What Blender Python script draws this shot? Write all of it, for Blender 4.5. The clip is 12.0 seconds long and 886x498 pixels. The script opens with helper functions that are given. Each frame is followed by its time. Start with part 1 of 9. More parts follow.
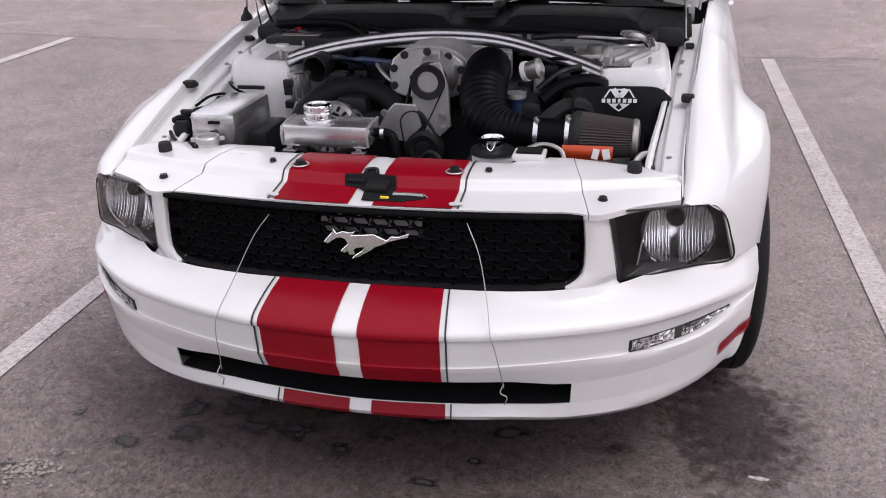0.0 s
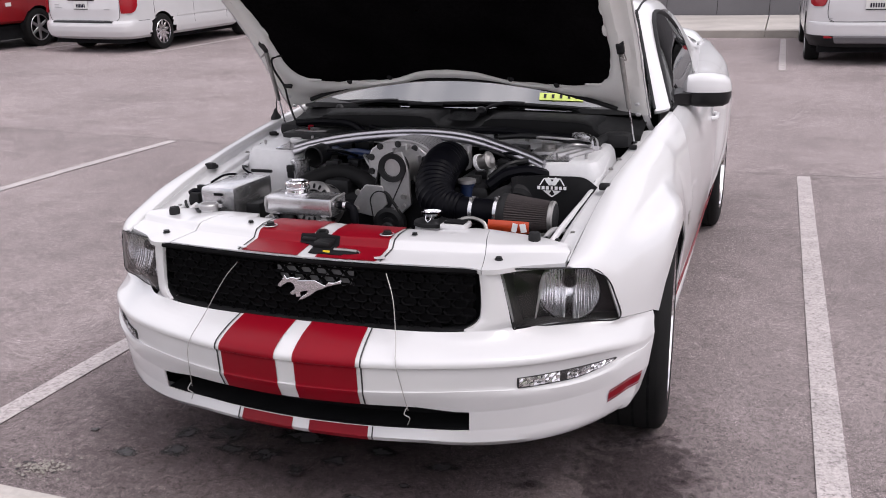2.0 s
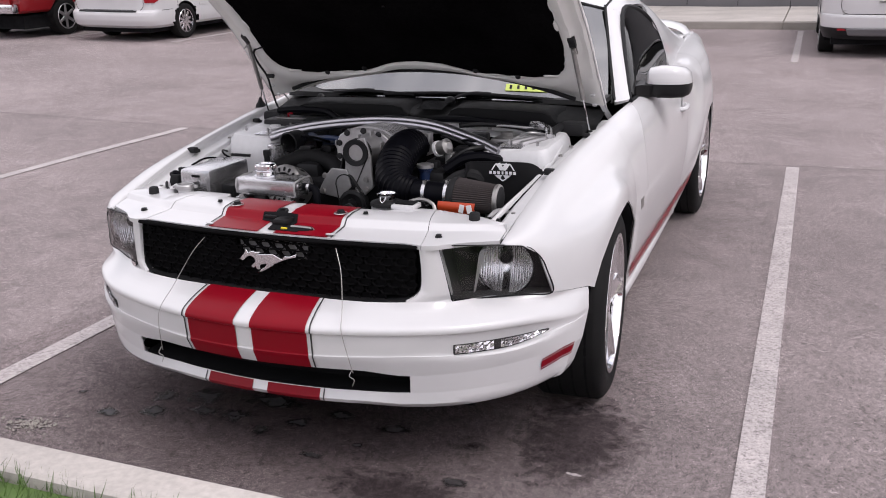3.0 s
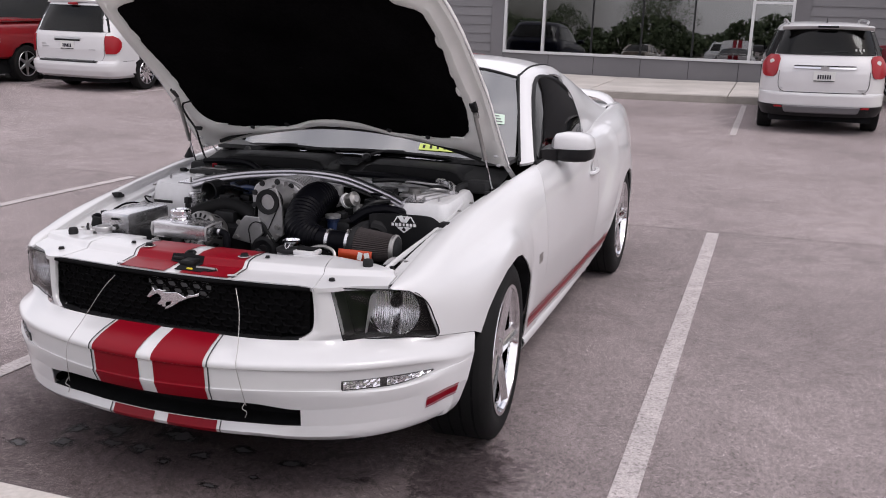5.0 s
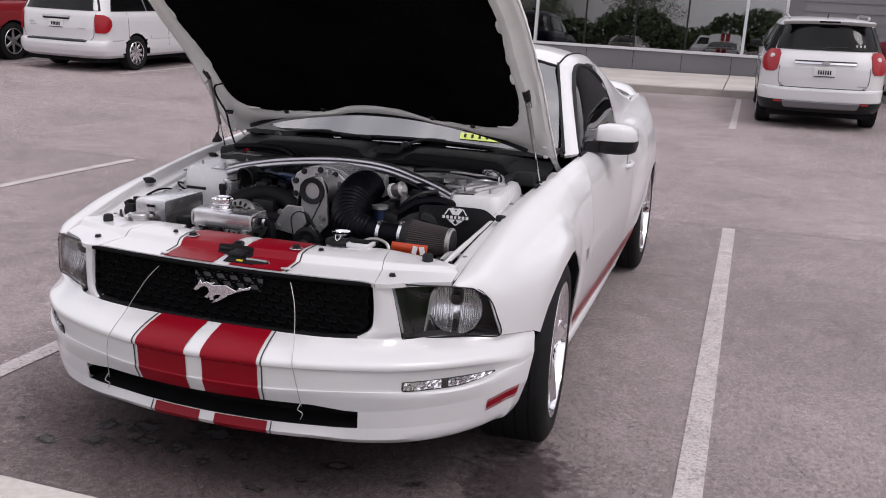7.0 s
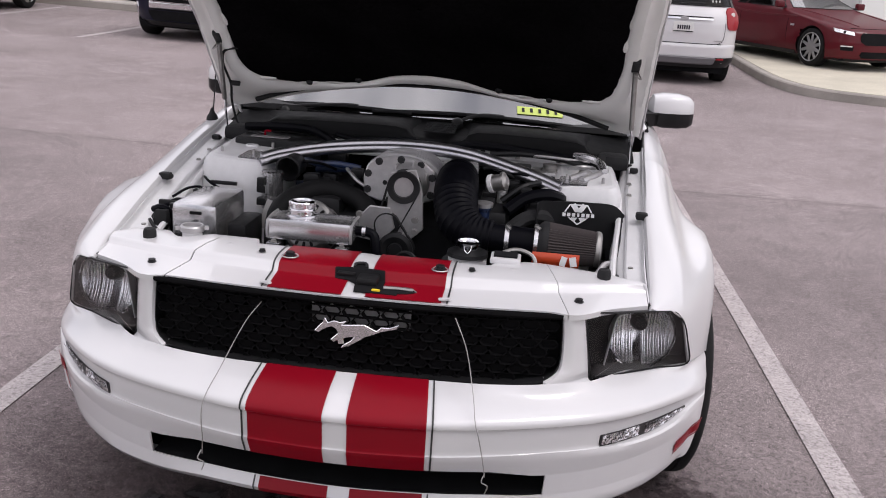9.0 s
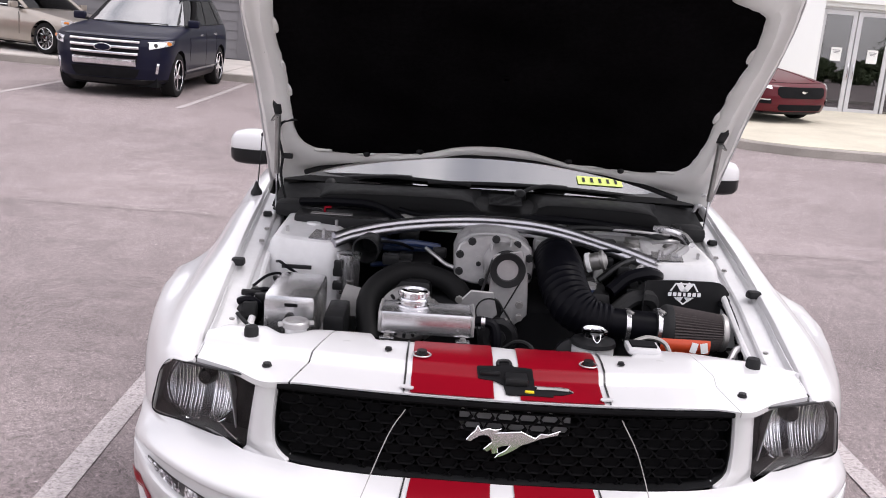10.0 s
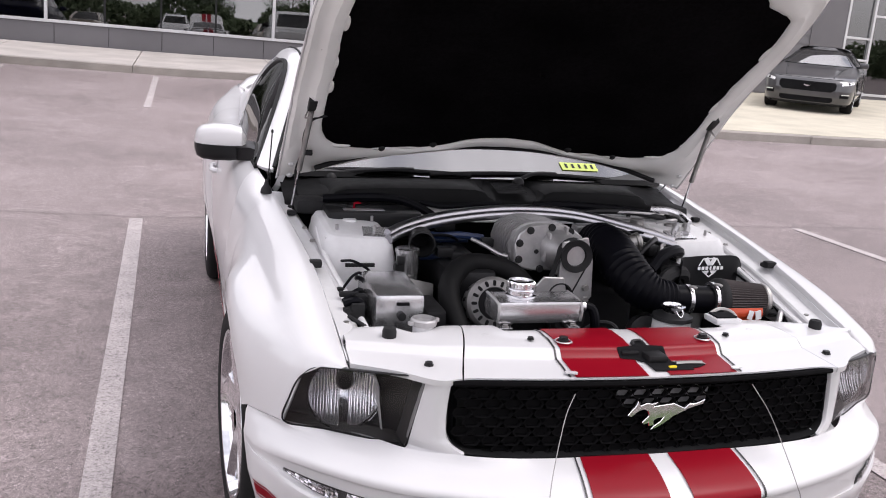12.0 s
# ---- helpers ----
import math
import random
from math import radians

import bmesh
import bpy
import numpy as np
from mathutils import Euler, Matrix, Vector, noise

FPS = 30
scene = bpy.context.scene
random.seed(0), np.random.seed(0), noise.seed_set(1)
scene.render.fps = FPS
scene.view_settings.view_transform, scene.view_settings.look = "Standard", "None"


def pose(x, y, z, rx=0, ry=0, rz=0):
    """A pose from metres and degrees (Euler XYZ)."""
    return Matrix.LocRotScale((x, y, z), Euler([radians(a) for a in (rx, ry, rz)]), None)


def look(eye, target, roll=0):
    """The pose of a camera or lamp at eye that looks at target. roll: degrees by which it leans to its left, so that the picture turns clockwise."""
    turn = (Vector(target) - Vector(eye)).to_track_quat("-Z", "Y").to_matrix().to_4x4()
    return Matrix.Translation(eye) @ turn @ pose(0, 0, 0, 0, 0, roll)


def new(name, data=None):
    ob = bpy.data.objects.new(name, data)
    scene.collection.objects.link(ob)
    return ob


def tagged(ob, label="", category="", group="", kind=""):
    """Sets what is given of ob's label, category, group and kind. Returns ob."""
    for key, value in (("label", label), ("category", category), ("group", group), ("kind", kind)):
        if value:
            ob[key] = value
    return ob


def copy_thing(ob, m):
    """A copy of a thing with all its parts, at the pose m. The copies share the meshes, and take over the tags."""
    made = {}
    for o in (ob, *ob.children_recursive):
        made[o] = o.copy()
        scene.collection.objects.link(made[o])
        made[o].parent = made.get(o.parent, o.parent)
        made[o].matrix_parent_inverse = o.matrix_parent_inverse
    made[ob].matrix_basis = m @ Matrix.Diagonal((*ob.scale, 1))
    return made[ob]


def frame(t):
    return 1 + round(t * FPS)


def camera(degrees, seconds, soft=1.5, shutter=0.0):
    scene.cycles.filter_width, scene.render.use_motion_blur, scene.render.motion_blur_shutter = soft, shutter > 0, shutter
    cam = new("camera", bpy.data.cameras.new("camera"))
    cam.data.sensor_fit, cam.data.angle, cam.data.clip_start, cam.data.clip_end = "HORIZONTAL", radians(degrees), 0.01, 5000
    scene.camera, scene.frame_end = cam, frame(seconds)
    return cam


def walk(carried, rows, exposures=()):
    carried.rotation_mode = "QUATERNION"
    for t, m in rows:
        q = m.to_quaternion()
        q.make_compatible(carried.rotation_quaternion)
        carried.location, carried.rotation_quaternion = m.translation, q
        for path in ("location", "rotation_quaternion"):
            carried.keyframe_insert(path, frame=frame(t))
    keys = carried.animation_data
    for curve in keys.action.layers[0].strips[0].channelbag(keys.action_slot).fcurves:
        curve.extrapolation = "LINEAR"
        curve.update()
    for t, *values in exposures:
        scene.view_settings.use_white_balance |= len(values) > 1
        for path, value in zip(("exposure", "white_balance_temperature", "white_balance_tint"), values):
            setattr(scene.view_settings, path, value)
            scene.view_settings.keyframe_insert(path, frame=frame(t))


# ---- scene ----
cam = camera(51.5, 12.0, 1.0)
PATH = [
    (0.0, 0.6009, -1.6781, 1.4274, 66.54, 1.39, 12.34),
    (0.5, 0.7519, -1.7525, 1.4381, 66.92, 2.09, 21.09),
    (1.0, 0.8385, -1.891, 1.4393, 70.39, 1.4, 19.86),
    (1.5, 0.9398, -2.0195, 1.4416, 73.05, -0.06, 17.43),
    (2.0, 1.181, -2.0184, 1.4227, 74.01, 1.1, 19.63),
    (2.5, 1.3934, -2.0436, 1.4472, 73.1, 0.51, 21.42),
    (3.0, 1.4819, -2.1469, 1.4466, 73.42, 0.95, 21.44),
    (3.5, 1.5632, -2.251, 1.4647, 73.76, -0.44, 18.49),
    (5.5, 1.7835, -2.2803, 1.4624, 77.55, -1.72, 20.15),
    (6.0, 1.7574, -2.2761, 1.4597, 76.97, -1.95, 20.54),
    (6.5, 1.6507, -2.274, 1.4553, 76.58, -2.13, 20.37),
    (8.5, 0.6776, -1.9341, 1.4121, 75.48, -3.27, 7.74),
    (9.0, 0.3901, -1.8486, 1.4169, 74.0, -3.54, 6.43),
    (9.5, 0.1145, -1.6992, 1.4506, 75.95, -2.81, 4.67),
    (10.0, -0.1672, -1.6782, 1.4333, 77.4, -3.73, 0.47),
    (10.5, -0.4104, -1.6527, 1.4401, 77.14, -4.13, -3.1),
    (11.0, -0.6175, -1.5574, 1.4356, 77.42, -3.58, -6.22),
    (11.5, -0.8151, -1.5683, 1.448, 77.22, -3.71, -8.08),
    (12.0, -1.056, -1.6373, 1.4332, 77.05, -4.04, -15.4),
]
LIGHT = [(0.0, .24), (1.0, .42), (1.5, .28), (2.0, .24), (3.5, .11), (5.5, .03), (6.5, .02), (8.5, .10), (9.0, .11), (9.5, .34), (10.5, .53), (11.0, .52), (12.0, .40)]
walk(cam, [(t, pose(*p)) for t, *p in PATH], [(t, e, 6350, 14) for t, e in LIGHT])

# ---- light ----
SUN_ELEV, SUN_AZ = 60.0, 110.0   # degrees; azimuth from +y towards +x
world = bpy.data.worlds.new("sky")
scene.world = world
world.use_nodes = True
_wn = world.node_tree.nodes
_sky = _wn.new("ShaderNodeTexSky")
_sky.sky_type = 'NISHITA'
_sky.sun_disc = False
_sky.sun_elevation = radians(SUN_ELEV)
_sky.sun_rotation = radians(SUN_AZ)
_sky.air_density, _sky.dust_density, _sky.ozone_density = 1.0, 4.0, 1.0
# thin broken cloud over the whole sky
_tc = _wn.new("ShaderNodeTexCoord")
_cn = _wn.new("ShaderNodeTexNoise")
_cn.inputs["Scale"].default_value, _cn.inputs["Detail"].default_value = 2.2, 6.0
_cr = _wn.new("ShaderNodeValToRGB")
_cr.color_ramp.elements[0].position, _cr.color_ramp.elements[1].position = 0.28, 0.56
_mx = _wn.new("ShaderNodeMix")
_mx.data_type = 'RGBA'
_mx.inputs["B"].default_value = (13.6, 13.2, 13.5, 1)
_bg = _wn["Background"]
_lk = world.node_tree.links.new
_lk(_tc.outputs["Generated"], _cn.inputs["Vector"])
_lk(_cn.outputs["Fac"], _cr.inputs["Fac"])
_lk(_cr.outputs["Color"], _mx.inputs["Factor"])
_lk(_sky.outputs["Color"], _mx.inputs["A"])
_lk(_mx.outputs["Result"], _bg.inputs["Color"])
_bg.inputs["Strength"].default_value = 0.10
sun = new("sun", bpy.data.lights.new("sun", 'SUN'))
sun.data.energy, sun.data.angle, sun.data.color = 1.05, radians(20), (1.0, 0.98, 0.945)
_az, _el = radians(SUN_AZ), radians(SUN_ELEV)
sun.matrix_world = look((30 * math.sin(_az) * math.cos(_el), 30 * math.cos(_az) * math.cos(_el), 30 * math.sin(_el)), (0, 0, 0))


# ---- materials ----
def mat(name, color, rough=0.5, metal=0.0, coat=0.0, grain=0.0, gscale=60.0, blotch=0.0, bscale=3.0, bump=0.0, bumpscale=200.0, rvar=0.0, ior=1.5, objvar=0.0, coatrough=0.05, coatior=1.5):
    m = bpy.data.materials.new(name)
    m.use_nodes = True
    nt = m.node_tree
    p = nt.nodes["Principled BSDF"]
    p.inputs["Base Color"].default_value = (*color, 1)
    p.inputs["Roughness"].default_value = rough
    p.inputs["Metallic"].default_value = metal
    p.inputs["IOR"].default_value = ior
    p.inputs["Coat Weight"].default_value = coat
    p.inputs["Coat Roughness"].default_value = coatrough
    p.inputs["Coat IOR"].default_value = coatior
    tc = nt.nodes.new("ShaderNodeTexCoord")

    def noise_at(scale, detail=4.0):
        n = nt.nodes.new("ShaderNodeTexNoise")
        n.inputs["Scale"].default_value, n.inputs["Detail"].default_value = scale, detail
        nt.links.new(tc.outputs["Object"], n.inputs["Vector"])
        return n
    col = None
    for amount, scale in ((blotch, bscale), (grain, gscale)):
        if amount:
            n = noise_at(scale)
            mr = nt.nodes.new("ShaderNodeMapRange")
            mr.inputs["From Min"].default_value, mr.inputs["From Max"].default_value = 0.3, 0.7
            mr.inputs["To Min"].default_value, mr.inputs["To Max"].default_value = 1 - amount, 1 + amount
            nt.links.new(n.outputs["Fac"], mr.inputs["Value"])
            mul = nt.nodes.new("ShaderNodeMix")
            mul.data_type, mul.blend_type = 'RGBA', 'MULTIPLY'
            mul.inputs["Factor"].default_value = 1.0
            if col is None:
                mul.inputs["A"].default_value = (*color, 1)
            else:
                nt.links.new(col, mul.inputs["A"])
            nt.links.new(mr.outputs["Result"], mul.inputs["B"])
            col = mul.outputs["Result"]
    if objvar:
        oi = nt.nodes.new("ShaderNodeObjectInfo")
        mr = nt.nodes.new("ShaderNodeMapRange")
        mr.inputs["To Min"].default_value, mr.inputs["To Max"].default_value = 1 - objvar, 1 + objvar
        nt.links.new(oi.outputs["Random"], mr.inputs["Value"])
        mul = nt.nodes.new("ShaderNodeMix")
        mul.data_type, mul.blend_type = 'RGBA', 'MULTIPLY'
        mul.inputs["Factor"].default_value = 1.0
        if col is None:
            mul.inputs["A"].default_value = (*color, 1)
        else:
            nt.links.new(col, mul.inputs["A"])
        nt.links.new(mr.outputs["Result"], mul.inputs["B"])
        col = mul.outputs["Result"]
    if col is not None:
        nt.links.new(col, p.inputs["Base Color"])
    if rvar:
        n = noise_at(bscale * 4)
        mr = nt.nodes.new("ShaderNodeMapRange")
        mr.inputs["To Min"].default_value, mr.inputs["To Max"].default_value = max(0.02, rough - rvar), rough + rvar
        nt.links.new(n.outputs["Fac"], mr.inputs["Value"])
        nt.links.new(mr.outputs["Result"], p.inputs["Roughness"])
    if bump:
        n = noise_at(bumpscale)
        b = nt.nodes.new("ShaderNodeBump")
        b.inputs["Strength"].default_value, b.inputs["Distance"].default_value = bump, 0.004
        nt.links.new(n.outputs["Fac"], b.inputs["Height"])
        nt.links.new(b.outputs["Normal"], p.inputs["Normal"])
    return m


def glass(name, tint, rough=0.02, ior=1.5):
    """Thin pane: tinted see-through with a gloss that follows Fresnel."""
    m = bpy.data.materials.new(name)
    m.use_nodes = True
    nt = m.node_tree
    nt.nodes.clear()
    out = nt.nodes.new("ShaderNodeOutputMaterial")
    tr, gl, fr, mx = (nt.nodes.new("ShaderNode" + k) for k in ("BsdfTransparent", "BsdfGlossy", "Fresnel", "MixShader"))
    tr.inputs["Color"].default_value = (*tint, 1)
    gl.inputs["Roughness"].default_value = rough
    fr.inputs["IOR"].default_value = ior
    nt.links.new(fr.outputs["Fac"], mx.inputs["Fac"])
    nt.links.new(tr.outputs["BSDF"], mx.inputs[1])
    nt.links.new(gl.outputs["BSDF"], mx.inputs[2])
    nt.links.new(mx.outputs["Shader"], out.inputs["Surface"])
    return m


def asphalt_material():
    m = mat("asphalt", (0.16, 0.148, 0.15), 0.8, ior=1.3)
    nt = m.node_tree
    p = nt.nodes["Principled BSDF"]
    tc = nt.nodes["Texture Coordinate"]

    def tex(kind, scale, detail=3.0):
        n = nt.nodes.new(kind)
        n.inputs["Scale"].default_value = scale
        if "Detail" in n.inputs:
            n.inputs["Detail"].default_value = detail
        nt.links.new(tc.outputs["Object"], n.inputs["Vector"])
        return n

    def rng(sock, a, b, c, d):
        mr = nt.nodes.new("ShaderNodeMapRange")
        for k, v in zip(("From Min", "From Max", "To Min", "To Max"), (a, b, c, d)):
            mr.inputs[k].default_value = v
        nt.links.new(sock, mr.inputs["Value"])
        return mr.outputs["Result"]

    def mul(a, b):
        n = nt.nodes.new("ShaderNodeMath")
        n.operation = 'MULTIPLY'
        nt.links.new(a, n.inputs[0])
        nt.links.new(b, n.inputs[1])
        return n.outputs[0]
    vor = tex("ShaderNodeTexVoronoi", 95.0)
    stones = rng(vor.outputs["Distance"], 0.1, 0.75, 1.30, 0.55)
    chips = mul(rng(tex("ShaderNodeTexVoronoi", 150.0).outputs["Color"], 0.12, 0.88, 0.28, 1.74), rng(tex("ShaderNodeTexVoronoi", 64.0).outputs["Color"], 0.1, 0.9, 0.76, 1.24))
    speck = tex("ShaderNodeTexVoronoi", 85.0)
    wn = nt.nodes.new("ShaderNodeTexWhiteNoise")
    nt.links.new(speck.outputs["Position"], wn.inputs["Vector"])
    bright = rng(wn.outputs["Value"], 0.89, 0.94, 1.0, 3.1)
    light = mul(bright, rng(wn.outputs["Value"], 0.13, 0.20, 0.30, 1.0))
    pits = rng(tex("ShaderNodeTexNoise", 42.0, 2.0).outputs["Fac"], 0.32, 0.68, 0.84, 1.14)
    patches = rng(tex("ShaderNodeTexNoise", 0.55, 5.0).outputs["Fac"], 0.3, 0.7, 0.80, 1.14)
    dirt = rng(tex("ShaderNodeTexNoise", 5.0, 4.0).outputs["Fac"], 0.3, 0.7, 0.88, 1.1)
    fac = mul(mul(mul(mul(stones, chips), light), pits), mul(patches, dirt))
    # the bays were paved apart from the driving lane: a darker strip with a tarred joint at its edge
    sep = nt.nodes.new("ShaderNodeSeparateXYZ")
    nt.links.new(tc.outputs["Object"], sep.inputs["Vector"])
    wob = nt.nodes.new("ShaderNodeMath")
    wob.operation = 'MULTIPLY_ADD'
    wob.inputs[1].default_value = 0.22
    nt.links.new(tex("ShaderNodeTexNoise", 1.7, 6.0).outputs["Fac"], wob.inputs[0])
    nt.links.new(sep.outputs["Y"], wob.inputs[2])
    lane = rng(wob.outputs[0], 5.34, 5.40, 0.94, 1.05)
    off = nt.nodes.new("ShaderNodeMath")
    off.operation = 'SUBTRACT'
    off.inputs[1].default_value = 5.37
    nt.links.new(wob.outputs[0], off.inputs[0])
    dist = nt.nodes.new("ShaderNodeMath")
    dist.operation = 'ABSOLUTE'
    nt.links.new(off.outputs[0], dist.inputs[0])
    fac = mul(mul(fac, lane), rng(dist.outputs[0], 0.006, 0.035, 0.72, 1.0))
    mix = nt.nodes.new("ShaderNodeMix")
    mix.data_type, mix.blend_type = 'RGBA', 'MULTIPLY'
    mix.inputs["Factor"].default_value = 1.0
    mix.inputs["A"].default_value = (0.214, 0.1800, 0.1800, 1)
    nt.links.new(fac, mix.inputs["B"])
    nt.links.new(mix.outputs["Result"], p.inputs["Base Color"])
    b = nt.nodes.new("ShaderNodeBump")
    b.inputs["Strength"].default_value, b.inputs["Distance"].default_value = 0.6, 0.003
    nt.links.new(stones, b.inputs["Height"])
    nt.links.new(b.outputs["Normal"], p.inputs["Normal"])
    return m


M = {}
M["asphalt"] = asphalt_material()
M["cream"] = mat("cream_concrete", (0.50, 0.462, 0.375), 0.9, blotch=0.12, bscale=1.3, grain=0.10, gscale=45, bump=0.3, bumpscale=120)
M["concrete"] = mat("concrete", (0.45, 0.415, 0.39), 0.9, blotch=0.14, bscale=1.3, grain=0.10, gscale=45, bump=0.3, bumpscale=120)
M["kerb"] = mat("kerb_concrete", (0.30, 0.275, 0.25), 0.9, blotch=0.18, bscale=2.0, grain=0.10, gscale=60, bump=0.3, bumpscale=150)
M["line"] = mat("line_paint", (0.42, 0.378, 0.375), 0.8, blotch=0.12, bscale=6.0, grain=0.22, gscale=110, bump=0.5, bumpscale=150)


def soaked(name, color, rough, strength, core=0.26, rag=0.55):
    """Liquid soaked into asphalt, or shade painted on it: fades out raggedly from the middle of its patch."""
    m = mat(name, color, rough, grain=0.28, gscale=90, bump=0.6, bumpscale=160)
    nt = m.node_tree
    p, out = nt.nodes["Principled BSDF"], nt.nodes["Material Output"]
    tc = nt.nodes["Texture Coordinate"]
    sub = nt.nodes.new("ShaderNodeVectorMath")
    sub.operation = 'DISTANCE'
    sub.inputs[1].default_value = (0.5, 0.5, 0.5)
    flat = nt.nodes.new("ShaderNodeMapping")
    flat.inputs["Scale"].default_value = (1, 1, 0)
    flat.inputs["Location"].default_value = (0, 0, 0.5)
    nt.links.new(tc.outputs["Generated"], flat.inputs["Vector"])
    nt.links.new(flat.outputs["Vector"], sub.inputs[0])
    n = nt.nodes.new("ShaderNodeTexNoise")
    n.inputs["Scale"].default_value, n.inputs["Detail"].default_value = 26.0, 5.0
    nt.links.new(tc.outputs["Object"], n.inputs["Vector"])
    add = nt.nodes.new("ShaderNodeMath")
    add.operation = 'MULTIPLY_ADD'
    add.inputs[1].default_value = rag
    nt.links.new(n.outputs["Fac"], add.inputs[0])
    nt.links.new(sub.outputs["Value"], add.inputs[2])
    mr = nt.nodes.new("ShaderNodeMapRange")
    for k, v in zip(("From Min", "From Max", "To Min", "To Max"), (core, 0.60, strength, 0.0)):
        mr.inputs[k].default_value = v
    nt.links.new(add.outputs[0], mr.inputs["Value"])
    tr, mx = nt.nodes.new("ShaderNodeBsdfTransparent"), nt.nodes.new("ShaderNodeMixShader")
    nt.links.new(mr.outputs["Result"], mx.inputs["Fac"])
    nt.links.new(tr.outputs["BSDF"], mx.inputs[1])
    nt.links.new(p.outputs["BSDF"], mx.inputs[2])
    nt.links.new(mx.outputs["Shader"], out.inputs["Surface"])
    return m


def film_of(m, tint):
    """Dirt, damp or painted shade that only darkens what it lies on, grain and all."""
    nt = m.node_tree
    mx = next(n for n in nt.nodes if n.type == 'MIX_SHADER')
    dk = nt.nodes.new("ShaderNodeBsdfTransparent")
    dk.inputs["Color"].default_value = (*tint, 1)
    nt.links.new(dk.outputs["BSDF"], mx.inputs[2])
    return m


def worn(m, lo, hi, scale):
    """Paint rubbed through to what lies under it."""
    nt = m.node_tree
    p, out, tc = nt.nodes["Principled BSDF"], nt.nodes["Material Output"], nt.nodes["Texture Coordinate"]
    n = nt.nodes.new("ShaderNodeTexNoise")
    n.inputs["Scale"].default_value, n.inputs["Detail"].default_value, n.inputs["Roughness"].default_value = scale, 7.0, 0.7
    mr = nt.nodes.new("ShaderNodeMapRange")
    for k, v in zip(("From Min", "From Max", "To Min", "To Max"), (lo, hi, 0.0, 0.85)):
        mr.inputs[k].default_value = v
    tr, mx = nt.nodes.new("ShaderNodeBsdfTransparent"), nt.nodes.new("ShaderNodeMixShader")
    nt.links.new(tc.outputs["Object"], n.inputs["Vector"])
    nt.links.new(n.outputs["Fac"], mr.inputs["Value"])
    nt.links.new(mr.outputs["Result"], mx.inputs["Fac"])
    nt.links.new(p.outputs["BSDF"], mx.inputs[1])
    nt.links.new(tr.outputs["BSDF"], mx.inputs[2])
    nt.links.new(mx.outputs["Shader"], out.inputs["Surface"])


worn(M["line"], 0.50, 0.76, 75.0)
M["oil"] = soaked("oil_soaked_asphalt", (0.030, 0.027, 0.028), 0.55, 0.95, 0.36)
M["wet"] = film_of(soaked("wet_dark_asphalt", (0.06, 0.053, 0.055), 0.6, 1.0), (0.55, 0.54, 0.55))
# grime with the car's own shade on the ground painted in as a film
M["shade_grime"] = film_of(soaked("shaded_grimy_asphalt", (0.072, 0.061, 0.063), 0.75, 1.0, 0.18, 0.24), (0.68, 0.665, 0.67))
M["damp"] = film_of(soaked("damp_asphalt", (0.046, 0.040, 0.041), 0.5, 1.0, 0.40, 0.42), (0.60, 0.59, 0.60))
M["soil"] = mat("soil", (0.09, 0.075, 0.05), 0.95, blotch=0.3, grain=0.3)
M["grass"] = mat("grass", (0.075, 0.13, 0.03), 0.7, blotch=0.3, bscale=8)
M["leaf"] = mat("leaf", (0.09, 0.12, 0.06), 0.8, blotch=0.3, bscale=1.5)
M["bark"] = mat("bark", (0.12, 0.09, 0.07), 0.9, grain=0.3, gscale=20)
M["white"] = mat("white_car_paint", (0.575, 0.568, 0.578), 0.4, coat=0.75, coatrough=0.03, coatior=1.55, blotch=0.02, bscale=2.5, rvar=0.05)
M["whitein"] = mat("white_inner_paint", (0.58, 0.575, 0.585), 0.42, coat=0.3, blotch=0.06, bscale=7, grain=0.03, gscale=50, rvar=0.08)
M["hoodin"] = mat("grey_white_hood_inner", (0.74, 0.735, 0.715), 0.5, coat=0.2, blotch=0.08, bscale=5, rvar=0.1)
M["red"] = mat("red_stripe", (0.188, 0.0020, 0.009), 0.32, ior=1.25, blotch=0.05, bscale=5)
M["blackpin"] = mat("black_pinstripe", (0.02, 0.02, 0.02), 0.4)
M["black"] = mat("black_plastic", (0.010, 0.010, 0.011), 0.5, ior=1.35, blotch=0.25, bscale=8, rvar=0.12)
M["mesh"] = mat("black_grille_plastic", (0.0045, 0.0043, 0.0048), 0.8, ior=1.12, blotch=0.2, bscale=10)
M["dimpanel"] = mat("grey_painted_panel", (0.17, 0.165, 0.17), 0.5, blotch=0.2, bscale=20)
M["cowl"] = mat("black_cowl_plastic", (0.006, 0.006, 0.0065), 0.6, ior=1.2, blotch=0.25, bscale=8, rvar=0.12)
M["satin"] = mat("satin_black_plastic", (0.011, 0.011, 0.012), 0.4, ior=1.3, blotch=0.2, bscale=10, rvar=0.1)
M["rubber"] = mat("rubber", (0.012, 0.012, 0.013), 0.75, ior=1.35, blotch=0.25, bscale=20, bump=0.2, bumpscale=300)
M["pad"] = mat("insulation_felt", (0.0035, 0.0032, 0.0036), 0.95, ior=1.06, blotch=0.45, bscale=5, grain=0.3, gscale=80, bump=0.8, bumpscale=60)
# near-black for recesses and gaps, with their shade put into the colour
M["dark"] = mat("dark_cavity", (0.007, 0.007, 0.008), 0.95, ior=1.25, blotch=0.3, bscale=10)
M["chrome"] = mat("chrome", (0.75, 0.75, 0.77), 0.10, 1.0, rvar=0.05, bscale=10)
M["brushed"] = mat("brushed_aluminium", (0.60, 0.595, 0.61), 0.24, 0.92, grain=0.06, gscale=150, blotch=0.06, bscale=6, rvar=0.08)
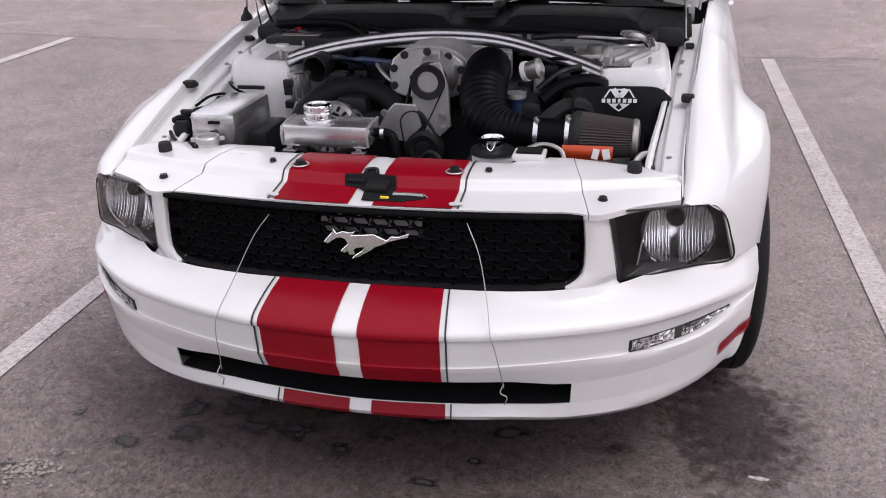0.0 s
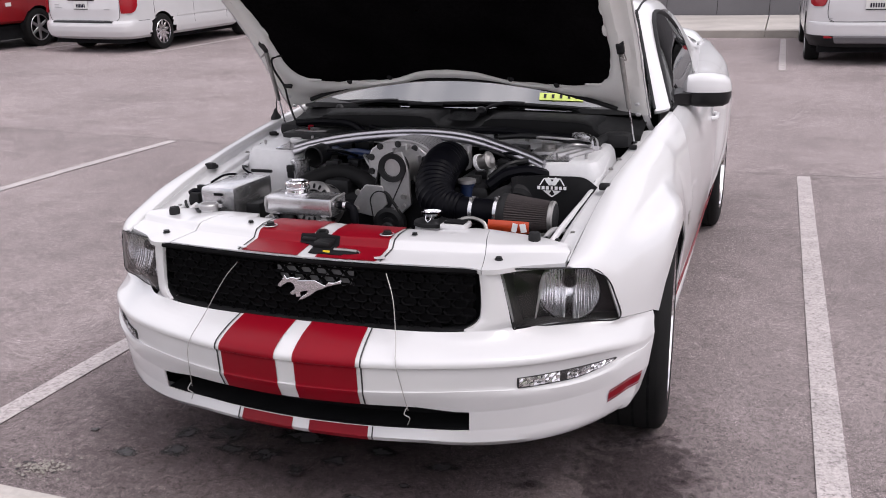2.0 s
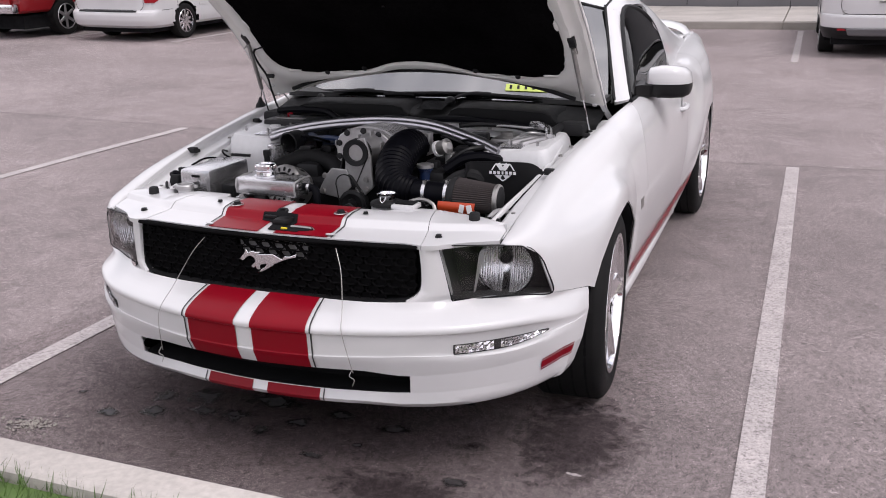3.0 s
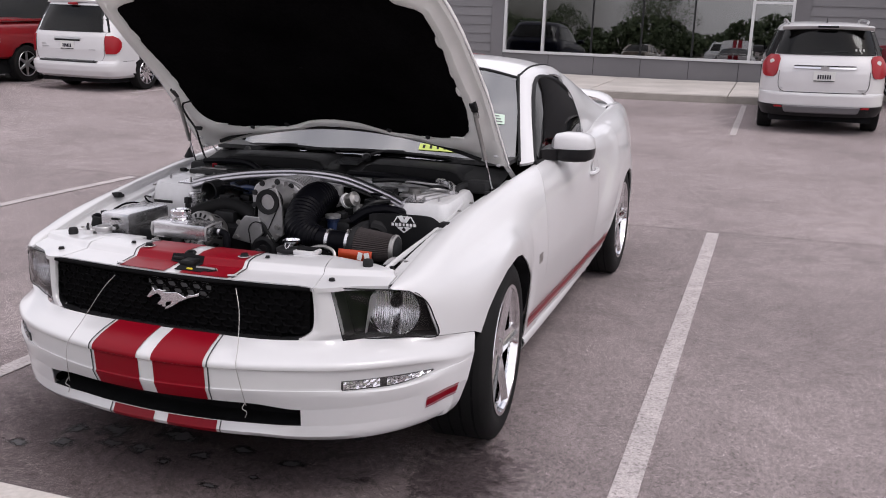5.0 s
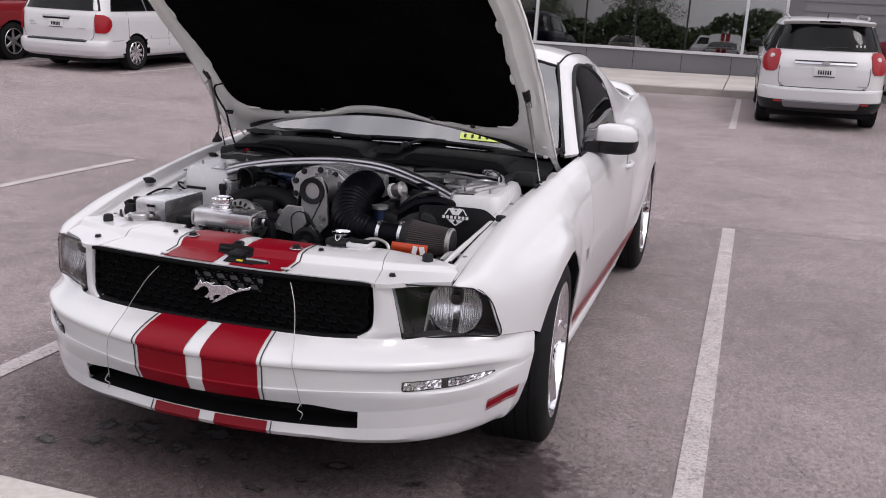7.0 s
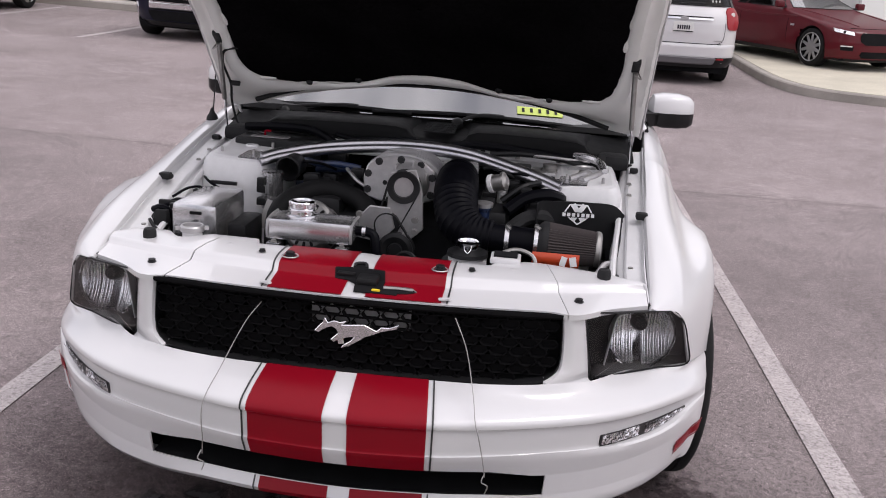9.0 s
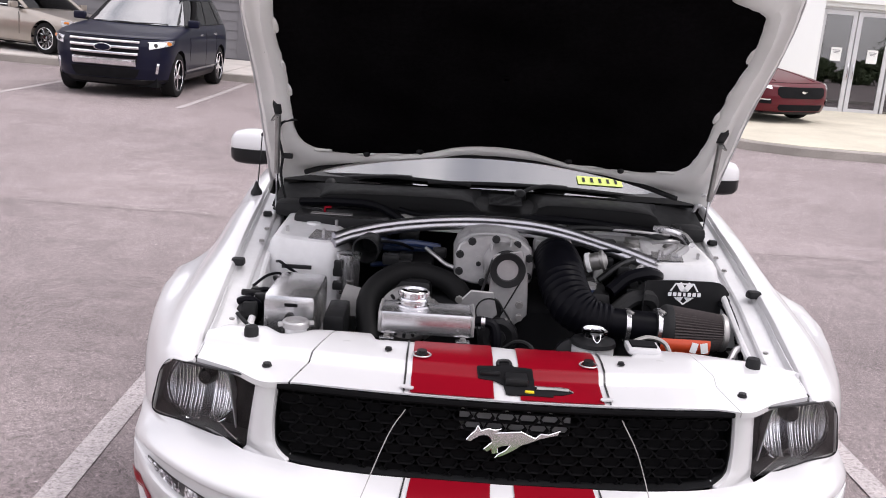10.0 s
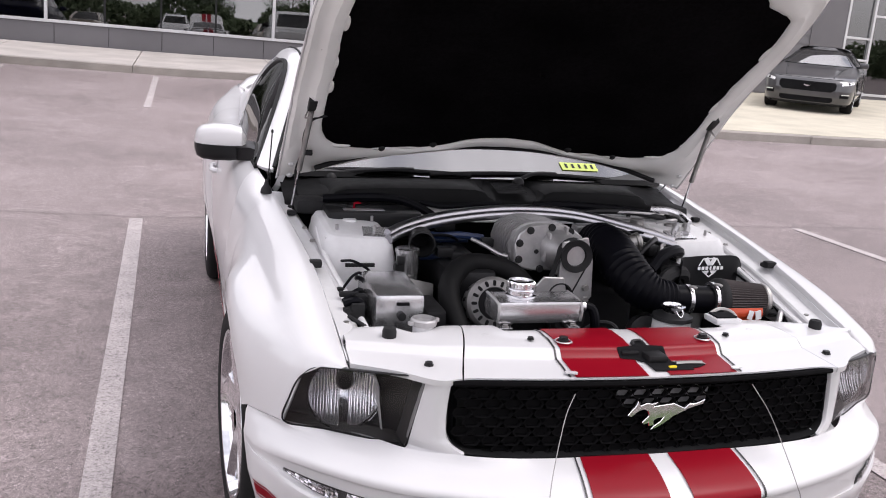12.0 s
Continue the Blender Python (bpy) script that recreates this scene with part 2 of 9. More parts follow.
M["bracealu"] = mat("dull_brace_aluminium", (0.42, 0.415, 0.44), 0.33, 1.0, grain=0.06, gscale=150, blotch=0.08, bscale=6, rvar=0.08)
M["castal"] = mat("cast_aluminium", (0.40, 0.392, 0.396), 0.42, 0.75, grain=0.05, gscale=60, blotch=0.14, bscale=14, bump=0.08, bumpscale=300)
M["greycast"] = mat("grey_cast_alloy", (0.17, 0.165, 0.165), 0.45, 0.7, grain=0.06, gscale=60, blotch=0.16, bscale=14)
M["steel"] = mat("dull_steel", (0.33, 0.32, 0.31), 0.45, 0.9, blotch=0.2, bscale=20)
M["hosemat"] = mat("hose_rubber", (0.003, 0.003, 0.0045), 0.4, ior=1.14, blotch=0.2, bscale=15, rvar=0.1)
M["filter"] = mat("filter_cloth", (0.030, 0.023, 0.023), 0.85, grain=0.2, gscale=200)
M["orange"] = mat("orange_label", (0.45, 0.05, 0.012), 0.45)
M["logowhite"] = mat("white_print", (0.75, 0.75, 0.76), 0.5)
M["blue"] = mat("blue_hose", (0.005, 0.015, 0.055), 0.45)
M["paleprint"] = mat("pale_green_paper", (0.50, 0.62, 0.52), 0.6)
M["yellow"] = mat("yellow_tag", (0.75, 0.55, 0.02), 0.5)
M["lamphouse"] = mat("dark_lamp_housing", (0.040, 0.037, 0.039), 0.45, 0.0, blotch=0.1, bscale=15)
M["lampback"] = mat("black_lamp_plate", (0.012, 0.011, 0.012), 0.4, 0.0, ior=1.3, blotch=0.1, bscale=15)
M["reflector"] = mat("lamp_reflector", (0.88, 0.88, 0.90), 0.22, 1.0)
M["clear"] = glass("clear_lens", (0.93, 0.93, 0.94), 0.02, 1.45)
M["windscreen"] = glass("windscreen_glass", (0.40, 0.46, 0.45), 0.02, 4.2)
M["tint"] = glass("tinted_glass", (0.09, 0.10, 0.10), 0.02, 1.36)
M["sky_glass"] = glass("car_screen_glass", (0.25, 0.28, 0.28), 0.02, 5.5)
M["shop"] = glass("shopfront_glass", (0.34, 0.36, 0.35), 0.01, 2.9)
M["tyre"] = mat("tyre_rubber", (0.008, 0.0077, 0.008), 0.8, ior=1.3, blotch=0.2, bscale=9, bump=0.2, bumpscale=200)
M["dullrim"] = mat("grey_alloy", (0.45, 0.45, 0.46), 0.35, 0.9)
M["siding"] = mat("grey_siding", (0.155, 0.150, 0.158), 0.7, blotch=0.06, bscale=1.0, objvar=0.04)
M["plinth"] = mat("grey_plinth", (0.135, 0.130, 0.138), 0.75, blotch=0.08, bscale=0.8, grain=0.05)
M["frame"] = mat("aluminium_frame", (0.55, 0.55, 0.56), 0.45, 0.3, blotch=0.05)
M["whitepanel"] = mat("white_wall_panel", (0.76, 0.77, 0.76), 0.5, blotch=0.03, bscale=0.6)
M["interior"] = mat("shop_interior", (0.10, 0.095, 0.09), 0.8, blotch=0.3, bscale=0.6)
M["redpaint"] = mat("red_car_paint", (0.0788, 0.0023, 0.0075), 0.4, coat=0.22, coatrough=0.04, blotch=0.04, ior=1.3)
M["truckred"] = mat("truck_red_paint", (0.22, 0.006, 0.010), 0.32, coat=0.6, blotch=0.04)
M["bluepaint"] = mat("dark_blue_paint", (0.0031, 0.0037, 0.0161), 0.35, 0.0, coat=0.2, coatrough=0.03, blotch=0.05, ior=1.25)
M["greypaint"] = mat("grey_car_paint", (0.05, 0.05, 0.054), 0.3, 0.4, coat=1.0, blotch=0.05)
M["beige"] = mat("beige_car_paint", (0.33, 0.29, 0.25), 0.3, 0.5, coat=1.0, blotch=0.04)
M["taillamp"] = mat("red_lamp", (0.27, 0.006, 0.012), 0.3, coat=0.25, ior=1.3)
M["amber"] = mat("amber_lamp", (0.65, 0.22, 0.04), 0.2, coat=1.0)
M["plate"] = mat("number_plate", (0.62, 0.62, 0.60), 0.5)
M["paper"] = mat("paper", (0.8, 0.8, 0.78), 0.8)
M["lime"] = mat("lime_sticker", (0.52, 0.62, 0.14), 0.6)
M["seatcloth"] = mat("dark_interior_trim", (0.018, 0.018, 0.019), 0.7, blotch=0.2)


# ---- mesh helpers ----
def V(*a):
    return Vector(a)


def part(name, bm, material, parent=None, label="", smooth=True, thick=0.0, angle=35, off=0.0):
    """Links a bmesh as one mesh object under a thing or a part."""
    me = bpy.data.meshes.new(name)
    bmesh.ops.recalc_face_normals(bm, faces=bm.faces) if not thick else None
    bm.to_mesh(me)
    bm.free()
    if smooth:
        me.polygons.foreach_set("use_smooth", [True] * len(me.polygons))
        me.set_sharp_from_angle(angle=radians(angle))
        if thick:
            # crisp rims on sheet parts
            uses = [0] * len(me.edges)
            for lp in me.loops:
                uses[lp.edge_index] += 1
            for e, u in zip(me.edges, uses):
                if u < 2:
                    e.use_edge_sharp = True
    me.materials.append(M[material] if isinstance(material, str) else material)
    ob = new(name, me)
    if thick:
        s = ob.modifiers.new("thickness", 'SOLIDIFY')
        s.thickness, s.offset = thick, off
    if parent is not None:
        ob.parent = parent
    if label:
        tagged(ob, label)
    return ob


def thing(name, label, category, group="", m=None):
    e = new(name)
    e.empty_display_size = 0.2
    if m is not None:
        e.matrix_basis = m
    return tagged(e, label, category, group)


def grid_bm(rows, close=False, bm=None):
    bm = bm or bmesh.new()
    vs = [[bm.verts.new(p) for p in r] for r in rows]
    n = len(rows[0])
    for i in range(len(rows) - 1):
        for j in range(n if close else n - 1):
            k = (j + 1) % n
            f = (vs[i][j], vs[i][k], vs[i + 1][k], vs[i + 1][j])
            if len({v.index if v.index >= 0 else id(v) for v in f}) == 4:
                bm.faces.new(f)
    return bm


def cr(pts, n):
    """Catmull-Rom through points, n steps a span."""
    P = [Vector(p) for p in pts]
    if len(P) < 3 or n <= 1:
        return [P[i].lerp(P[i + 1], k / n) for i in range(len(P) - 1) for k in range(n)] + [P[-1]]
    out = []
    for i in range(len(P) - 1):
        a = P[i - 1] if i else P[0] * 2 - P[1]
        b, c = P[i], P[i + 1]
        d = P[i + 2] if i + 2 < len(P) else P[-1] * 2 - P[-2]
        for k in range(n):
            t = k / n
            out.append(0.5 * ((2 * b) + (c - a) * t + (2 * a - 5 * b + 4 * c - d) * t * t + (3 * b - a - 3 * c + d) * t ** 3))
    return out + [P[-1]]


def patch_pts(ctrl, nu, nv):
    rows = [cr(r, nv) for r in ctrl]
    cols = [cr([r[j] for r in rows], nu) for j in range(len(rows[0]))]
    return [[c[i] for c in cols] for i in range(len(cols[0]))]


def patch(ctrl, nu=4, nv=4):
    return grid_bm(patch_pts(ctrl, nu, nv))


def box(cx, cy, cz, sx, sy, sz, bevel=0.0, m=None, bm=None, seg=2):
    b = bmesh.new()
    bmesh.ops.create_cube(b, size=1.0)
    bmesh.ops.scale(b, vec=(sx, sy, sz), verts=b.verts)
    if bevel:
        bmesh.ops.bevel(b, geom=list(b.edges), offset=bevel, segments=seg, affect='EDGES', profile=0.6)
    bmesh.ops.translate(b, vec=(cx, cy, cz), verts=b.verts)
    if m is not None:
        bmesh.ops.transform(b, matrix=m, verts=b.verts)
    return join(bm, b) if bm is not None else b


def join(bm, b):
    me = bpy.data.meshes.new("tmp")
    b.to_mesh(me)
    b.free()
    bm.from_mesh(me)
    bpy.data.meshes.remove(me)
    return bm


def lathe(profile, seg=24, m=None, bm=None, caps=True):
    """Turns (radius, height) pairs about local z."""
    rows = [[V(r * math.cos(2 * math.pi * k / seg), r * math.sin(2 * math.pi * k / seg), h) for k in range(seg)] for r, h in profile]
    b = grid_bm(rows, close=True)
    if caps and profile[0][0] > 1e-6:
        b.verts.ensure_lookup_table()
        b.faces.new([b.verts[k] for k in range(seg)])
    if caps and profile[-1][0] > 1e-6:
        b.verts.ensure_lookup_table()
        b.faces.new([b.verts[(len(profile) - 1) * seg + k] for k in range(seg)])
    bmesh.ops.remove_doubles(b, verts=b.verts, dist=1e-6)
    if m is not None:
        bmesh.ops.transform(b, matrix=m, verts=b.verts)
    return join(bm, b) if bm is not None else b


def tube(path, r, seg=10, n=4, ribs=0.0, bm=None):
    """A round hose along a smooth path; ribs: relief of its rings; r: one radius or one for each point."""
    pts = cr(path, n)
    if isinstance(r, (list, tuple)):
        rr = [p[0] for p in cr([(a, 0, 0) for a in r], n)]
    else:
        rr = [r] * len(pts)
    rows = []
    up = V(0, 0, 1)
    for i, p in enumerate(pts):
        d = (pts[min(i + 1, len(pts) - 1)] - pts[max(i - 1, 0)]).normalized()
        a = d.cross(up)
        a = d.cross(V(0, 1, 0)) if a.length < 0.05 else a
        a.normalize()
        b = a.cross(d)
        up = b
        q = rr[i] + (ribs if i % 2 else 0)
        rows.append([p + (a * math.cos(2 * math.pi * k / seg) + b * math.sin(2 * math.pi * k / seg)) * q for k in range(seg)])
    g = grid_bm(rows, close=True)
    g.verts.ensure_lookup_table()
    g.faces.new([g.verts[k] for k in range(seg)])
    g.faces.new([g.verts[(len(rows) - 1) * seg + k] for k in range(seg)])
    return join(bm, g) if bm is not None else g


def prism(outline, depth, m=None, bm=None, bevel=0.0):
    """A flat outline (x, y) given thickness along local z."""
    b = bmesh.new()
    vs = [b.verts.new((x, y, 0)) for x, y in outline]
    f = b.faces.new(vs)
    r = bmesh.ops.extrude_face_region(b, geom=[f])
    bmesh.ops.translate(b, vec=(0, 0, depth), verts=[v for v in r["geom"] if isinstance(v, bmesh.types.BMVert)])
    if bevel:
        bmesh.ops.bevel(b, geom=list(b.edges), offset=bevel, segments=1, affect='EDGES')
    if m is not None:
        bmesh.ops.transform(b, matrix=m, verts=b.verts)
    return join(bm, b) if bm is not None else b


def aim(p, d):
    """A pose at p whose z axis points along d."""
    return Matrix.Translation(p) @ Vector(d).to_track_quat('Z', 'Y').to_matrix().to_4x4()


def rounded(w, h, r, n=4):
    pts = []
    for cx, cy, a0 in ((w / 2 - r, h / 2 - r, 0), (-w / 2 + r, h / 2 - r, 90), (-w / 2 + r, -h / 2 + r, 180), (w / 2 - r, -h / 2 + r, 270)):
        pts += [(cx + r * math.cos(radians(a0 + 90 * k / n)), cy + r * math.sin(radians(a0 + 90 * k / n))) for k in range(n + 1)]
    return pts


# ---- ground, kerbs, building ----
def lot(x, y):
    """Height of the car park: level under the car, rising towards the building and to the west."""
    yy = min(max(y, 3.0), 17.6)
    z = 0.00147 * (yy - 3.0) ** 2 + max(0.0, min(y, 24.0) - 17.6) * 0.03
    d = max(0.0, -1.2 - x)
    return z + 0.022 * min(d, 30.0) * min(1.0, max(0.0, (y + 1.0) / 5.0))


def spread(lo, hi, step, far):
    a = list(np.arange(lo, hi + 1e-6, step))
    return [-far, -far / 4, -60, -45] + a + [45, 60, far / 4, far]


gx = spread(-32, 32, 1.0, 1500)
gy = [-1500, -400, -120, -60, -30, -12, -6, -3, -1.5] + list(np.arange(-0.5, 25.1, 0.85)) + [32, 45, 90, 300, 1500]
ground = part("ground", grid_bm([[V(x, y, lot(x, y)) for x in gx] for y in gy]), "asphalt")
tagged(ground, "worn pinkish-grey asphalt of the car park", "ground", kind="structure")


def ribbon(x0, y0, x1, y1, w, lift, n=10):
    """A painted strip that lies on the car park."""
    d = V(x1 - x0, y1 - y0, 0)
    s = V(-d.y, d.x, 0).normalized() * w / 2
    rows = []
    for k in range(n + 1):
        p = V(x0, y0, 0) + d * (k / n)
        a, b = p - s, p + s
        rows.append([V(a.x, a.y, lot(a.x, a.y) + lift), V(b.x, b.y, lot(b.x, b.y) + lift)])
    return grid_bm(rows)


for k, x in enumerate((-12.35, -9.61, -6.86, -4.10, -1.335, 1.425, 4.17, 6.9)):
    ob = part("parking_line", ribbon(x + (.055 if k == 4 else 0), -0.36, x - (.035 if k == 4 else 0), 5.18, 0.092, 0.005, 8), "line", thick=0.002)
    tagged(ob, "worn white painted parking bay line on asphalt", "parking line", "parking lines", "structure")
for k, x in enumerate((-17.8, -15.1, -12.4, -9.8, -7.05, -4.28, -1.55, 1.25)):
    ob = part("parking_line", ribbon(x, 12.5, x, 17.3, 0.10, 0.005, 8), "line", thick=0.002)
    tagged(ob, "faded white painted parking bay line near the pavement", "parking line", "parking lines", "structure")


def slab(xs, ys, lift, skirt=0.3):
    """A raised concrete slab that follows the ground."""
    b = grid_bm([[V(x, y, lot(x, y) + lift) for x in xs] for y in ys])
    edge = [e for e in b.edges if e.is_boundary]
    r = bmesh.ops.extrude_edge_only(b, edges=edge)
    for v in r["geom"]:
        if isinstance(v, bmesh.types.BMVert):
            v.co.z -= skirt
    return b


# pavement before the showroom: separate concrete bays with open joints, and a kerb
pave = new("pavement")
tagged(pave, "pale concrete pavement along the showroom front", "pavement", kind="structure")
xs = list(np.arange(-31.0, 4.3, 2.9))
for a, b in zip(xs, xs[1:]):
    part("paving_bay", slab(list(np.linspace(a + 0.012, b - 0.012, 3)), list(np.linspace(17.84, 22.25, 3)), 0.14), "concrete", pave, smooth=False)
kerb = new("kerb")
tagged(kerb, "grey concrete kerb of the pavement", "kerb", kind="structure")
for a, b in zip(xs, xs[1:]):
    part("kerb_stone", slab(list(np.linspace(a + 0.004, b - 0.004, 3)), [17.62, 17.70, 17.83], 0.135), "kerb", kerb, smooth=False)

# display island right of the bays, with a rounded corner
isl = [(4.06, 22.2), (4.06, 17.0), (4.06, 15.0), (4.10, 13.9), (4.25, 13.1), (4.50, 12.62), (4.9, 12.34), (5.5, 12.12), (7.0, 11.95), (9.0, 11.75), (11.5, 11.65), (30.0, 11.6)]


def island(inset, lift, depth):
    b = bmesh.new()
    pts = cr([V(x, y, 0) for x, y in isl], 4)
    out = []
    for i, p in enumerate(pts):
        d = (pts[min(i + 1, len(pts) - 1)] - pts[max(0, i - 1)]).normalized()
        out.append(p + V(-d.y, d.x, 0) * inset)
    inner = []
    for p in out:
        inner.append(V(max(p.x, 4.06 + inset) if p.y > 20 else p.x + (9 - p.x) * 0.0, 24.0, 0))
    rows = []
    for t in (0, 0.02, 0.1, 0.25, 0.5, 0.75, 1.0):
        rows.append([V(*(p.lerp(V(p.x, 24.5, 0), t).xy), 0) for p in out])
    for r in rows:
        for p in r:
            p.z = lot(p.x, p.y) + lift
    grid_bm([[p + V(0, 0, -depth) for p in rows[0]]] + rows, bm=b)
    return b


tagged(part("pavement", island(0.16, 0.145, 0.2), "cream", angle=50), "pale cream concrete display island with a rounded corner", "pavement", kind="structure")
b = bmesh.new()
pts = cr([V(x, y, 0) for x, y in isl], 6)
rows = []
for i, p in enumerate(pts):
    d = (pts[min(i + 1, len(pts) - 1)] - pts[max(0, i - 1)]).normalized()
    n = V(-d.y, d.x, 0)
    z = lot(p.x, p.y)
    rows.append([V(p.x, p.y, z - 0.1), V(p.x, p.y, z + 0.12), V(p.x + n.x * 0.02, p.y + n.y * 0.02, z + 0.14), V(p.x + n.x * 0.15, p.y + n.y * 0.15, z + 0.142), V(p.x + n.x * 0.155, p.y + n.y * 0.155, z - 0.05)])
grid_bm(rows, bm=b)
tagged(part("kerb", b, "kerb"), "stained grey concrete kerb round the display island", "kerb", kind="structure")

# near kerb and verge at the head of the bay
b = bmesh.new()
prof = [(-0.33, -0.1), (-0.33, 0.135), (-0.342, 0.148), (-0.468, 0.15), (-0.48, 0.14), (-0.48, 0.0)]
grid_bm([[V(x, y, z) for y, z in prof] for x in np.linspace(-34, 34, 40)], bm=b)
tagged(part("kerb", b, "concrete"), "pale concrete kerb at the head of the parking bay", "kerb", kind="structure")
b = grid_bm([[V(x, y, 0.115 + 0.02 * noise.noise(V(x, y, 0))) for x in np.linspace(-34, 34, 40)] for y in (-0.485, -0.6, -0.75, -0.9, -1.0)])
tagged(part("lawn", b, "grass"), "mown green grass verge behind the kerb", "lawn", kind="structure")
rg = random.Random(5)
bv, bf = [], []
for i in range(5200):
    x, y = rg.uniform(-2.4, 1.6), -0.475 - abs(rg.gauss(0, 0.28))
    h, a, w = rg.uniform(0.03, 0.075), rg.uniform(0, 6.28), rg.uniform(0.0015, 0.003)
    lx, ly = rg.gauss(0, 0.02), rg.gauss(0.008, 0.02)
    n = len(bv)
    bv += [(x - w * math.cos(a), y - w * math.sin(a), 0.11), (x + w * math.cos(a), y + w * math.sin(a), 0.11), (x + lx, y + ly, 0.115 + h)]
    bf.append((n, n + 1, n + 2))
me = bpy.data.meshes.new("grass_blades")
me.from_pydata(bv, [], bf)
me.materials.append(M["grass"])
tagged(new("grass_blades", me), "green grass blades leaning over the kerb", "grass", kind="stuff")


# stains and painted car shade on the asphalt before and under the nose
def stain(x, y, rx, ry, material, lift, seed, rag=0.25):
    r = random.Random(seed)
    ph = [r.uniform(0, 6.28) for _ in range(5)]
    pts = []
    for k in range(40):
        a = 2 * math.pi * k / 40
        q = 1 + rag * sum(math.sin((i + 2) * a + ph[i]) / (i + 1.5) for i in range(5))
        px, py = x + rx * q * math.cos(a), y + ry * q * math.sin(a)
        pts.append(V(px, py, lot(px, py) + lift))
    b = bmesh.new()
    c = b.verts.new((x, y, lot(x, y) + lift))
    vs = [b.verts.new(p) for p in pts]
    for k in range(40):
        b.faces.new((c, vs[k], vs[(k + 1) % 40]))
    ob = part("oil_stain", b, material, smooth=False)
    return tagged(ob, "mark on the asphalt: stain, pale chip and painted car shade", "stain", "oil stains", "structure")


# showroom: plinth, lap siding, window walls, white entrance tower
WY = 22.3


house = new("showroom")
tagged(house, "grey lap-sided car showroom with large aluminium windows", "building")


def wall_box(name, x0, x1, z0, z1, material, y0=WY, y1=WY + 0.25, parent=house, lab=""):
    return part(name, box((x0 + x1) / 2, (y0 + y1) / 2, (z0 + z1) / 2, x1 - x0, y1 - y0, z1 - z0), material, parent, lab, smooth=False)


TOP = 6.2
house.matrix_basis = pose(0, 0, 0, 0, 1.0, 0)
BASE = 0.61   # foot of the wall at x = 0


def siding(x0, x1, y, z0, z1, name="wall"):
    """A wall of overlapping boards, each its own piece."""
    w = part(name, box((x0 + x1) / 2, y + 0.15, (z0 + z1) / 2, x1 - x0, 0.2, z1 - z0), "siding", house, smooth=False)
    h = 0.235
    b = bmesh.new()
    prof = [(0.0, 0.0), (-0.028, 0.0), (-0.028, 0.012), (-0.008, h + 0.01), (0.0, h + 0.01)]
    ends = [[b.verts.new((x, p[0], p[1])) for p in prof] for x in (x0, x1)]
    for k in range(5):
        b.faces.new((ends[0][k], ends[0][(k + 1) % 5], ends[1][(k + 1) % 5], ends[1][k]))
    b.faces.new(ends[0])
    b.faces.new(list(reversed(ends[1])))
    bmesh.ops.recalc_face_normals(b, faces=b.faces)
    me = bpy.data.meshes.new("board")
    b.to_mesh(me)
    b.free()
    me.materials.append(M["siding"])
    for k in range(int((z1 - z0) / h)):
        o = new("board", me)
        o.parent = w
        o.location = (0, y + 0.048, z0 + k * h)
    return w


def window_wall(x0, x1, y, z0, z1, cols, transoms, dark=(), name="window"):
    """Aluminium-framed glazing: frame, thin dark bars and panes."""
    w = part(name, box((x0 + x1) / 2, y + 0.04, z0 + 0.035, x1 - x0, 0.11, 0.07, 0.006), "frame", house, smooth=False)
    part("frame", box((x0 + x1) / 2, y + 0.04, z1 - 0.035, x1 - x0, 0.11, 0.07, 0.006), "frame", w, smooth=False)
    for x in (x0 + 0.035, *cols, x1 - 0.035):
        part("mullion", box(x, y + 0.038, (z0 + z1) / 2, 0.07, 0.112, z1 - z0 - 0.142, 0.006), "frame", w, smooth=False)
    for x in dark:
        part("mullion", box(x, y + 0.07, (z0 + z1) / 2, 0.045, 0.05, z1 - z0 - 0.142), "black", w, "thin black mullion", smooth=False)
    for a, b, z in transoms:
        part("transom", box((a + b) / 2, y + 0.04, z, b - a - 0.072, 0.10, 0.06, 0.005), "frame", w, smooth=False)
    edges = sorted((x0, *cols, *dark, x1))
    for a, b in zip(edges, edges[1:]):
        p = part("pane", box((a + b) / 2, y + 0.065, (z0 + z1) / 2, b - a - 0.03, 0.006, z1 - z0 - 0.1), "shop", w, smooth=False)
        p.visible_shadow = False
    return w


# main front
siding(-31.0, -5.62, WY, BASE, TOP)
wall_box("pilaster", -5.62, -5.27, BASE - 0.3, TOP, "plinth", WY + 0.0, WY + 0.35)
wall_box("plinth", -5.27, 2.06, BASE - 0.3, BASE + 0.455, "plinth", WY + 0.02, WY + 0.35)
for x in np.arange(-4.0, 2.0, 1.22):
    part("joint", box(x, WY + 0.019, BASE + 0.22, 0.012, 0.01, 0.44), "black", house, "dark joint between plinth panels", smooth=False)
window_wall(-5.27, 2.06, WY, BASE + 0.46, 3.7, (-4.18, 1.10), ((-5.27, -4.18, 2.54), (1.10, 2.06, 2.54)), (-2.88, -1.59, -0.30))
wall_box("lintel", -5.27, 2.06, 3.7, TOP, "siding", WY + 0.02, WY + 0.35)
wall_box("pilaster", 2.06, 2.42, BASE - 0.3, TOP, "plinth", WY, WY + 0.35)
siding(2.42, 6.0, WY, BASE, TOP)
wall_box("plinth", 6.0, 6.95, BASE - 0.3, BASE + 0.30, "plinth", WY + 0.02, WY + 0.35)
window_wall(6.0, 6.95, WY, BASE + 0.30, 3.7, (6.45,), ())
wall_box("lintel", 6.0, 6.95, 3.7, TOP, "siding", WY + 0.02, WY + 0.35)
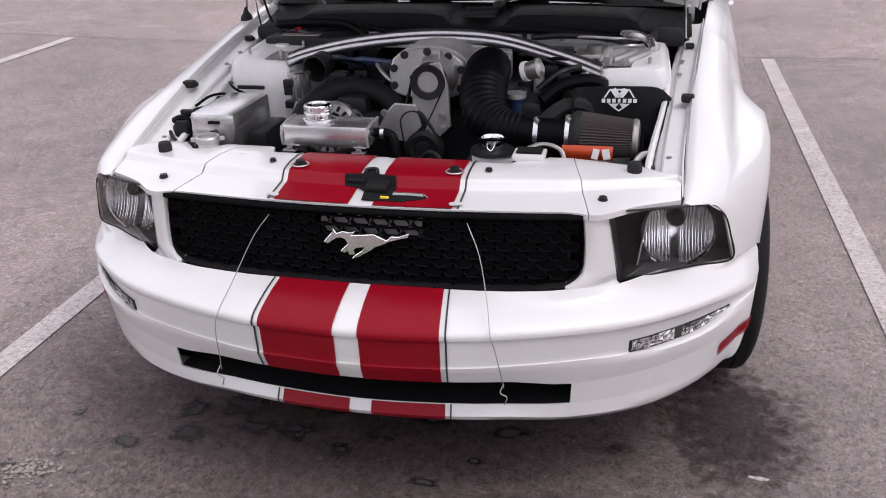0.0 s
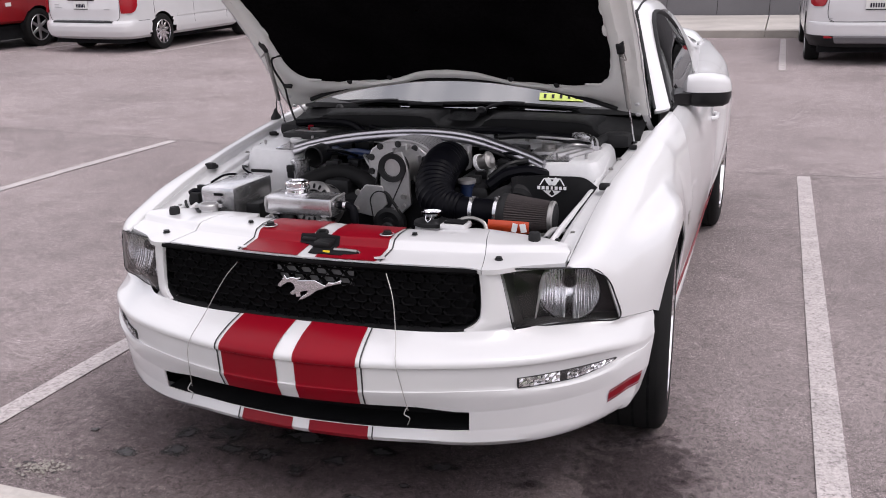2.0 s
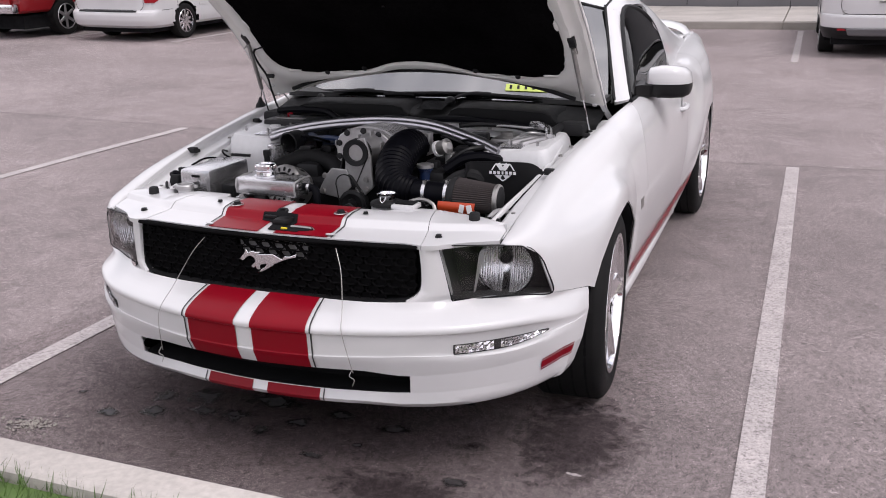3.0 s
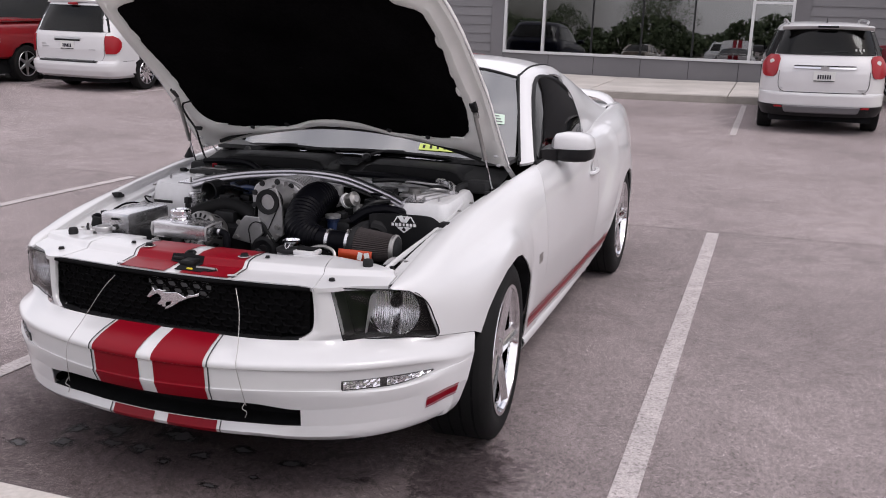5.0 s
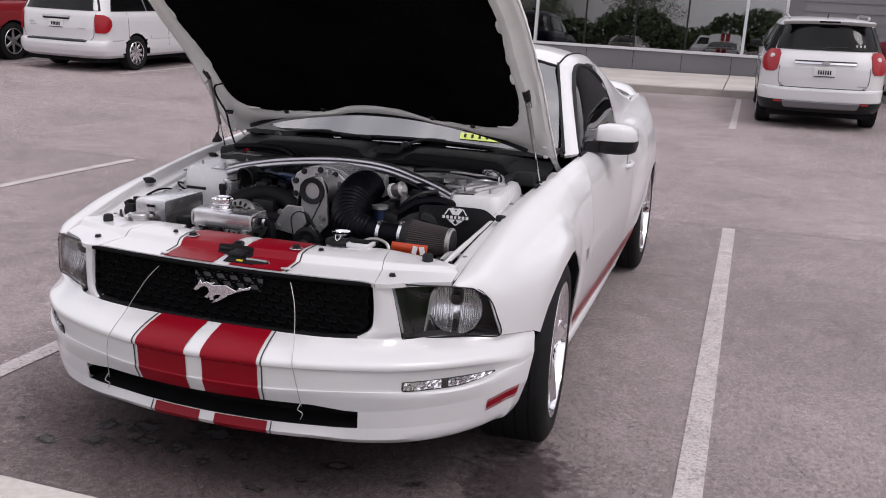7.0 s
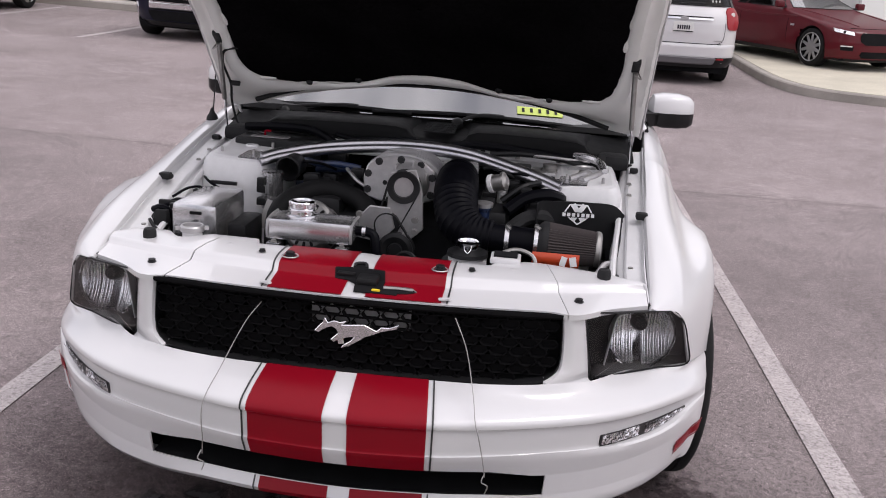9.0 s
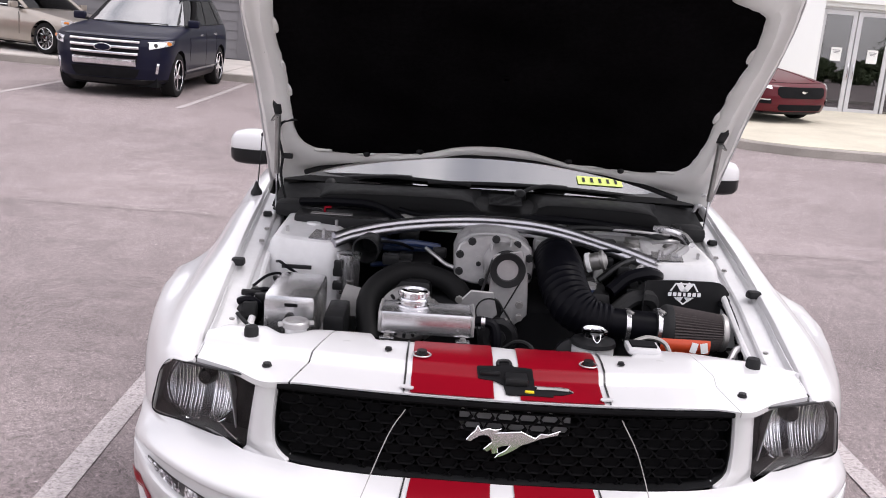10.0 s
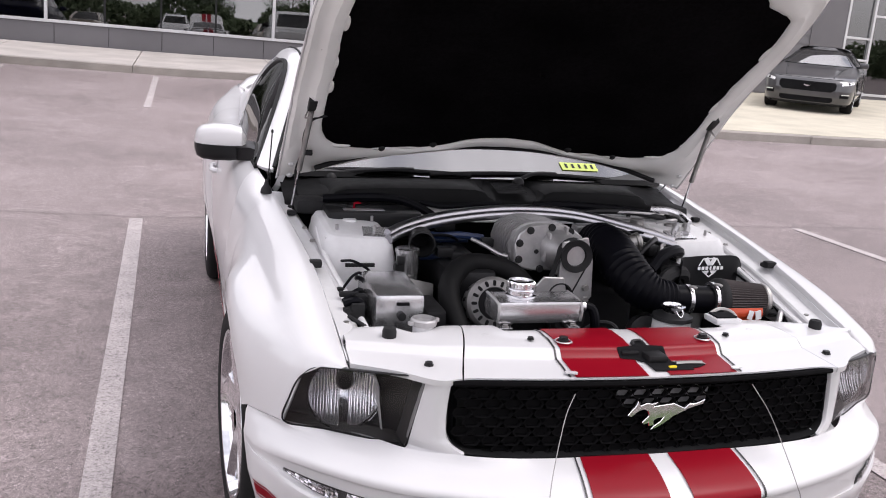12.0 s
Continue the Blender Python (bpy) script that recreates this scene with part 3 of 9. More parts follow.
wall_box("pilaster", 6.95, 7.4, BASE - 0.3, TOP, "plinth", WY - 0.1, WY + 0.35)
# white entrance tower
TY = 19.3
part("wall", box(7.08, 21.0, 3.4, 0.24, 3.0, 6.4), "whitepanel", house, smooth=False)
for x0, x1 in ((6.96, 7.98), (10.44, 11.55)):
    for z0, z1 in ((BASE - 0.3, BASE + 0.57), (BASE + 0.58, BASE + 2.47), (BASE + 2.48, TOP)):
        part("wall_panel", box((x0 + x1) / 2, TY + 0.06, (z0 + z1) / 2, x1 - x0 - 0.01, 0.12, z1 - z0 - 0.008, 0.004), "whitepanel", house, smooth=False)
part("wall_panel", box(9.21, TY + 0.06, 4.6, 2.44, 0.12, 3.1, 0.004), "whitepanel", house, smooth=False)
part("return_wall", box(10.2, TY + 0.30, 1.85, 0.46, 0.3, 2.6), "plinth", house, "grey reveal beside the entrance", smooth=False)
part("wall", box(11.43, 20.8, 3.4, 0.24, 2.7, 6.4), "whitepanel", house, smooth=False)
part("soffit", box(9.2, TY + 0.35, 3.0, 2.5, 0.5, 0.1), "whitepanel", house, smooth=False)
window_wall(9.68, 9.97, TY + 0.25, BASE - 0.02, 2.95, (), ((9.68, 9.97, 1.2), (9.68, 9.97, 2.45)), name="sidelight")


def glazed_door(x0, x1, hinge_left):
    y, z0, z1 = TY + 0.25, BASE - 0.06, BASE + 2.28
    d = part("door", box(x0 + 0.05, y, (z0 + z1) / 2, 0.10, 0.05, z1 - z0, 0.004), "frame", house, "closed aluminium-framed glass entrance door", smooth=False)
    part("stile", box(x1 - 0.05, y, (z0 + z1) / 2, 0.10, 0.05, z1 - z0, 0.004), "frame", d, smooth=False)
    part("rail", box((x0 + x1) / 2, y, z1 - 0.05, x1 - x0 - 0.202, 0.048, 0.10, 0.004), "frame", d, smooth=False)
    part("rail", box((x0 + x1) / 2, y, z0 + 0.10, x1 - x0 - 0.202, 0.048, 0.20, 0.004), "frame", d, smooth=False)
    part("pane", box((x0 + x1) / 2, y, (z0 + z1) / 2 + 0.05, x1 - x0 - 0.2, 0.008, z1 - z0 - 0.3), "shop", d, smooth=False).visible_shadow = False
    hx = x1 - 0.05 if hinge_left else x0 + 0.05
    part("door_handle", tube([V(hx, y - 0.03, 1.4), V(hx, y - 0.075, 1.42), V(hx, y - 0.075, 1.72), V(hx, y - 0.03, 1.74)], 0.012), "chrome", d)
    part("push_bar", box((x0 + x1) / 2, y + 0.05, 1.45, x1 - x0 - 0.2, 0.03, 0.05, 0.004), "frame", d, smooth=False)
    n = part("notice", box((x0 + x1) / 2 + 0.05, y - 0.012, 1.93, 0.24, 0.003, 0.30), "paper", d, "white paper notice taped to the glass", smooth=False)
    for k in range(3):
        part("print_bar", box((x0 + x1) / 2 + 0.05, y - 0.016, 2.02 - 0.03 * k, 0.17 - 0.03 * k, 0.003, 0.012), "plinth", n, smooth=False)


glazed_door(8.02, 8.82, True)
glazed_door(8.84, 9.64, False)
part("header", box(8.83, TY + 0.26, BASE + 2.33, 1.66, 0.11, 0.09, 0.004), "frame", house, smooth=False)
part("fanlight", box(8.83, TY + 0.27, BASE + 2.62, 1.66, 0.006, 0.48), "shop", house, smooth=False)
# wing beyond the tower
siding(11.56, 15.75, 21.0, BASE, TOP)
wall_box("pilaster", 15.75, 16.85, BASE - 0.3, TOP, "plinth", 21.0, 21.3)
wall_box("plinth", 16.85, 22.0, BASE - 0.3, BASE + 0.35, "plinth", 21.02, 21.3)
window_wall(16.85, 22.0, 21.0, BASE + 0.355, 4.2, (17.75, 19.4, 20.7), ((16.85, 17.75, 1.95), (16.85, 17.75, 2.55), (17.75, 22.0, 3.2)))
wall_box("lintel", 16.85, 22.0, 4.2, TOP, "siding", 21.02, 21.3)
wall_box("wall", 22.0, 34.0, BASE - 0.3, TOP, "siding", 21.0, 21.3)
# shell of the showroom: floor, back wall, ceiling, roof
part("floor", box(2.0, 28.5, BASE - 0.05, 62.0, 12.0, 0.1), "interior", house, smooth=False)
part("back_wall", box(2.0, 33.5, 3.4, 62.0, 0.2, 6.0), "interior", house, smooth=False)
part("ceiling", box(2.0, 28.2, 3.95, 62.0, 11.5, 0.1), "interior", house, smooth=False)
part("side_wall", box(-31.0, 28.0, 3.4, 0.2, 11.0, 6.0), "siding", house, smooth=False)
part("side_wall", box(34.0, 27.5, 3.4, 0.2, 12.0, 6.0), "siding", house, smooth=False)
part("roof", box(1.5, 28.0, TOP + 0.1, 66.0, 12.2, 0.2), "siding", house, smooth=False)


# ---- the white coupe: body ----
car = thing("sports_car", "white two-door coupe with red twin stripes and its bonnet propped open", "car")
PX = [0, .22, .35, .49, .61, .72, .80, .85, .885, .902]
PYv = [-.03, -.014, .018, .068, .128, .217, .304, .377, .457, .555]


def tab(x, vals):
    """A smooth curve through the values at the stations PX, with no overshoot."""
    x = min(abs(x), PX[-1] - 1e-9)
    i = max(k for k in range(len(PX) - 1) if PX[k] <= x)

    def slope(k):
        if k == 0:
            return 0.0
        b = (vals[k] - vals[k - 1]) / (PX[k] - PX[k - 1])
        if k == len(PX) - 1:
            return b
        c = (vals[k + 1] - vals[k]) / (PX[k + 1] - PX[k])
        return 0.0 if b * c <= 0 else 2 * b * c / (b + c)
    h = PX[i + 1] - PX[i]
    u = (x - PX[i]) / h
    return float((2 * u ** 3 - 3 * u * u + 1) * vals[i] + (u ** 3 - 2 * u * u + u) * h * slope(i) + (3 * u * u - 2 * u ** 3) * vals[i + 1] + (u ** 3 - u * u) * h * slope(i + 1))


def plan(x):
    return V(abs(x), tab(x, PYv), 0)


def plan_in(x):
    """Inward unit normal of the bumper's plan curve."""
    e = 0.012
    a, b = max(0.0, abs(x) - e), min(0.902, abs(x) + e)
    d = V(b - a, tab(b, PYv) - tab(a, PYv), 0).normalized()
    return V(-d.y, d.x, 0)


ROWS_B = [
    ([.13, .120, .098, .068, .080, .096, .090, .060, .030, .006], [.536, .536, .537, .546, .536, .534, .532, .526, .514, .503]),
    ([.064, .064, .063, .056, .054, .050, .046, .038, .021, .005], [.519, .519, .519, .520, .517, .515, .511, .507, .501, .491]),
    ([.016, .016, .016, .016, .016, .016, .017, .020, .012, .004], [.4975, .4975, .497, .497, .495, .493, .491, .489, .485, .476]),
    ([.001, .001, .001, .001, .001, .001, .002, .007, .005, .002], [.4865, .4865, .486, .485, .484, .482, .480, .474, .469, .461]),
    ([0, 0, 0, 0, 0, 0, 0, .001, .001, 0], [.474, .474, .473, .472, .470, .468, .465, .459, .454, .448]),
    ([.007, .007, .007, .007, .007, .007, .006, .003, .001, .0005], [.469, .469, .468, .467, .464, .461, .457, .449, .446, .442]),
    ([.010, .010, .010, .010, .012, .014, .013, .007, .002, .001], [.438, .438, .438, .437, .436, .434, .433, .435, .438, .437]),
    ([.013, .013, .013, .013, .015, .016, .013, .007, .002, .001], [.405, .405, .405, .404, .400, .398, .408, .424, .431, .431]),
    ([.012, .012, .012, .011, .007, .002, -.001, -.001, 0, .002], [.395, .395, .395, .394, .391, .389, .399, .415, .424, .424]),
    ([.030, .030, .029, .027, .020, .013, .009, .006, .006, .010], [.356, .356, .352, .334, .339, .345, .351, .356, .36, .36]),
]
# line on which the bumper's outer corner meets the wing
WING = [(.755, .705, .322, .531), (.79, .768, .358, .531), (.82, .822, .391, .5305), (.845, .848, .441, .523), (.865, .866, .481, .517), (.885, .882, .521, .5105), (.902, .892, .553, .5045)]
LIP = [
    ([.080, .086, .074, .036, .029, .023, .019, .018, .023, .030], [.267, .263, .265, .276, .279, .282, .285, .288, .29, .29]),
    ([.076, .080, .070, .050, .042, .036, .034, .034, .039, .048], [.231, .226, .227, .226, .227, .231, .241, .252, .26, .26]),
    ([.20, .20, .20, .18, .16, .13, .11, .10, .09, .08], [.195, .195, .195, .20, .205, .21, .22, .23, .235, .24]),
]


def bpoint(x, row, lift=0.0):
    """A point of the bumper skin at half-width x on one of its rows."""
    o, z = row
    if row is ROWS_B[0] and abs(x) > .75:
        q = [float(np.interp(abs(x), [w[0] for w in WING], [w[k] for w in WING])) for k in (1, 2, 3)]
        return V(math.copysign(q[0] + lift, x), q[1] - lift, q[2])
    p = plan(x) + plan_in(x) * (tab(x, o) - lift)
    p.y -= max(0, abs(x) - .86) / .042 * max(0, .52 - tab(x, z)) * .38
    return V(p.x if x >= 0 else -p.x, p.y, tab(x, z) + (lift if any(row is q for q in ROWS_B[:3]) else 0))


XB = [0, .06, .12, .18, .24, .30, .36, .42, .455, .49, .53, .57, .61, .65, .69, .72, .755, .79, .82, .845, .865, .885, .902]
XB = [-x for x in XB[:0:-1]] + XB


def bumper_rows(rows, xs, lift=0.0, n=3):
    cols = [cr([bpoint(x, r, lift) for r in rows], n) for x in xs]
    return [[c[i] for c in cols] for i in range(len(cols[0]))]


bumper = part("front_bumper", grid_bm(bumper_rows(ROWS_B, XB)), "white", car, thick=0.004)
# lower part: cheeks beside the lower opening, and the lip
for s in (-1, 1):
    xs = [s * x for x in (.49, .53, .57, .61, .65, .69, .72, .755, .79, .82, .845, .865, .885, .902)]
    part("bumper_cheek", grid_bm(bumper_rows([ROWS_B[-1], LIP[0]], xs, n=2)), "white", bumper, thick=0.004)
part("bumper_lip", grid_bm(bumper_rows(LIP, XB, n=3)), "white", bumper, thick=0.004)
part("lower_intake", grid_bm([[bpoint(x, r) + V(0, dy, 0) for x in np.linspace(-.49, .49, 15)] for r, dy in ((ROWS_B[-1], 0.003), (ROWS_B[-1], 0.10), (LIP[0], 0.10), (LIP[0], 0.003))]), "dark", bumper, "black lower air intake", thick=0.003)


def stripe(parent, name, x0, x1, rows, material, lift, n=3, k=5):
    xs = [x0 + (x1 - x0) * i / k for i in range(k + 1)]
    return part(name, grid_bm(bumper_rows(rows, xs, lift, n)), material, parent, thick=0.0012)


for s in (-1, 1):
    for rows, up in ((ROWS_B, .004), (LIP, .004)):
        stripe(bumper, "red_stripe", s * .028, s * .205, rows, "red", up)
        stripe(bumper, "pinstripe", s * .2165, s * .2205, rows, "blackpin", up, k=1)
# small red side stripes before the wheel
for s in (-1, 1):
    for z0, z1 in ((.309, .331), (.335, .338), (.302, .305)):
        rows = []
        for x in np.linspace(.815, .885, 9):
            zb, zt = tab(x, ROWS_B[-1][1]), tab(x, LIP[0][1])
            p0, p1 = bpoint(x, ROWS_B[-1], .005), bpoint(x, LIP[0], .005)
            rows.append([])
            for z in (z0 + .45 * (x - .815), z1 + .45 * (x - .815)):
                p = p0.lerp(p1, (zb - z) / (zb - zt))
                rows[-1].append(V(s * p.x, p.y, p.z))
        part("side_stripe", grid_bm(rows), "red", bumper, thick=0.001)


# grille: surround, honeycomb, badge
GO = [(0, .10, .536), (.25, .108, .537), (.40, .122, .540), (.455, .134, .548), (.480, .150, .563), (.491, .162, .585), (.492, .166, .64), (.486, .165, .712)]
for s in (-1, 1):
    inner = cr([V(s * x, y, z) for x, y, z in GO[3:]], 4)
    outer = cr([V(s * .562, .220, .536), V(s * .558, .214, .57), V(s * .547, .199, .64), V(s * .535, .186, .713)], 4)
    outer = [outer[min(len(outer) - 1, round(i * (len(outer) - 1) / (len(inner) - 1)))] for i in range(len(inner))]
    outer[0] = V(s * .562, .220, .536)
    rows = []
    for a, c in zip(inner, outer):
        m = (a + c) / 2 + V(0, -.018, 0)
        rows.append(cr([a + V(0, .05, 0), a, a.lerp(m, .35) + V(0, -.006, 0), m, c + V(0, -.004, .0), c + V(0, .03, 0)], 2))
    foot = [rows[0][0] + V(0, 0, -.012)]
    for p in rows[0][1:]:
        w = abs(p.x) + .03 + .11 * (abs(p.x) - .455)
        q = bpoint(w, ROWS_B[0]).lerp(bpoint(w, ROWS_B[1]), .6)
        foot.append(V(s * q.x, q.y + .002, q.z - .003))
    rows = [*(list(c) for c in zip(*[cr([f_, f_.lerp(r0, .45) + V(0, .004, -.002), r0, r1], 4) for f_, r0, r1 in zip(foot, rows[0], rows[1])])), *rows[2:]]
    part("grille_pillar", grid_bm(rows), "white", bumper, thick=0.0012)
gr = part("grille", grid_bm([[V(s * x, y + d, z) for s, seq in ((-1, GO[::-1]), (1, GO[1:])) for x, y, z in seq] for d in (0.003, 0.012, 0.055)]), "black", car, "black plastic honeycomb grille", thick=0.004)
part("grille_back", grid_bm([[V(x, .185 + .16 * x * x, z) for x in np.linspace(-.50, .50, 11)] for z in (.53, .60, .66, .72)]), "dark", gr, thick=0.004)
part("grille_top_trim", grid_bm([[V(x, .110 + .16 * x * x + dy, z) for x in np.linspace(-.487, .487, 21)] for dy, z in ((.03, .699), (.004, .699), (.001, .704), (.004, .7095), (.03, .7105))]), "mesh", gr)
b = bmesh.new()
CW, CH = .046, .0235
for r in range(8):
    for c in range(-11, 12):
        cx, cz = (c + (0.5 if r % 2 else 0)) * CW, .547 + r * CH * .93
        zb = float(np.interp(abs(cx) + .02, [q[0] for q in GO[:6]], [q[2] for q in GO[:6]]))
        if abs(cx) > .475 or cz < zb + .004:
            continue
        cy = .120 + .17 * cx * cx
        hexa = [(-.5, 0), (-.32, .5), (.32, .5), (.5, 0), (.32, -.5), (-.32, -.5)]
        out = [V(cx + x * CW, cy + .17 * ((cx + x * CW) ** 2 - cx * cx), cz + y * CH) for x, y in hexa]
        inn = [V(cx + x * CW * .84, cy + .002, cz + y * CH * .78) for x, y in hexa]
        wide_open = abs(cx - .02) < .13 and cz > .652
        back = [p + V(0, .014 if wide_open else .007, 0) for p in inn]
        grid_bm([out, inn, back], close=True, bm=b)
        if not wide_open:
            b.faces.new([b.verts.new(p) for p in back])
part("honeycomb", b, "mesh", gr, smooth=False)
part("radiator_panel", box(.02, .1430, .664, .235, .003, .056), "dimpanel", gr, "pale radiator support behind the cells", smooth=False)
horse = [(-0.099, 0.001), (-0.090, 0.013), (-0.080, 0.023), (-0.075, 0.036), (-0.067, 0.024), (-0.052, 0.030), (-0.039, 0.027), (-0.023, 0.031), (-0.033, 0.021), (-0.011, 0.023), (0.018, 0.026), (0.037, 0.017), (0.047, 0.013), (0.057, 0.023), (0.075, 0.023), (0.099, 0.033), (0.094, 0.021), (0.075, 0.016), (0.055, 0.010), (0.043, 0.004), (0.032, -0.001), (0.019, -0.006), (0.011, -0.013), (-0.001, -0.021), (-0.018, -0.031), (-0.036, -0.037), (-0.030, -0.028), (-0.013, -0.017), (-0.006, -0.007), (-0.022, -0.010), (-0.030, -0.014), (-0.028, -0.026), (-0.042, -0.028), (-0.044, -0.018), (-0.052, -0.024), (-0.061, -0.018), (-0.053, -0.010), (-0.044, -0.001), (-0.048, 0.009), (-0.058, 0.014), (-0.069, 0.011), (-0.077, 0.006), (-0.089, -0.003)]
part("badge", prism(horse, .008, Matrix.Translation((.016, .116, .630)) @ pose(0, 0, 0, 90, 0, 1), bevel=.0015), "chrome", gr, "chrome running-animal badge, a plain shape", smooth=False)
# thin wires that tie the grille to the bumper
for s, pts in ((-1, [(-.212, .118, .685), (-.243, .090, .64), (-.283, .034, .545), (-.304, -.006, .492), (-.309, -.018, .45), (-.305, -.022, .395), (-.310, -.012, .349)]), (1, [(.242, .122, .690), (.275, .085, .63), (.300, .035, .545), (.311, .001, .493), (.322, -.008, .46), (.335, -.004, .40), (.341, .004, .360)])):
    part("tie_wire", tube([V(*p) for p in pts], .0012, 6), "steel", gr, "thin bare wire tied over the bumper")
    q = V(*pts[-1])
    part("wire_twist", tube([q + V(0, -.004, .012), q + V(-.006, -.012, -.006), q + V(.008, -.010, -.016), q + V(.003, -.012, -.035)], .0015, 6), "steel", gr)


# headlamps
HL = [(.535, .188, .709), (.62, .228, .704), (.70, .273, .699), (.735, .298, .695), (.768, .33, .682), (.795, .356, .648), (.811, .374, .60), (.822, .388, .532), (.74, .335, .533), (.65, .272, .534), (.578, .227, .535), (.564, .219, .541)]


def headlamp(s):
    h = new("headlamp")
    h.parent = car
    tagged(h, "dark-bezelled headlamp with one round fluted reflector")
    ring = [V(s * x, y, z) for x, y, z in HL]
    cen = sum(ring, V(0, 0, 0)) / len(ring)
    c0 = V(s * .690, .337, .615)
    m = aim(c0, V(s * .16, -1, .03))
    RR = .083
    edge = cr(ring + ring[:1], 12)
    # deep dark box behind the lens: side walls, then a back plate with a round hole
    walls = [[p + V(0, .003, 0) for p in edge[:-1]], [p.lerp(cen, .03) + V(0, .030, 0) for p in edge[:-1]], [p.lerp(cen, .05) + V(0, .068, 0) for p in edge[:-1]]]
    part("bezel", grid_bm(walls, close=True), "lamphouse", h, "dark grey lamp bezel", angle=40)
    outs = [p.lerp(cen, .03) + V(0, .066, 0) for p in edge[:-1]]
    mi = m.inverted()
    turns = [math.atan2((mi @ p).y, (mi @ p).x) for p in outs]
    rim = [m @ V(RR * math.cos(a), RR * math.sin(a), 0) for a in turns]
    part("back_plate", grid_bm([outs, [p.lerp(q, .5) for p, q in zip(outs, rim)], rim, [q + V(0, .02, 0) for q in rim]], close=True), "lampback", h, "black back plate", angle=60)
    part("reflector", lathe([(.083, .0), (.078, -.020), (.066, -.042), (.049, -.058), (.027, -.068), (.0, -.072)], 40, m, caps=False), "reflector", h, "bright fluted reflector")
    part("reflector_ring", lathe([(.082, .0), (.086, .0), (.0875, .005), (.086, .009), (.082, .006)], 48, m, caps=False), "clear", h, "clear round rim")
    # upright flutes pressed into the bowl, none on the plain middle strip
    rnd = random.Random(5)
    b = bmesh.new()
    w_ = .0068
    for k in range(-12, 13):
        x = k * w_
        hh = math.sqrt(max(0, .081 ** 2 - x * x))
        if hh < .016 or abs(k) < 2:
            continue
        tilt = rnd.uniform(-1.1, 1.1)
        rows = []
        for i in range(13):
            z_ = -hh + 2 * hh * i / 12
            dep = -.030 * (1 - (x * x + z_ * z_) / .0069) - .012 - .13 * z_
            rows.append([V(x + w_ * .5 * u_, z_, dep + .0026 * (1 - u_ * u_) + .0022 * (tilt + .5 * math.sin(i * 1.9 + k * 2.3)) * u_) for u_ in (-1, -.5, 0, .5, 1)])
        grid_bm(rows, bm=b)
    bmesh.ops.transform(b, matrix=m, verts=b.verts)
    part("flutes", b, "reflector", h, "bright upright flutes", angle=60)
    part("bulb_shield", lathe([(.0, .010), (.015, .007), (.021, -.004), (.021, -.05)], 18, m @ Matrix.Translation((0, .024, -.012))), "lampback", h, "round dark bulb shield")
    # clear outer cover, slightly domed
    cov = cen + V(0, -.006, 0)
    rows = [[p.lerp(cov, t) + V(0, -.002 - .005 * (1 - (1 - t) ** 3), 0) for p in edge[:-1]] for t in (0, .06, .15, .3, .5, .7, .85, .97)]
    c = part("lens_cover", grid_bm(rows, close=True), "clear", h, "clear plastic lens cover")
    c.visible_shadow = False
    part("lamp_gap", tube([p + V(0, -.001, 0) for p in edge[::4]], .0024, 6, 2), "black", h, "dark joint round the lamp")


for s in (-1, 1):
    headlamp(s)


# slim clear fog lamps let into the bumper
def bumper_at(x, z, lift):
    """The bumper's skin at half-width x and height z."""
    a, c = bpoint(x, ROWS_B[6]), bpoint(x, ROWS_B[7])
    p = a.lerp(c, (a.z - z) / (a.z - c.z))
    return p - plan_in(x) * lift


def fog_edge(t):
    """Lower and upper edge of the lamp from its inner end (0) to its tip (1)."""
    return .402 + .027 * max(0, (t - .45) / .55) ** 2.2, .4305 + .002 * t


def fog(s):
    def at(t, f, lift):
        lo_, hi_ = fog_edge(t)
        p = bumper_at(.607 + .222 * t, lo_ + (hi_ - lo_) * f, lift)
        return V(s * p.x, p.y, p.z)
    ts = [k / 24 for k in range(25)]
    f = part("fog_lamp", grid_bm([[at(t, q, .0015) for q in (0, .5, 1)] for t in ts]), "lamphouse", bumper, "slim clear fog lamp in a dark recess", thick=.002)
    rnd = random.Random(11)
    b = bmesh.new()
    for k in range(26):
        if k in (11, 25):
            part("facets", b, "reflector", f, "bright crystal facets", smooth=False)
            b = bmesh.new()
        t0, t1 = .012 + k / 26, .012 + (k + .97) / 26
        if 11 <= k < 13:
            continue
        for q in range(3):
            q0, q1 = .05 + q * .30, .05 + (q + .97) * .30
            d_ = [rnd.uniform(0, .0045) for _ in range(4)]
            vs = [b.verts.new(at(t, g, .0030 + e)) for (t, g), e in zip(((t0, q0), (t1, q0), (t1, q1), (t0, q1)), d_)]
            b.faces.new(vs)
    b.free()
    part("lens", grid_bm([[at(t, q, .0105 - .003 * abs(2 * q - 1)) for q in (0, .25, .5, .75, 1)] for t in ts]), "clear", f, "clear plastic lens").visible_shadow = False
    part("lamp_seal", tube([at(t, 0, .002) + V(0, 0, -.0015) for t in ts[::2]] + [at(1.0, .5, .002)], .0016, 6, 2), "black", f)
    part("lamp_seal", tube([at(0, q, .002) - V(s * .0015, 0, 0) for q in (0, .5, 1)], .0012, 6, 2), "black", f)


for s in (-1, 1):
    fog(s)

# fenders: ring of control sections from the bonnet gap down to lamp, bumper, wheel arch or sill
AY, AZ, AR, AV = 0.93, 0.335, 0.38, 0.352


def arch(y, yc=AY, r=AR):
    return AZ + AV * math.sqrt(max(0, 1 - ((y - yc) / r) ** 2))


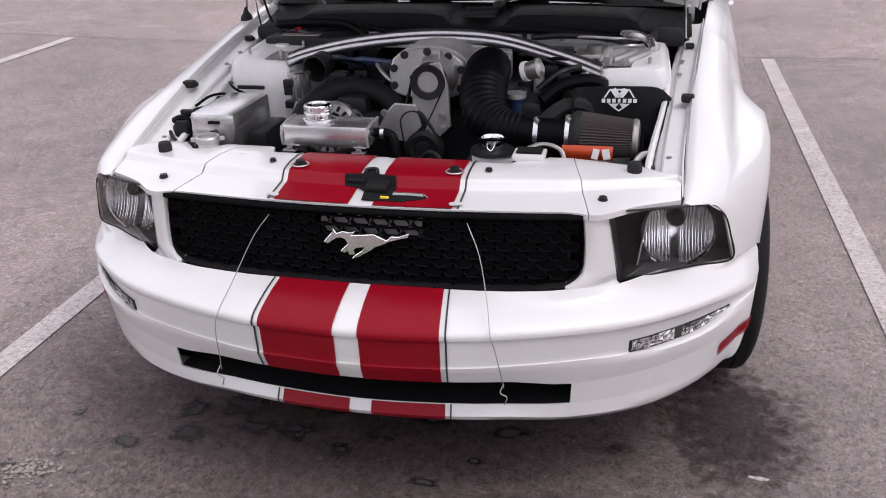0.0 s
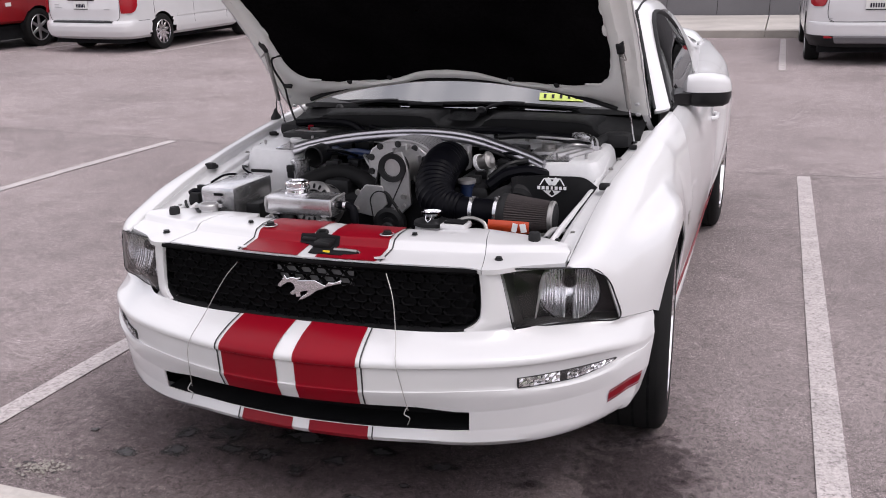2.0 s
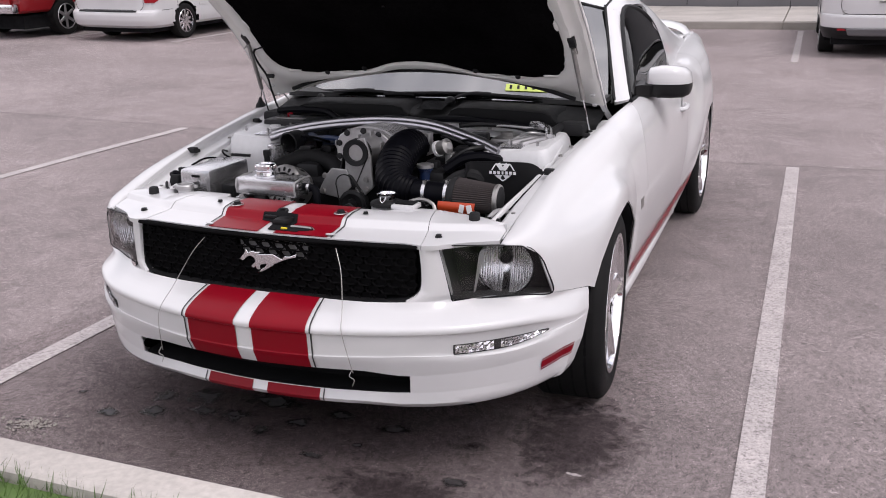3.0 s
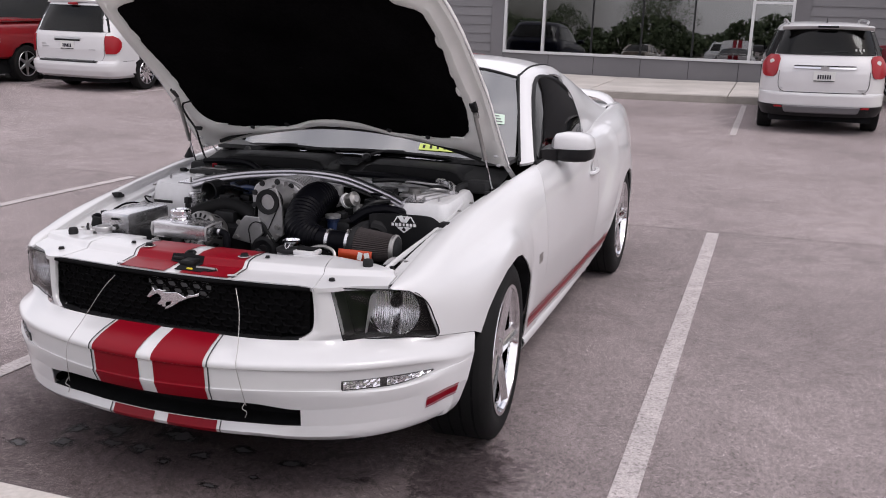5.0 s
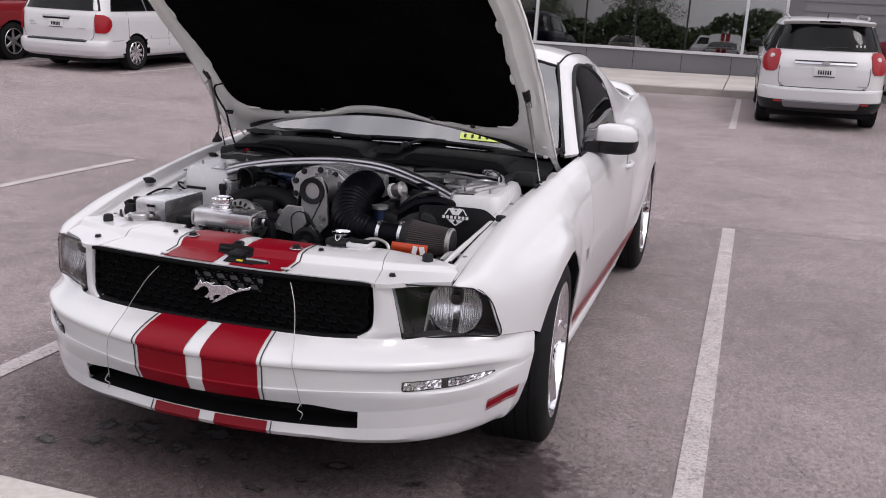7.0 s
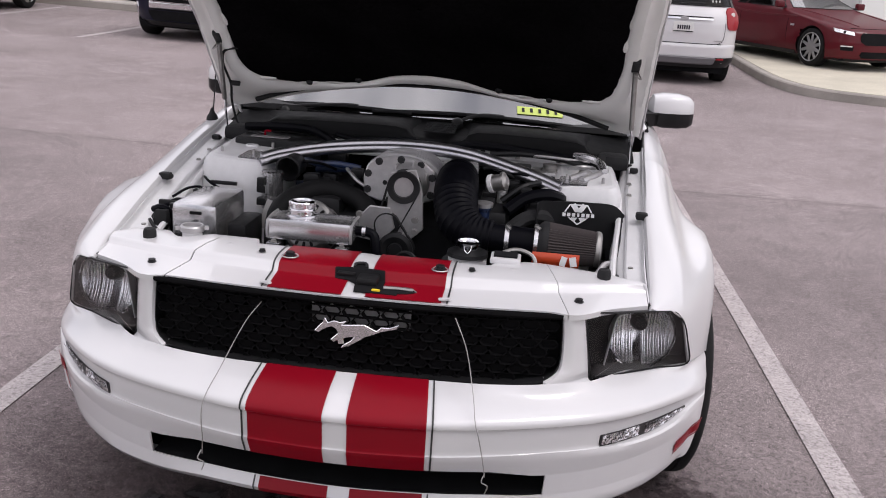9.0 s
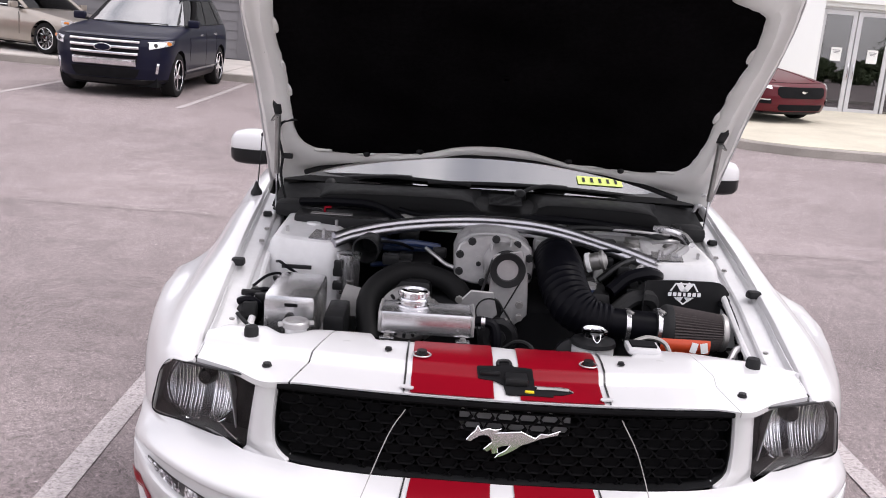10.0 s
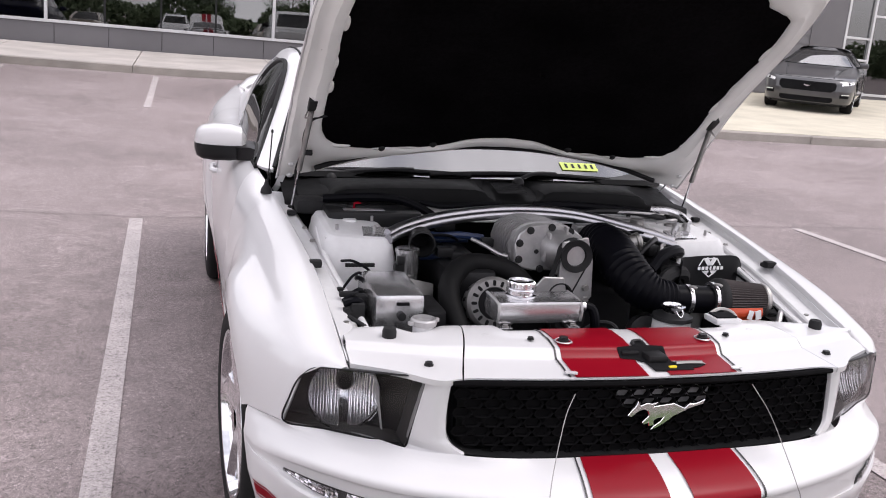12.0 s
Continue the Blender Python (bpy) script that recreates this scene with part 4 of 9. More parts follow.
FEN = [
    (.275, [(.700, .702), (.702, .702), (.704, .702), (.705, .702), (.707, .701), (.709, .701), (.710, .700)]),
    (.310, [(.701, .712), (.718, .713), (.732, .709), (.740, .703), (.745, .699), (.748, .696), (.750, .693)]),
    (.350, [(.702, .724), (.735, .725), (.760, .716), (.775, .700), (.783, .682), (.787, .670), (.789, .660)]),
    (.388, [(.704, .735), (.742, .735), (.770, .724), (.792, .703), (.810, .662), (.818, .60), (.822, .533)]),
    (.500, [(.708, .765), (.750, .765), (.783, .752), (.815, .722), (.852, .682), (.872, .60), (.874, .516)]),
    (.550, [(.710, .778), (.755, .777), (.788, .763), (.821, .730), (.864, .688), (.890, .61), (.892, .508)]),
    (.590, [(.712, .788), (.759, .786), (.793, .769), (.826, .735), (.873, .696), (.901, .625), (.904, arch(.590))]),
    (.640, [(.714, .799), (.763, .795), (.798, .775), (.830, .740), (.882, .705), (.911, .645), (.914, arch(.64))]),
    (.70, [(.717, .811), (.768, .805), (.805, .780), (.834, .747), (.890, .722), (.919, .675), (.924, arch(.70))]),
    (.80, [(.724, .829), (.776, .818), (.813, .787), (.842, .758), (.896, .742), (.925, .716), (.932, arch(.80))]),
    (.93, [(.735, .848), (.785, .834), (.820, .799), (.848, .770), (.895, .756), (.924, .737), (.933, arch(.93))]),
    (1.06, [(.745, .863), (.793, .850), (.823, .818), (.848, .785), (.882, .755), (.910, .724), (.919, arch(1.06))]),
    (1.16, [(.752, .874), (.798, .864), (.828, .835), (.854, .795), (.882, .745), (.909, .69), (.916, arch(1.16))]),
    (1.235, [(.757, .882), (.801, .874), (.832, .845), (.860, .80), (.887, .735), (.910, .66), (.916, arch(1.235))]),
    (1.285, [(.760, .886), (.803, .880), (.835, .851), (.863, .80), (.892, .72), (.908, .61), (.902, arch(1.285))]),
    (1.306, [(.762, .888), (.804, .882), (.836, .853), (.865, .80), (.895, .70), (.908, .55), (.890, .37)]),
    (1.310, [(.762, .888), (.804, .882), (.836, .853), (.865, .80), (.895, .70), (.907, .51), (.866, .20)]),
    (1.40, [(.770, .898), (.808, .893), (.842, .862), (.872, .80), (.902, .68), (.908, .51), (.866, .20)]),
    (1.538, [(.793, .925, .15), (.822, .913, .13), (.855, .879, .07), (.884, .80, .02), (.906, .66), (.908, .51), (.866, .20)]),
]
DOOR = [
    (1.541, [(.793, .925, .15), (.822, .913, .13), (.855, .879, .07), (.884, .80, .02), (.906, .66), (.908, .51), (.866, .23)]),
    (1.70, [(.796, .929, .04), (.825, .919, .04), (.860, .884, .03), (.889, .80), (.908, .66), (.909, .51), (.867, .23)]),
    (1.90, [(.800, .938), (.832, .928), (.868, .890), (.897, .80), (.913, .66), (.911, .51), (.868, .23)]),
    (2.30, [(.800, .948), (.836, .938), (.876, .900), (.905, .80), (.917, .66), (.913, .51), (.870, .23)]),
    (2.70, [(.792, .958), (.834, .950), (.878, .912), (.908, .80), (.917, .66), (.912, .51), (.872, .23)]),
]
RAY = 3.65


def rarch(y):
    return arch(y, RAY)


QUA = [
    (2.703, [(.792, .958), (.834, .950), (.878, .912), (.908, .80), (.917, .66), (.912, .51), (.868, .21)]),
    (2.80, [(.782, .969, .20), (.834, .964, .20), (.884, .925, .30), (.910, .83, .36), (.916, .67, .16), (.912, .52, -.06), (.864, .225, -.06)]),
    (2.86, [(.779, .972, .20), (.834, .970, .20), (.886, .930, .30), (.922, .83, .36), (.931, .67, .16), (.926, .52, -.06), (.866, .225, -.06)]),
    (3.255, [(.755, .995), (.832, .993), (.892, .95), (.926, .84), (.938, .68), (.930, .52), (.856, .24)]),
    (3.276, [(.755, .995), (.832, .993), (.892, .95), (.926, .84), (.938, .70), (.935, .58), (.905, .37)]),
    (3.33, [(.752, .998), (.832, .998), (.893, .953), (.928, .845), (.939, .74), (.942, .67), (.941, rarch(3.33))]),
    (3.42, [(.748, 1.004), (.830, 1.004), (.893, .958), (.928, .85), (.939, .77), (.943, .72), (.943, rarch(3.42))]),
    (3.52, [(.743, 1.010), (.828, 1.011), (.892, .965), (.927, .86), (.939, .79), (.943, .74), (.944, rarch(3.52))]),
    (3.65, [(.735, 1.016), (.822, 1.017), (.888, .972), (.924, .865), (.938, .79), (.942, .75), (.943, rarch(3.65))]),
    (3.80, [(.725, 1.022), (.812, 1.024), (.872, .975), (.908, .86), (.924, .78), (.932, .73), (.935, rarch(3.80))]),
    (3.90, [(.718, 1.026), (.800, 1.027), (.856, .975), (.892, .855), (.910, .76), (.921, .70), (.926, rarch(3.90))]),
    (3.985, [(.712, 1.028), (.790, 1.029), (.845, .975), (.881, .85), (.900, .73), (.912, .65), (.918, rarch(3.985))]),
    (4.032, [(.710, 1.029), (.784, 1.030), (.838, .975), (.875, .85), (.893, .70), (.905, .55), (.900, .30)]),
    (4.25, [(.695, 1.034), (.760, 1.033), (.810, .975), (.845, .85), (.862, .70), (.868, .55), (.86, .30)]),
    (4.50, [(.68, 1.036), (.735, 1.034), (.778, .973), (.812, .85), (.828, .70), (.834, .55), (.82, .30)]),
    (4.68, [(.66, 1.032), (.70, 1.028), (.735, .968), (.77, .85), (.785, .70), (.79, .55), (.77, .31)]),
]


def side_panel(name, secs, s, parent, label="", flange=True, nu=3, nv=4):
    ctrl = []
    for y, pts in secs:
        row = [V(s * q[0], y + (q[2] if len(q) > 2 else 0), q[1]) for q in pts]
        if flange:
            row = [V(s * (pts[0][0] - .004), row[0].y, pts[0][1] - min(.035, .004 + max(0, y - .30) * .4)), *row]
        ctrl.append(row)
    # linear between sections across arch corners, smooth along each section
    rows = [cr(r, nv) for r in ctrl]
    return part(name, grid_bm(rows if nu == 1 else patch_pts(ctrl, nu, nv)), "white", parent, label, thick=0.005)


for s in (-1, 1):
    f = side_panel("front_fender", FEN, s, car, nu=1)
    d = side_panel("door", DOOR, s, car, "white coupe door", nu=1)
    q = side_panel("rear_quarter", QUA, s, car, nu=1)
    # arch flanges and dark wheel wells
    for yc, par, secs in ((AY, f, FEN), (RAY, q, QUA)):
        rows = []
        for k in range(3, 25):
            a = math.pi * k / 24
            y, z = yc - AR * math.cos(a), AZ + AV * math.sin(a)
            xo = float(np.interp(y, [e[0] for e in secs], [e[1][-1][0] for e in secs]))
            rows.append([V(s * (xo - .008), y, z - .002), V(s * (xo - .05), y, z - .012), V(s * .62, y, z + .02)])
        part("wheel_well", grid_bm(rows), "dark", par, thick=0.003)
        part("inner_arch", prism([(yc - .46, .12), (yc + .46, .12), (yc + .46, .62), (yc - .46, .62)], .004, Matrix(((0, 0, 1, s * .60), (1, 0, 0, 0), (0, 1, 0, 0), (0, 0, 0, 1)))), "dark", par, smooth=False)
    # sill with its red stripes
    part("sill", patch([[V(s * (.872 - e), y, .252 + f), V(s * (.882 - e), y, .240 + f), V(s * (.880 - e), y, .215 + f), V(s * (.85 - e), y, .200 + f), V(s * .76, y, .203 + f)] for y, e, f in ((1.30, 0, 0), (1.9, .002, .004), (2.6, .010, .012), (3.27, .022, .022))], 2, 3), "white", car, thick=.004)
    for z0, z1, lab in ((.309, .333, "red sill stripe"), (.343, .347, ""), (.295, .299, "")):
        rows = []
        for y in np.linspace(1.32, 3.24, 24):
            xs_ = [float(np.interp(z, (.20, .51), (np.interp(y, (1.3, 2.3, 2.74, 2.80, 3.25), lo_), np.interp(y, (1.3, 2.3, 2.74, 2.80, 3.25), hi_)))) for z in (z0, z1) for lo_, hi_ in (((.866, .870, .862, .862, .852), (.908, .913, .912, .926, .930)),)]
            rows.append([V(s * (xs_[0] + .009), y, z0), V(s * (xs_[1] + .009), y, z1)])
        part("sill_stripe", grid_bm(rows), "red", d, lab, thick=.0015)
    part("fender_badge", box(s * .911, 1.42, .575, .006, .060, .042, .002, Matrix.Identity(4)), "steel", f, "small grey fender badge", smooth=False)
    hz = .80
    h = part("door_handle", tube([V(s * .904, 2.46, hz - .002), V(s * .926, 2.48, hz), V(s * .930, 2.54, hz + .002), V(s * .926, 2.60, hz + .003), V(s * .906, 2.625, hz + .002)], .012, 8), "white", d)
    part("handle_cup", lathe([(.0, 0), (.045, .001), (.048, .004)], 16, aim(V(s * .908, 2.54, hz - .005), V(s, 0, 0)) @ Matrix.Diagonal((.8, 1.4, 1, 1))), "white", d)

# greenhouse: screen, roof, pillars, side glass, rear glass, deck
WS_LOW = [(-.74, 1.675, .924), (-.55, 1.550, .937), (-.28, 1.468, .949), (0, 1.447, .953)]
WS_TOP = [(-.585, 2.17, 1.285), (-.42, 2.135, 1.322), (-.2, 2.115, 1.342), (0, 2.11, 1.348)]


def both(h):
    return [V(*p) for p in h] + [V(-p[0], p[1], p[2]) for p in h[-2::-1]]


lo, hi = both(WS_LOW), both(WS_TOP)
mid = [(a + c) / 2 + V(0, -.018, .022) for a, c in zip(lo, hi)]
ws = part("windscreen", patch([lo, mid, hi], 5, 4), "windscreen", car, "raked windscreen glass with sky reflected in it", thick=.005)
ws.visible_shadow = False
wsp = patch_pts([lo, mid, hi], 5, 4)
part("screen_seal", tube([V(p.x, p.y - .002, p.z + .002) for p in hi], .007, 8, 3), "rubber", ws)
ROOF = [
    [(.575, 2.175, 1.292), (.42, 2.14, 1.330), (.2, 2.12, 1.352), (0, 2.115, 1.358)],
    [(.580, 2.40, 1.328), (.42, 2.39, 1.362), (.2, 2.385, 1.380), (0, 2.385, 1.385)],
    [(.575, 2.75, 1.332), (.42, 2.75, 1.366), (.2, 2.75, 1.384), (0, 2.75, 1.389)],
    [(.555, 3.05, 1.305), (.41, 3.07, 1.340), (.2, 3.09, 1.358), (0, 3.10, 1.363)],
]
rf = part("roof", patch([both([(-x, y, z) for x, y, z in r]) for r in ROOF], 4, 4), "white", car, thick=.006)
rp = patch_pts([both([(-x, y, z) for x, y, z in r]) for r in ROOF], 4, 4)
for s in (-1, 1):
    rows = []
    for r in rp:
        xs_ = [p.x for p in r]
        rows.append([V(x, float(np.interp(x, xs_, [p.y for p in r])), float(np.interp(x, xs_, [p.z for p in r])) + .0055) for x in (s * .028, s * .09, s * .15, s * .205)])
    part("red_stripe", grid_bm(rows), "red", rf, thick=.0012)
RG = [[(.55, 3.06, 1.303), (.40, 3.085, 1.337), (.2, 3.105, 1.356), (0, 3.115, 1.360)], [(.60, 3.50, 1.185), (.42, 3.52, 1.21), (.2, 3.53, 1.225), (0, 3.535, 1.23)], [(.66, 3.98, 1.045), (.45, 4.02, 1.06), (.2, 4.04, 1.066), (0, 4.045, 1.068)]]
part("rear_window", patch([both([(-x, y, z) for x, y, z in r]) for r in RG], 4, 3), "tint", car, "dark rear window", thick=.005)
DK = [[(.70, 3.97, 1.030), (.45, 4.03, 1.055), (0, 4.05, 1.064)], [(.68, 4.30, 1.038), (.45, 4.33, 1.056), (0, 4.34, 1.062)], [(.66, 4.62, 1.035), (.45, 4.68, 1.050), (0, 4.70, 1.056)], [(.66, 4.68, .96), (.45, 4.72, .965), (0, 4.74, .97)], [(.70, 4.70, .60), (.45, 4.74, .60), (0, 4.76, .60)], [(.70, 4.64, .32), (.45, 4.68, .32), (0, 4.70, .32)]]
part("boot_lid", patch([both([(-x, y, z) for x, y, z in r]) for r in DK], 3, 3), "white", car, thick=.005)
for s in (-1, 1):
    rows = []
    for r in DK:
        q = [(0, *r[2][1:]), (.45, *r[1][1:])]
        rows.append([V(s * x, float(np.interp(x, (0, .45), (q[0][1], q[1][1]))) + .008, float(np.interp(x, (0, .45), (q[0][2], q[1][2]))) + .006) for x in (.028, .115, .205)])
    part("boot_stripe", patch(rows, 3, 2), "red", car, "red boot stripe", thick=.0012)
sp = part("spoiler", patch([both([(-x, y, z) for x, y, z in r]) for r in (
    [(.70, 4.28, 1.025), (.62, 4.31, 1.075), (.45, 4.35, 1.100), (0, 4.38, 1.108)], [(.705, 4.33, 1.045), (.63, 4.37, 1.095), (.45, 4.41, 1.122), (0, 4.44, 1.132)], [(.70, 4.46, 1.050), (.63, 4.50, 1.105), (.45, 4.54, 1.135), (0, 4.57, 1.146)], [(.70, 4.45, 1.03), (.62, 4.49, 1.085), (.45, 4.53, 1.112), (0, 4.56, 1.122)], [(.70, 4.28, 1.025), (.62, 4.31, 1.075), (.45, 4.35, 1.100), (0, 4.38, 1.108)])], 3, 3), "white", car, "white raised boot spoiler")
for s in (-1, 1):
    part("spoiler_leg", patch([[V(s * x, y, z) for y in (4.27, 4.36, 4.45)] for x, z in ((.705, .99), (.70, 1.02), (.69, 1.05))], 2, 2), "white", sp, thick=.05)
    # pillar, frame and side glass
    ap = [[V(s * .745, 1.64, .93), V(s * .776, 1.66, .935), V(s * .795, 1.685, .94)], [V(s * .672, 1.88, 1.105), V(s * .70, 1.90, 1.105), V(s * .722, 1.94, 1.095)], [V(s * .588, 2.16, 1.29), V(s * .617, 2.18, 1.282), V(s * .642, 2.24, 1.262)]]
    P = part("a_pillar", patch(ap, 4, 3), "white", car, thick=.015)
    rr = [[V(s * .588, 2.16, 1.290), V(s * .618, 2.17, 1.280), V(s * .642, 2.235, 1.262)], [V(s * .580, 2.40, 1.330), V(s * .615, 2.41, 1.318), V(s * .645, 2.42, 1.290)], [V(s * .575, 2.75, 1.334), V(s * .612, 2.75, 1.320), V(s * .645, 2.74, 1.285)], [V(s * .555, 3.05, 1.307), V(s * .60, 3.03, 1.285), V(s * .66, 2.99, 1.225)]]
    part("roof_rail", patch(rr, 4, 3), "white", car, thick=.012)
    part("rail_seal", tube([V(s * .586, 2.15, 1.297), V(s * .581, 2.40, 1.337), V(s * .576, 2.75, 1.341), V(s * .556, 3.05, 1.314)], .005, 6, 4), "rubber", rf)
    part("screen_edge", tube([V(s * .742, 1.645, .945), V(s * .668, 1.88, 1.117), V(s * .584, 2.16, 1.303)], .006, 6, 4), "rubber", ws)
    low = [V(s * .797, 1.70, .940), V(s * .802, 2.10, .948), V(s * .798, 2.50, .954), V(s * .790, 2.79, .960)]
    top = [V(s * .780, 1.745, .975), V(s * .655, 2.20, 1.255), V(s * .648, 2.50, 1.285), V(s * .68, 2.79, 1.22)]
    mdl = [(a + c) / 2 + V(s * .018, 0, 0) for a, c in zip(low, top)]
    g = part("side_window", patch([low, mdl, top], 3, 4), "tint", d, "dark tinted door window", thick=.004)
    g.visible_shadow = False
    part("window_seal", tube([*low[:1], *top, V(s * .73, 2.83, 1.12), V(s * .788, 2.815, .963)], .011, 6, 4), "rubber", g)
    part("belt_seal", tube([p + V(s * .004, 0, -.006) for p in low], .008, 6, 3), "rubber", g)
    cp = [[V(s * .792, 2.80, .958), V(s * .745, 2.83, 1.10), V(s * .675, 2.80, 1.225), V(s * .655, 2.76, 1.275)], [V(s * .782, 3.05, .972), V(s * .73, 3.06, 1.11), V(s * .66, 3.03, 1.235), V(s * .600, 3.02, 1.288)], [V(s * .765, 3.35, .995), V(s * .72, 3.35, 1.08), V(s * .665, 3.34, 1.165), V(s * .612, 3.33, 1.222)], [V(s * .74, 3.72, 1.018), V(s * .71, 3.74, 1.05), V(s * .675, 3.74, 1.085), V(s * .638, 3.74, 1.115)], [V(s * .712, 4.00, 1.030), V(s * .70, 4.0, 1.036), V(s * .685, 4.0, 1.04), V(s * .665, 3.99, 1.043)]]
    cpo = part("c_pillar", patch(cp, 3, 3), "white", car, thick=.012)
    part("quarter_panel_insert", patch([[V(s * .752, 2.98, 1.03), V(s * .715, 2.98, 1.13), V(s * .690, 2.97, 1.175)], [V(s * .742, 3.20, 1.035), V(s * .706, 3.20, 1.12), V(s * .684, 3.20, 1.155)], [V(s * .733, 3.42, 1.045), V(s * .712, 3.42, 1.08), V(s * .695, 3.42, 1.105)]], 3, 3), "white", cpo, "white blanked quarter window", thick=.012)

    # door mirror: white cap over a dark shell
    mr = new("door_mirror")
    mr.parent = car
    tagged(mr, "white-capped door mirror with dark lower shell")
    rows = []
    for x, hy, hz2, cy, cz in ((.822, .030, .036, 1.940, .984), (.840, .058, .060, 1.940, .990), (.88, .074, .068, 1.945, .991), (.94, .075, .068, 1.955, .990), (.982, .068, .062, 1.968, .987), (1.003, .050, .048, 1.980, .983), (1.011, .018, .018, 1.99, .979)):
        ring = []
        for k in range(20):
            a = 2 * math.pi * k / 20
            ca, sa = math.cos(a), math.sin(a)
            ring.append(V(s * x, cy + hy * math.copysign(abs(ca) ** .5, ca), cz + hz2 * math.copysign(abs(sa) ** .5, sa)))
        rows.append(ring)
    b = grid_bm(rows, close=True)
    bmesh.ops.holes_fill(b, edges=[e for e in b.edges if e.is_boundary])
    low_b = b.copy()
    bmesh.ops.bisect_plane(b, geom=b.verts[:] + b.edges[:] + b.faces[:], plane_co=(0, 0, .985), plane_no=(0, 0, 1), clear_inner=True)
    bmesh.ops.bisect_plane(low_b, geom=low_b.verts[:] + low_b.edges[:] + low_b.faces[:], plane_co=(0, 0, .983), plane_no=(0, 0, 1), clear_outer=True)
    bmesh.ops.holes_fill(low_b, edges=[e for e in low_b.edges if e.is_boundary])
    bmesh.ops.holes_fill(b, edges=[e for e in b.edges if e.is_boundary])
    part("mirror_cap", b, "white", mr)
    part("mirror_shell", low_b, "satin", mr, "dark grey lower mirror shell")
    part("mirror_foot", patch([[V(s * .792, 1.80, .955), V(s * .792, 1.90, .964), V(s * .792, 2.00, .966)], [V(s * .815, 1.84, .960), V(s * .815, 1.92, .966), V(s * .815, 2.00, .966)], [V(s * .86, 1.88, .955), V(s * .86, 1.94, .960), V(s * .86, 2.00, .960)]], 2, 2), "satin", mr, thick=.05)


# wheels
def wheel(y, s, r=.350, w=.245, xo=.915, steer=0.0):
    wh = new("wheel")
    wh.parent = car
    tagged(wh, "chrome five-spoke wheel on a low-profile black tyre")
    m = Matrix.Translation((s * (xo - w), y, r - .004)) @ Matrix.Rotation(radians(90), 4, 'Y') if s > 0 else Matrix.Translation((s * (xo - w), y, r - .004)) @ Matrix.Rotation(radians(-90), 4, 'Y')
    hub = V(s * (xo - .06), y, 0)
    m = Matrix.Translation(hub) @ Matrix.Rotation(radians(steer), 4, 'Z') @ Matrix.Translation(-hub) @ m
    R = .243
    t = part("tyre", lathe([(R - .01, .0), (R + .03, -.006), (r - .02, .004), (r, .03), (r, w - .03), (r - .006, w - .015), (r - .025, w - .002), (R + .05, w + .006), (R + .02, w + .004), (R, w - .004), (R - .004, w - .02)], 56, m, caps=False), "tyre", wh)
    for k in range(4):
        h = .055 + .045 * k
        part("tread_groove", lathe([(r + .0006, h), (r + .0010, h + .004), (r + .0006, h + .008)], 40, m, caps=False), "dark", t)
    rim = part("rim", lathe([(R - .012, .0), (R - .02, .03), (R - .035, .09), (R - .03, w - .05), (R - .012, w - .02), (R + .004, w - .002), (R + .003, w + .003), (R - .010, w + .002), (R - .016, w - .012), (R - .03, w - .05), (R - .04, .10), (R - .03, .01)], 48, m, caps=False), "chrome", wh)
    part("brake_disc", lathe([(.0, .06), (.15, .06), (.165, .065), (.165, .085), (.0, .085)], 32, m), "steel", wh)
    for k in range(5):
        a = 2 * math.pi * k / 5 + .31
        b = bmesh.new()
        sec = [(.028, .050, w - .030), (.09, .042, w - .022), (.16, .036, w - .016), (.215, .038, w - .012), (.232, .046, w - .012)]
        rows = []
        for d_, hw, hz2 in sec:
            rows.append([V(d_, -hw, hz2 - .03), V(d_, -hw, hz2 - .006), V(d_, -hw * .5, hz2), V(d_, 0, hz2 + .012), V(d_, hw * .5, hz2), V(d_, hw, hz2 - .006), V(d_, hw, hz2 - .03)])
        grid_bm(rows, bm=b)
        bmesh.ops.transform(b, matrix=m @ Matrix.Rotation(a, 4, 'Z'), verts=b.verts)
        part("spoke", b, "chrome", rim, angle=50)
    part("hub_cap", lathe([(.048, w - .05), (.046, w - .026), (.036, w - .018), (.0, w - .014)], 24, m), "chrome", rim)


for s in (-1, 1):
    wheel(AY - .038, s, r=.338, steer=4.0)
    wheel(RAY, s)

# floor pan, firewall, cabin
part("splash_shield", box(0, .86, .225, 1.16, .90, .012, .004), "dark", car, "black shield under the engine", smooth=False)
part("underbody", box(0, 2.4, .21, 1.24, 4.3, .06, .02), "dark", car, smooth=False)
part("dashboard", patch([[V(x, y, z) for x in (-.72, -.4, 0, .4, .72)] for y, z in ((1.52, .945), (1.72, .95), (1.90, .935), (1.98, .86), (2.0, .62))], 2, 2), "seatcloth", car, thick=.02)
part("cabin_floor", box(0, 2.85, .34, 1.5, 2.6, .04), "seatcloth", car, smooth=False)
part("parcel_shelf", box(0, 3.75, .93, 1.3, .7, .03), "seatcloth", car, smooth=False)
for s in (-1, 1):
    st = part("seat", patch([[V(s * .38 + dx, y, z) for dx in (-.24, -.12, .12, .24)] for y, z in ((2.30, .50), (2.75, .48), (2.85, .70), (2.95, 1.02))], 3, 2), "seatcloth", car, "dark front seat", thick=.10)
    part("headrest", box(s * .38, 2.97, 1.12, .24, .08, .16, .03), "seatcloth", st)
    part("door_card", box(s * .80, 2.15, .65, .03, 1.1, .5), "seatcloth", car, smooth=False)
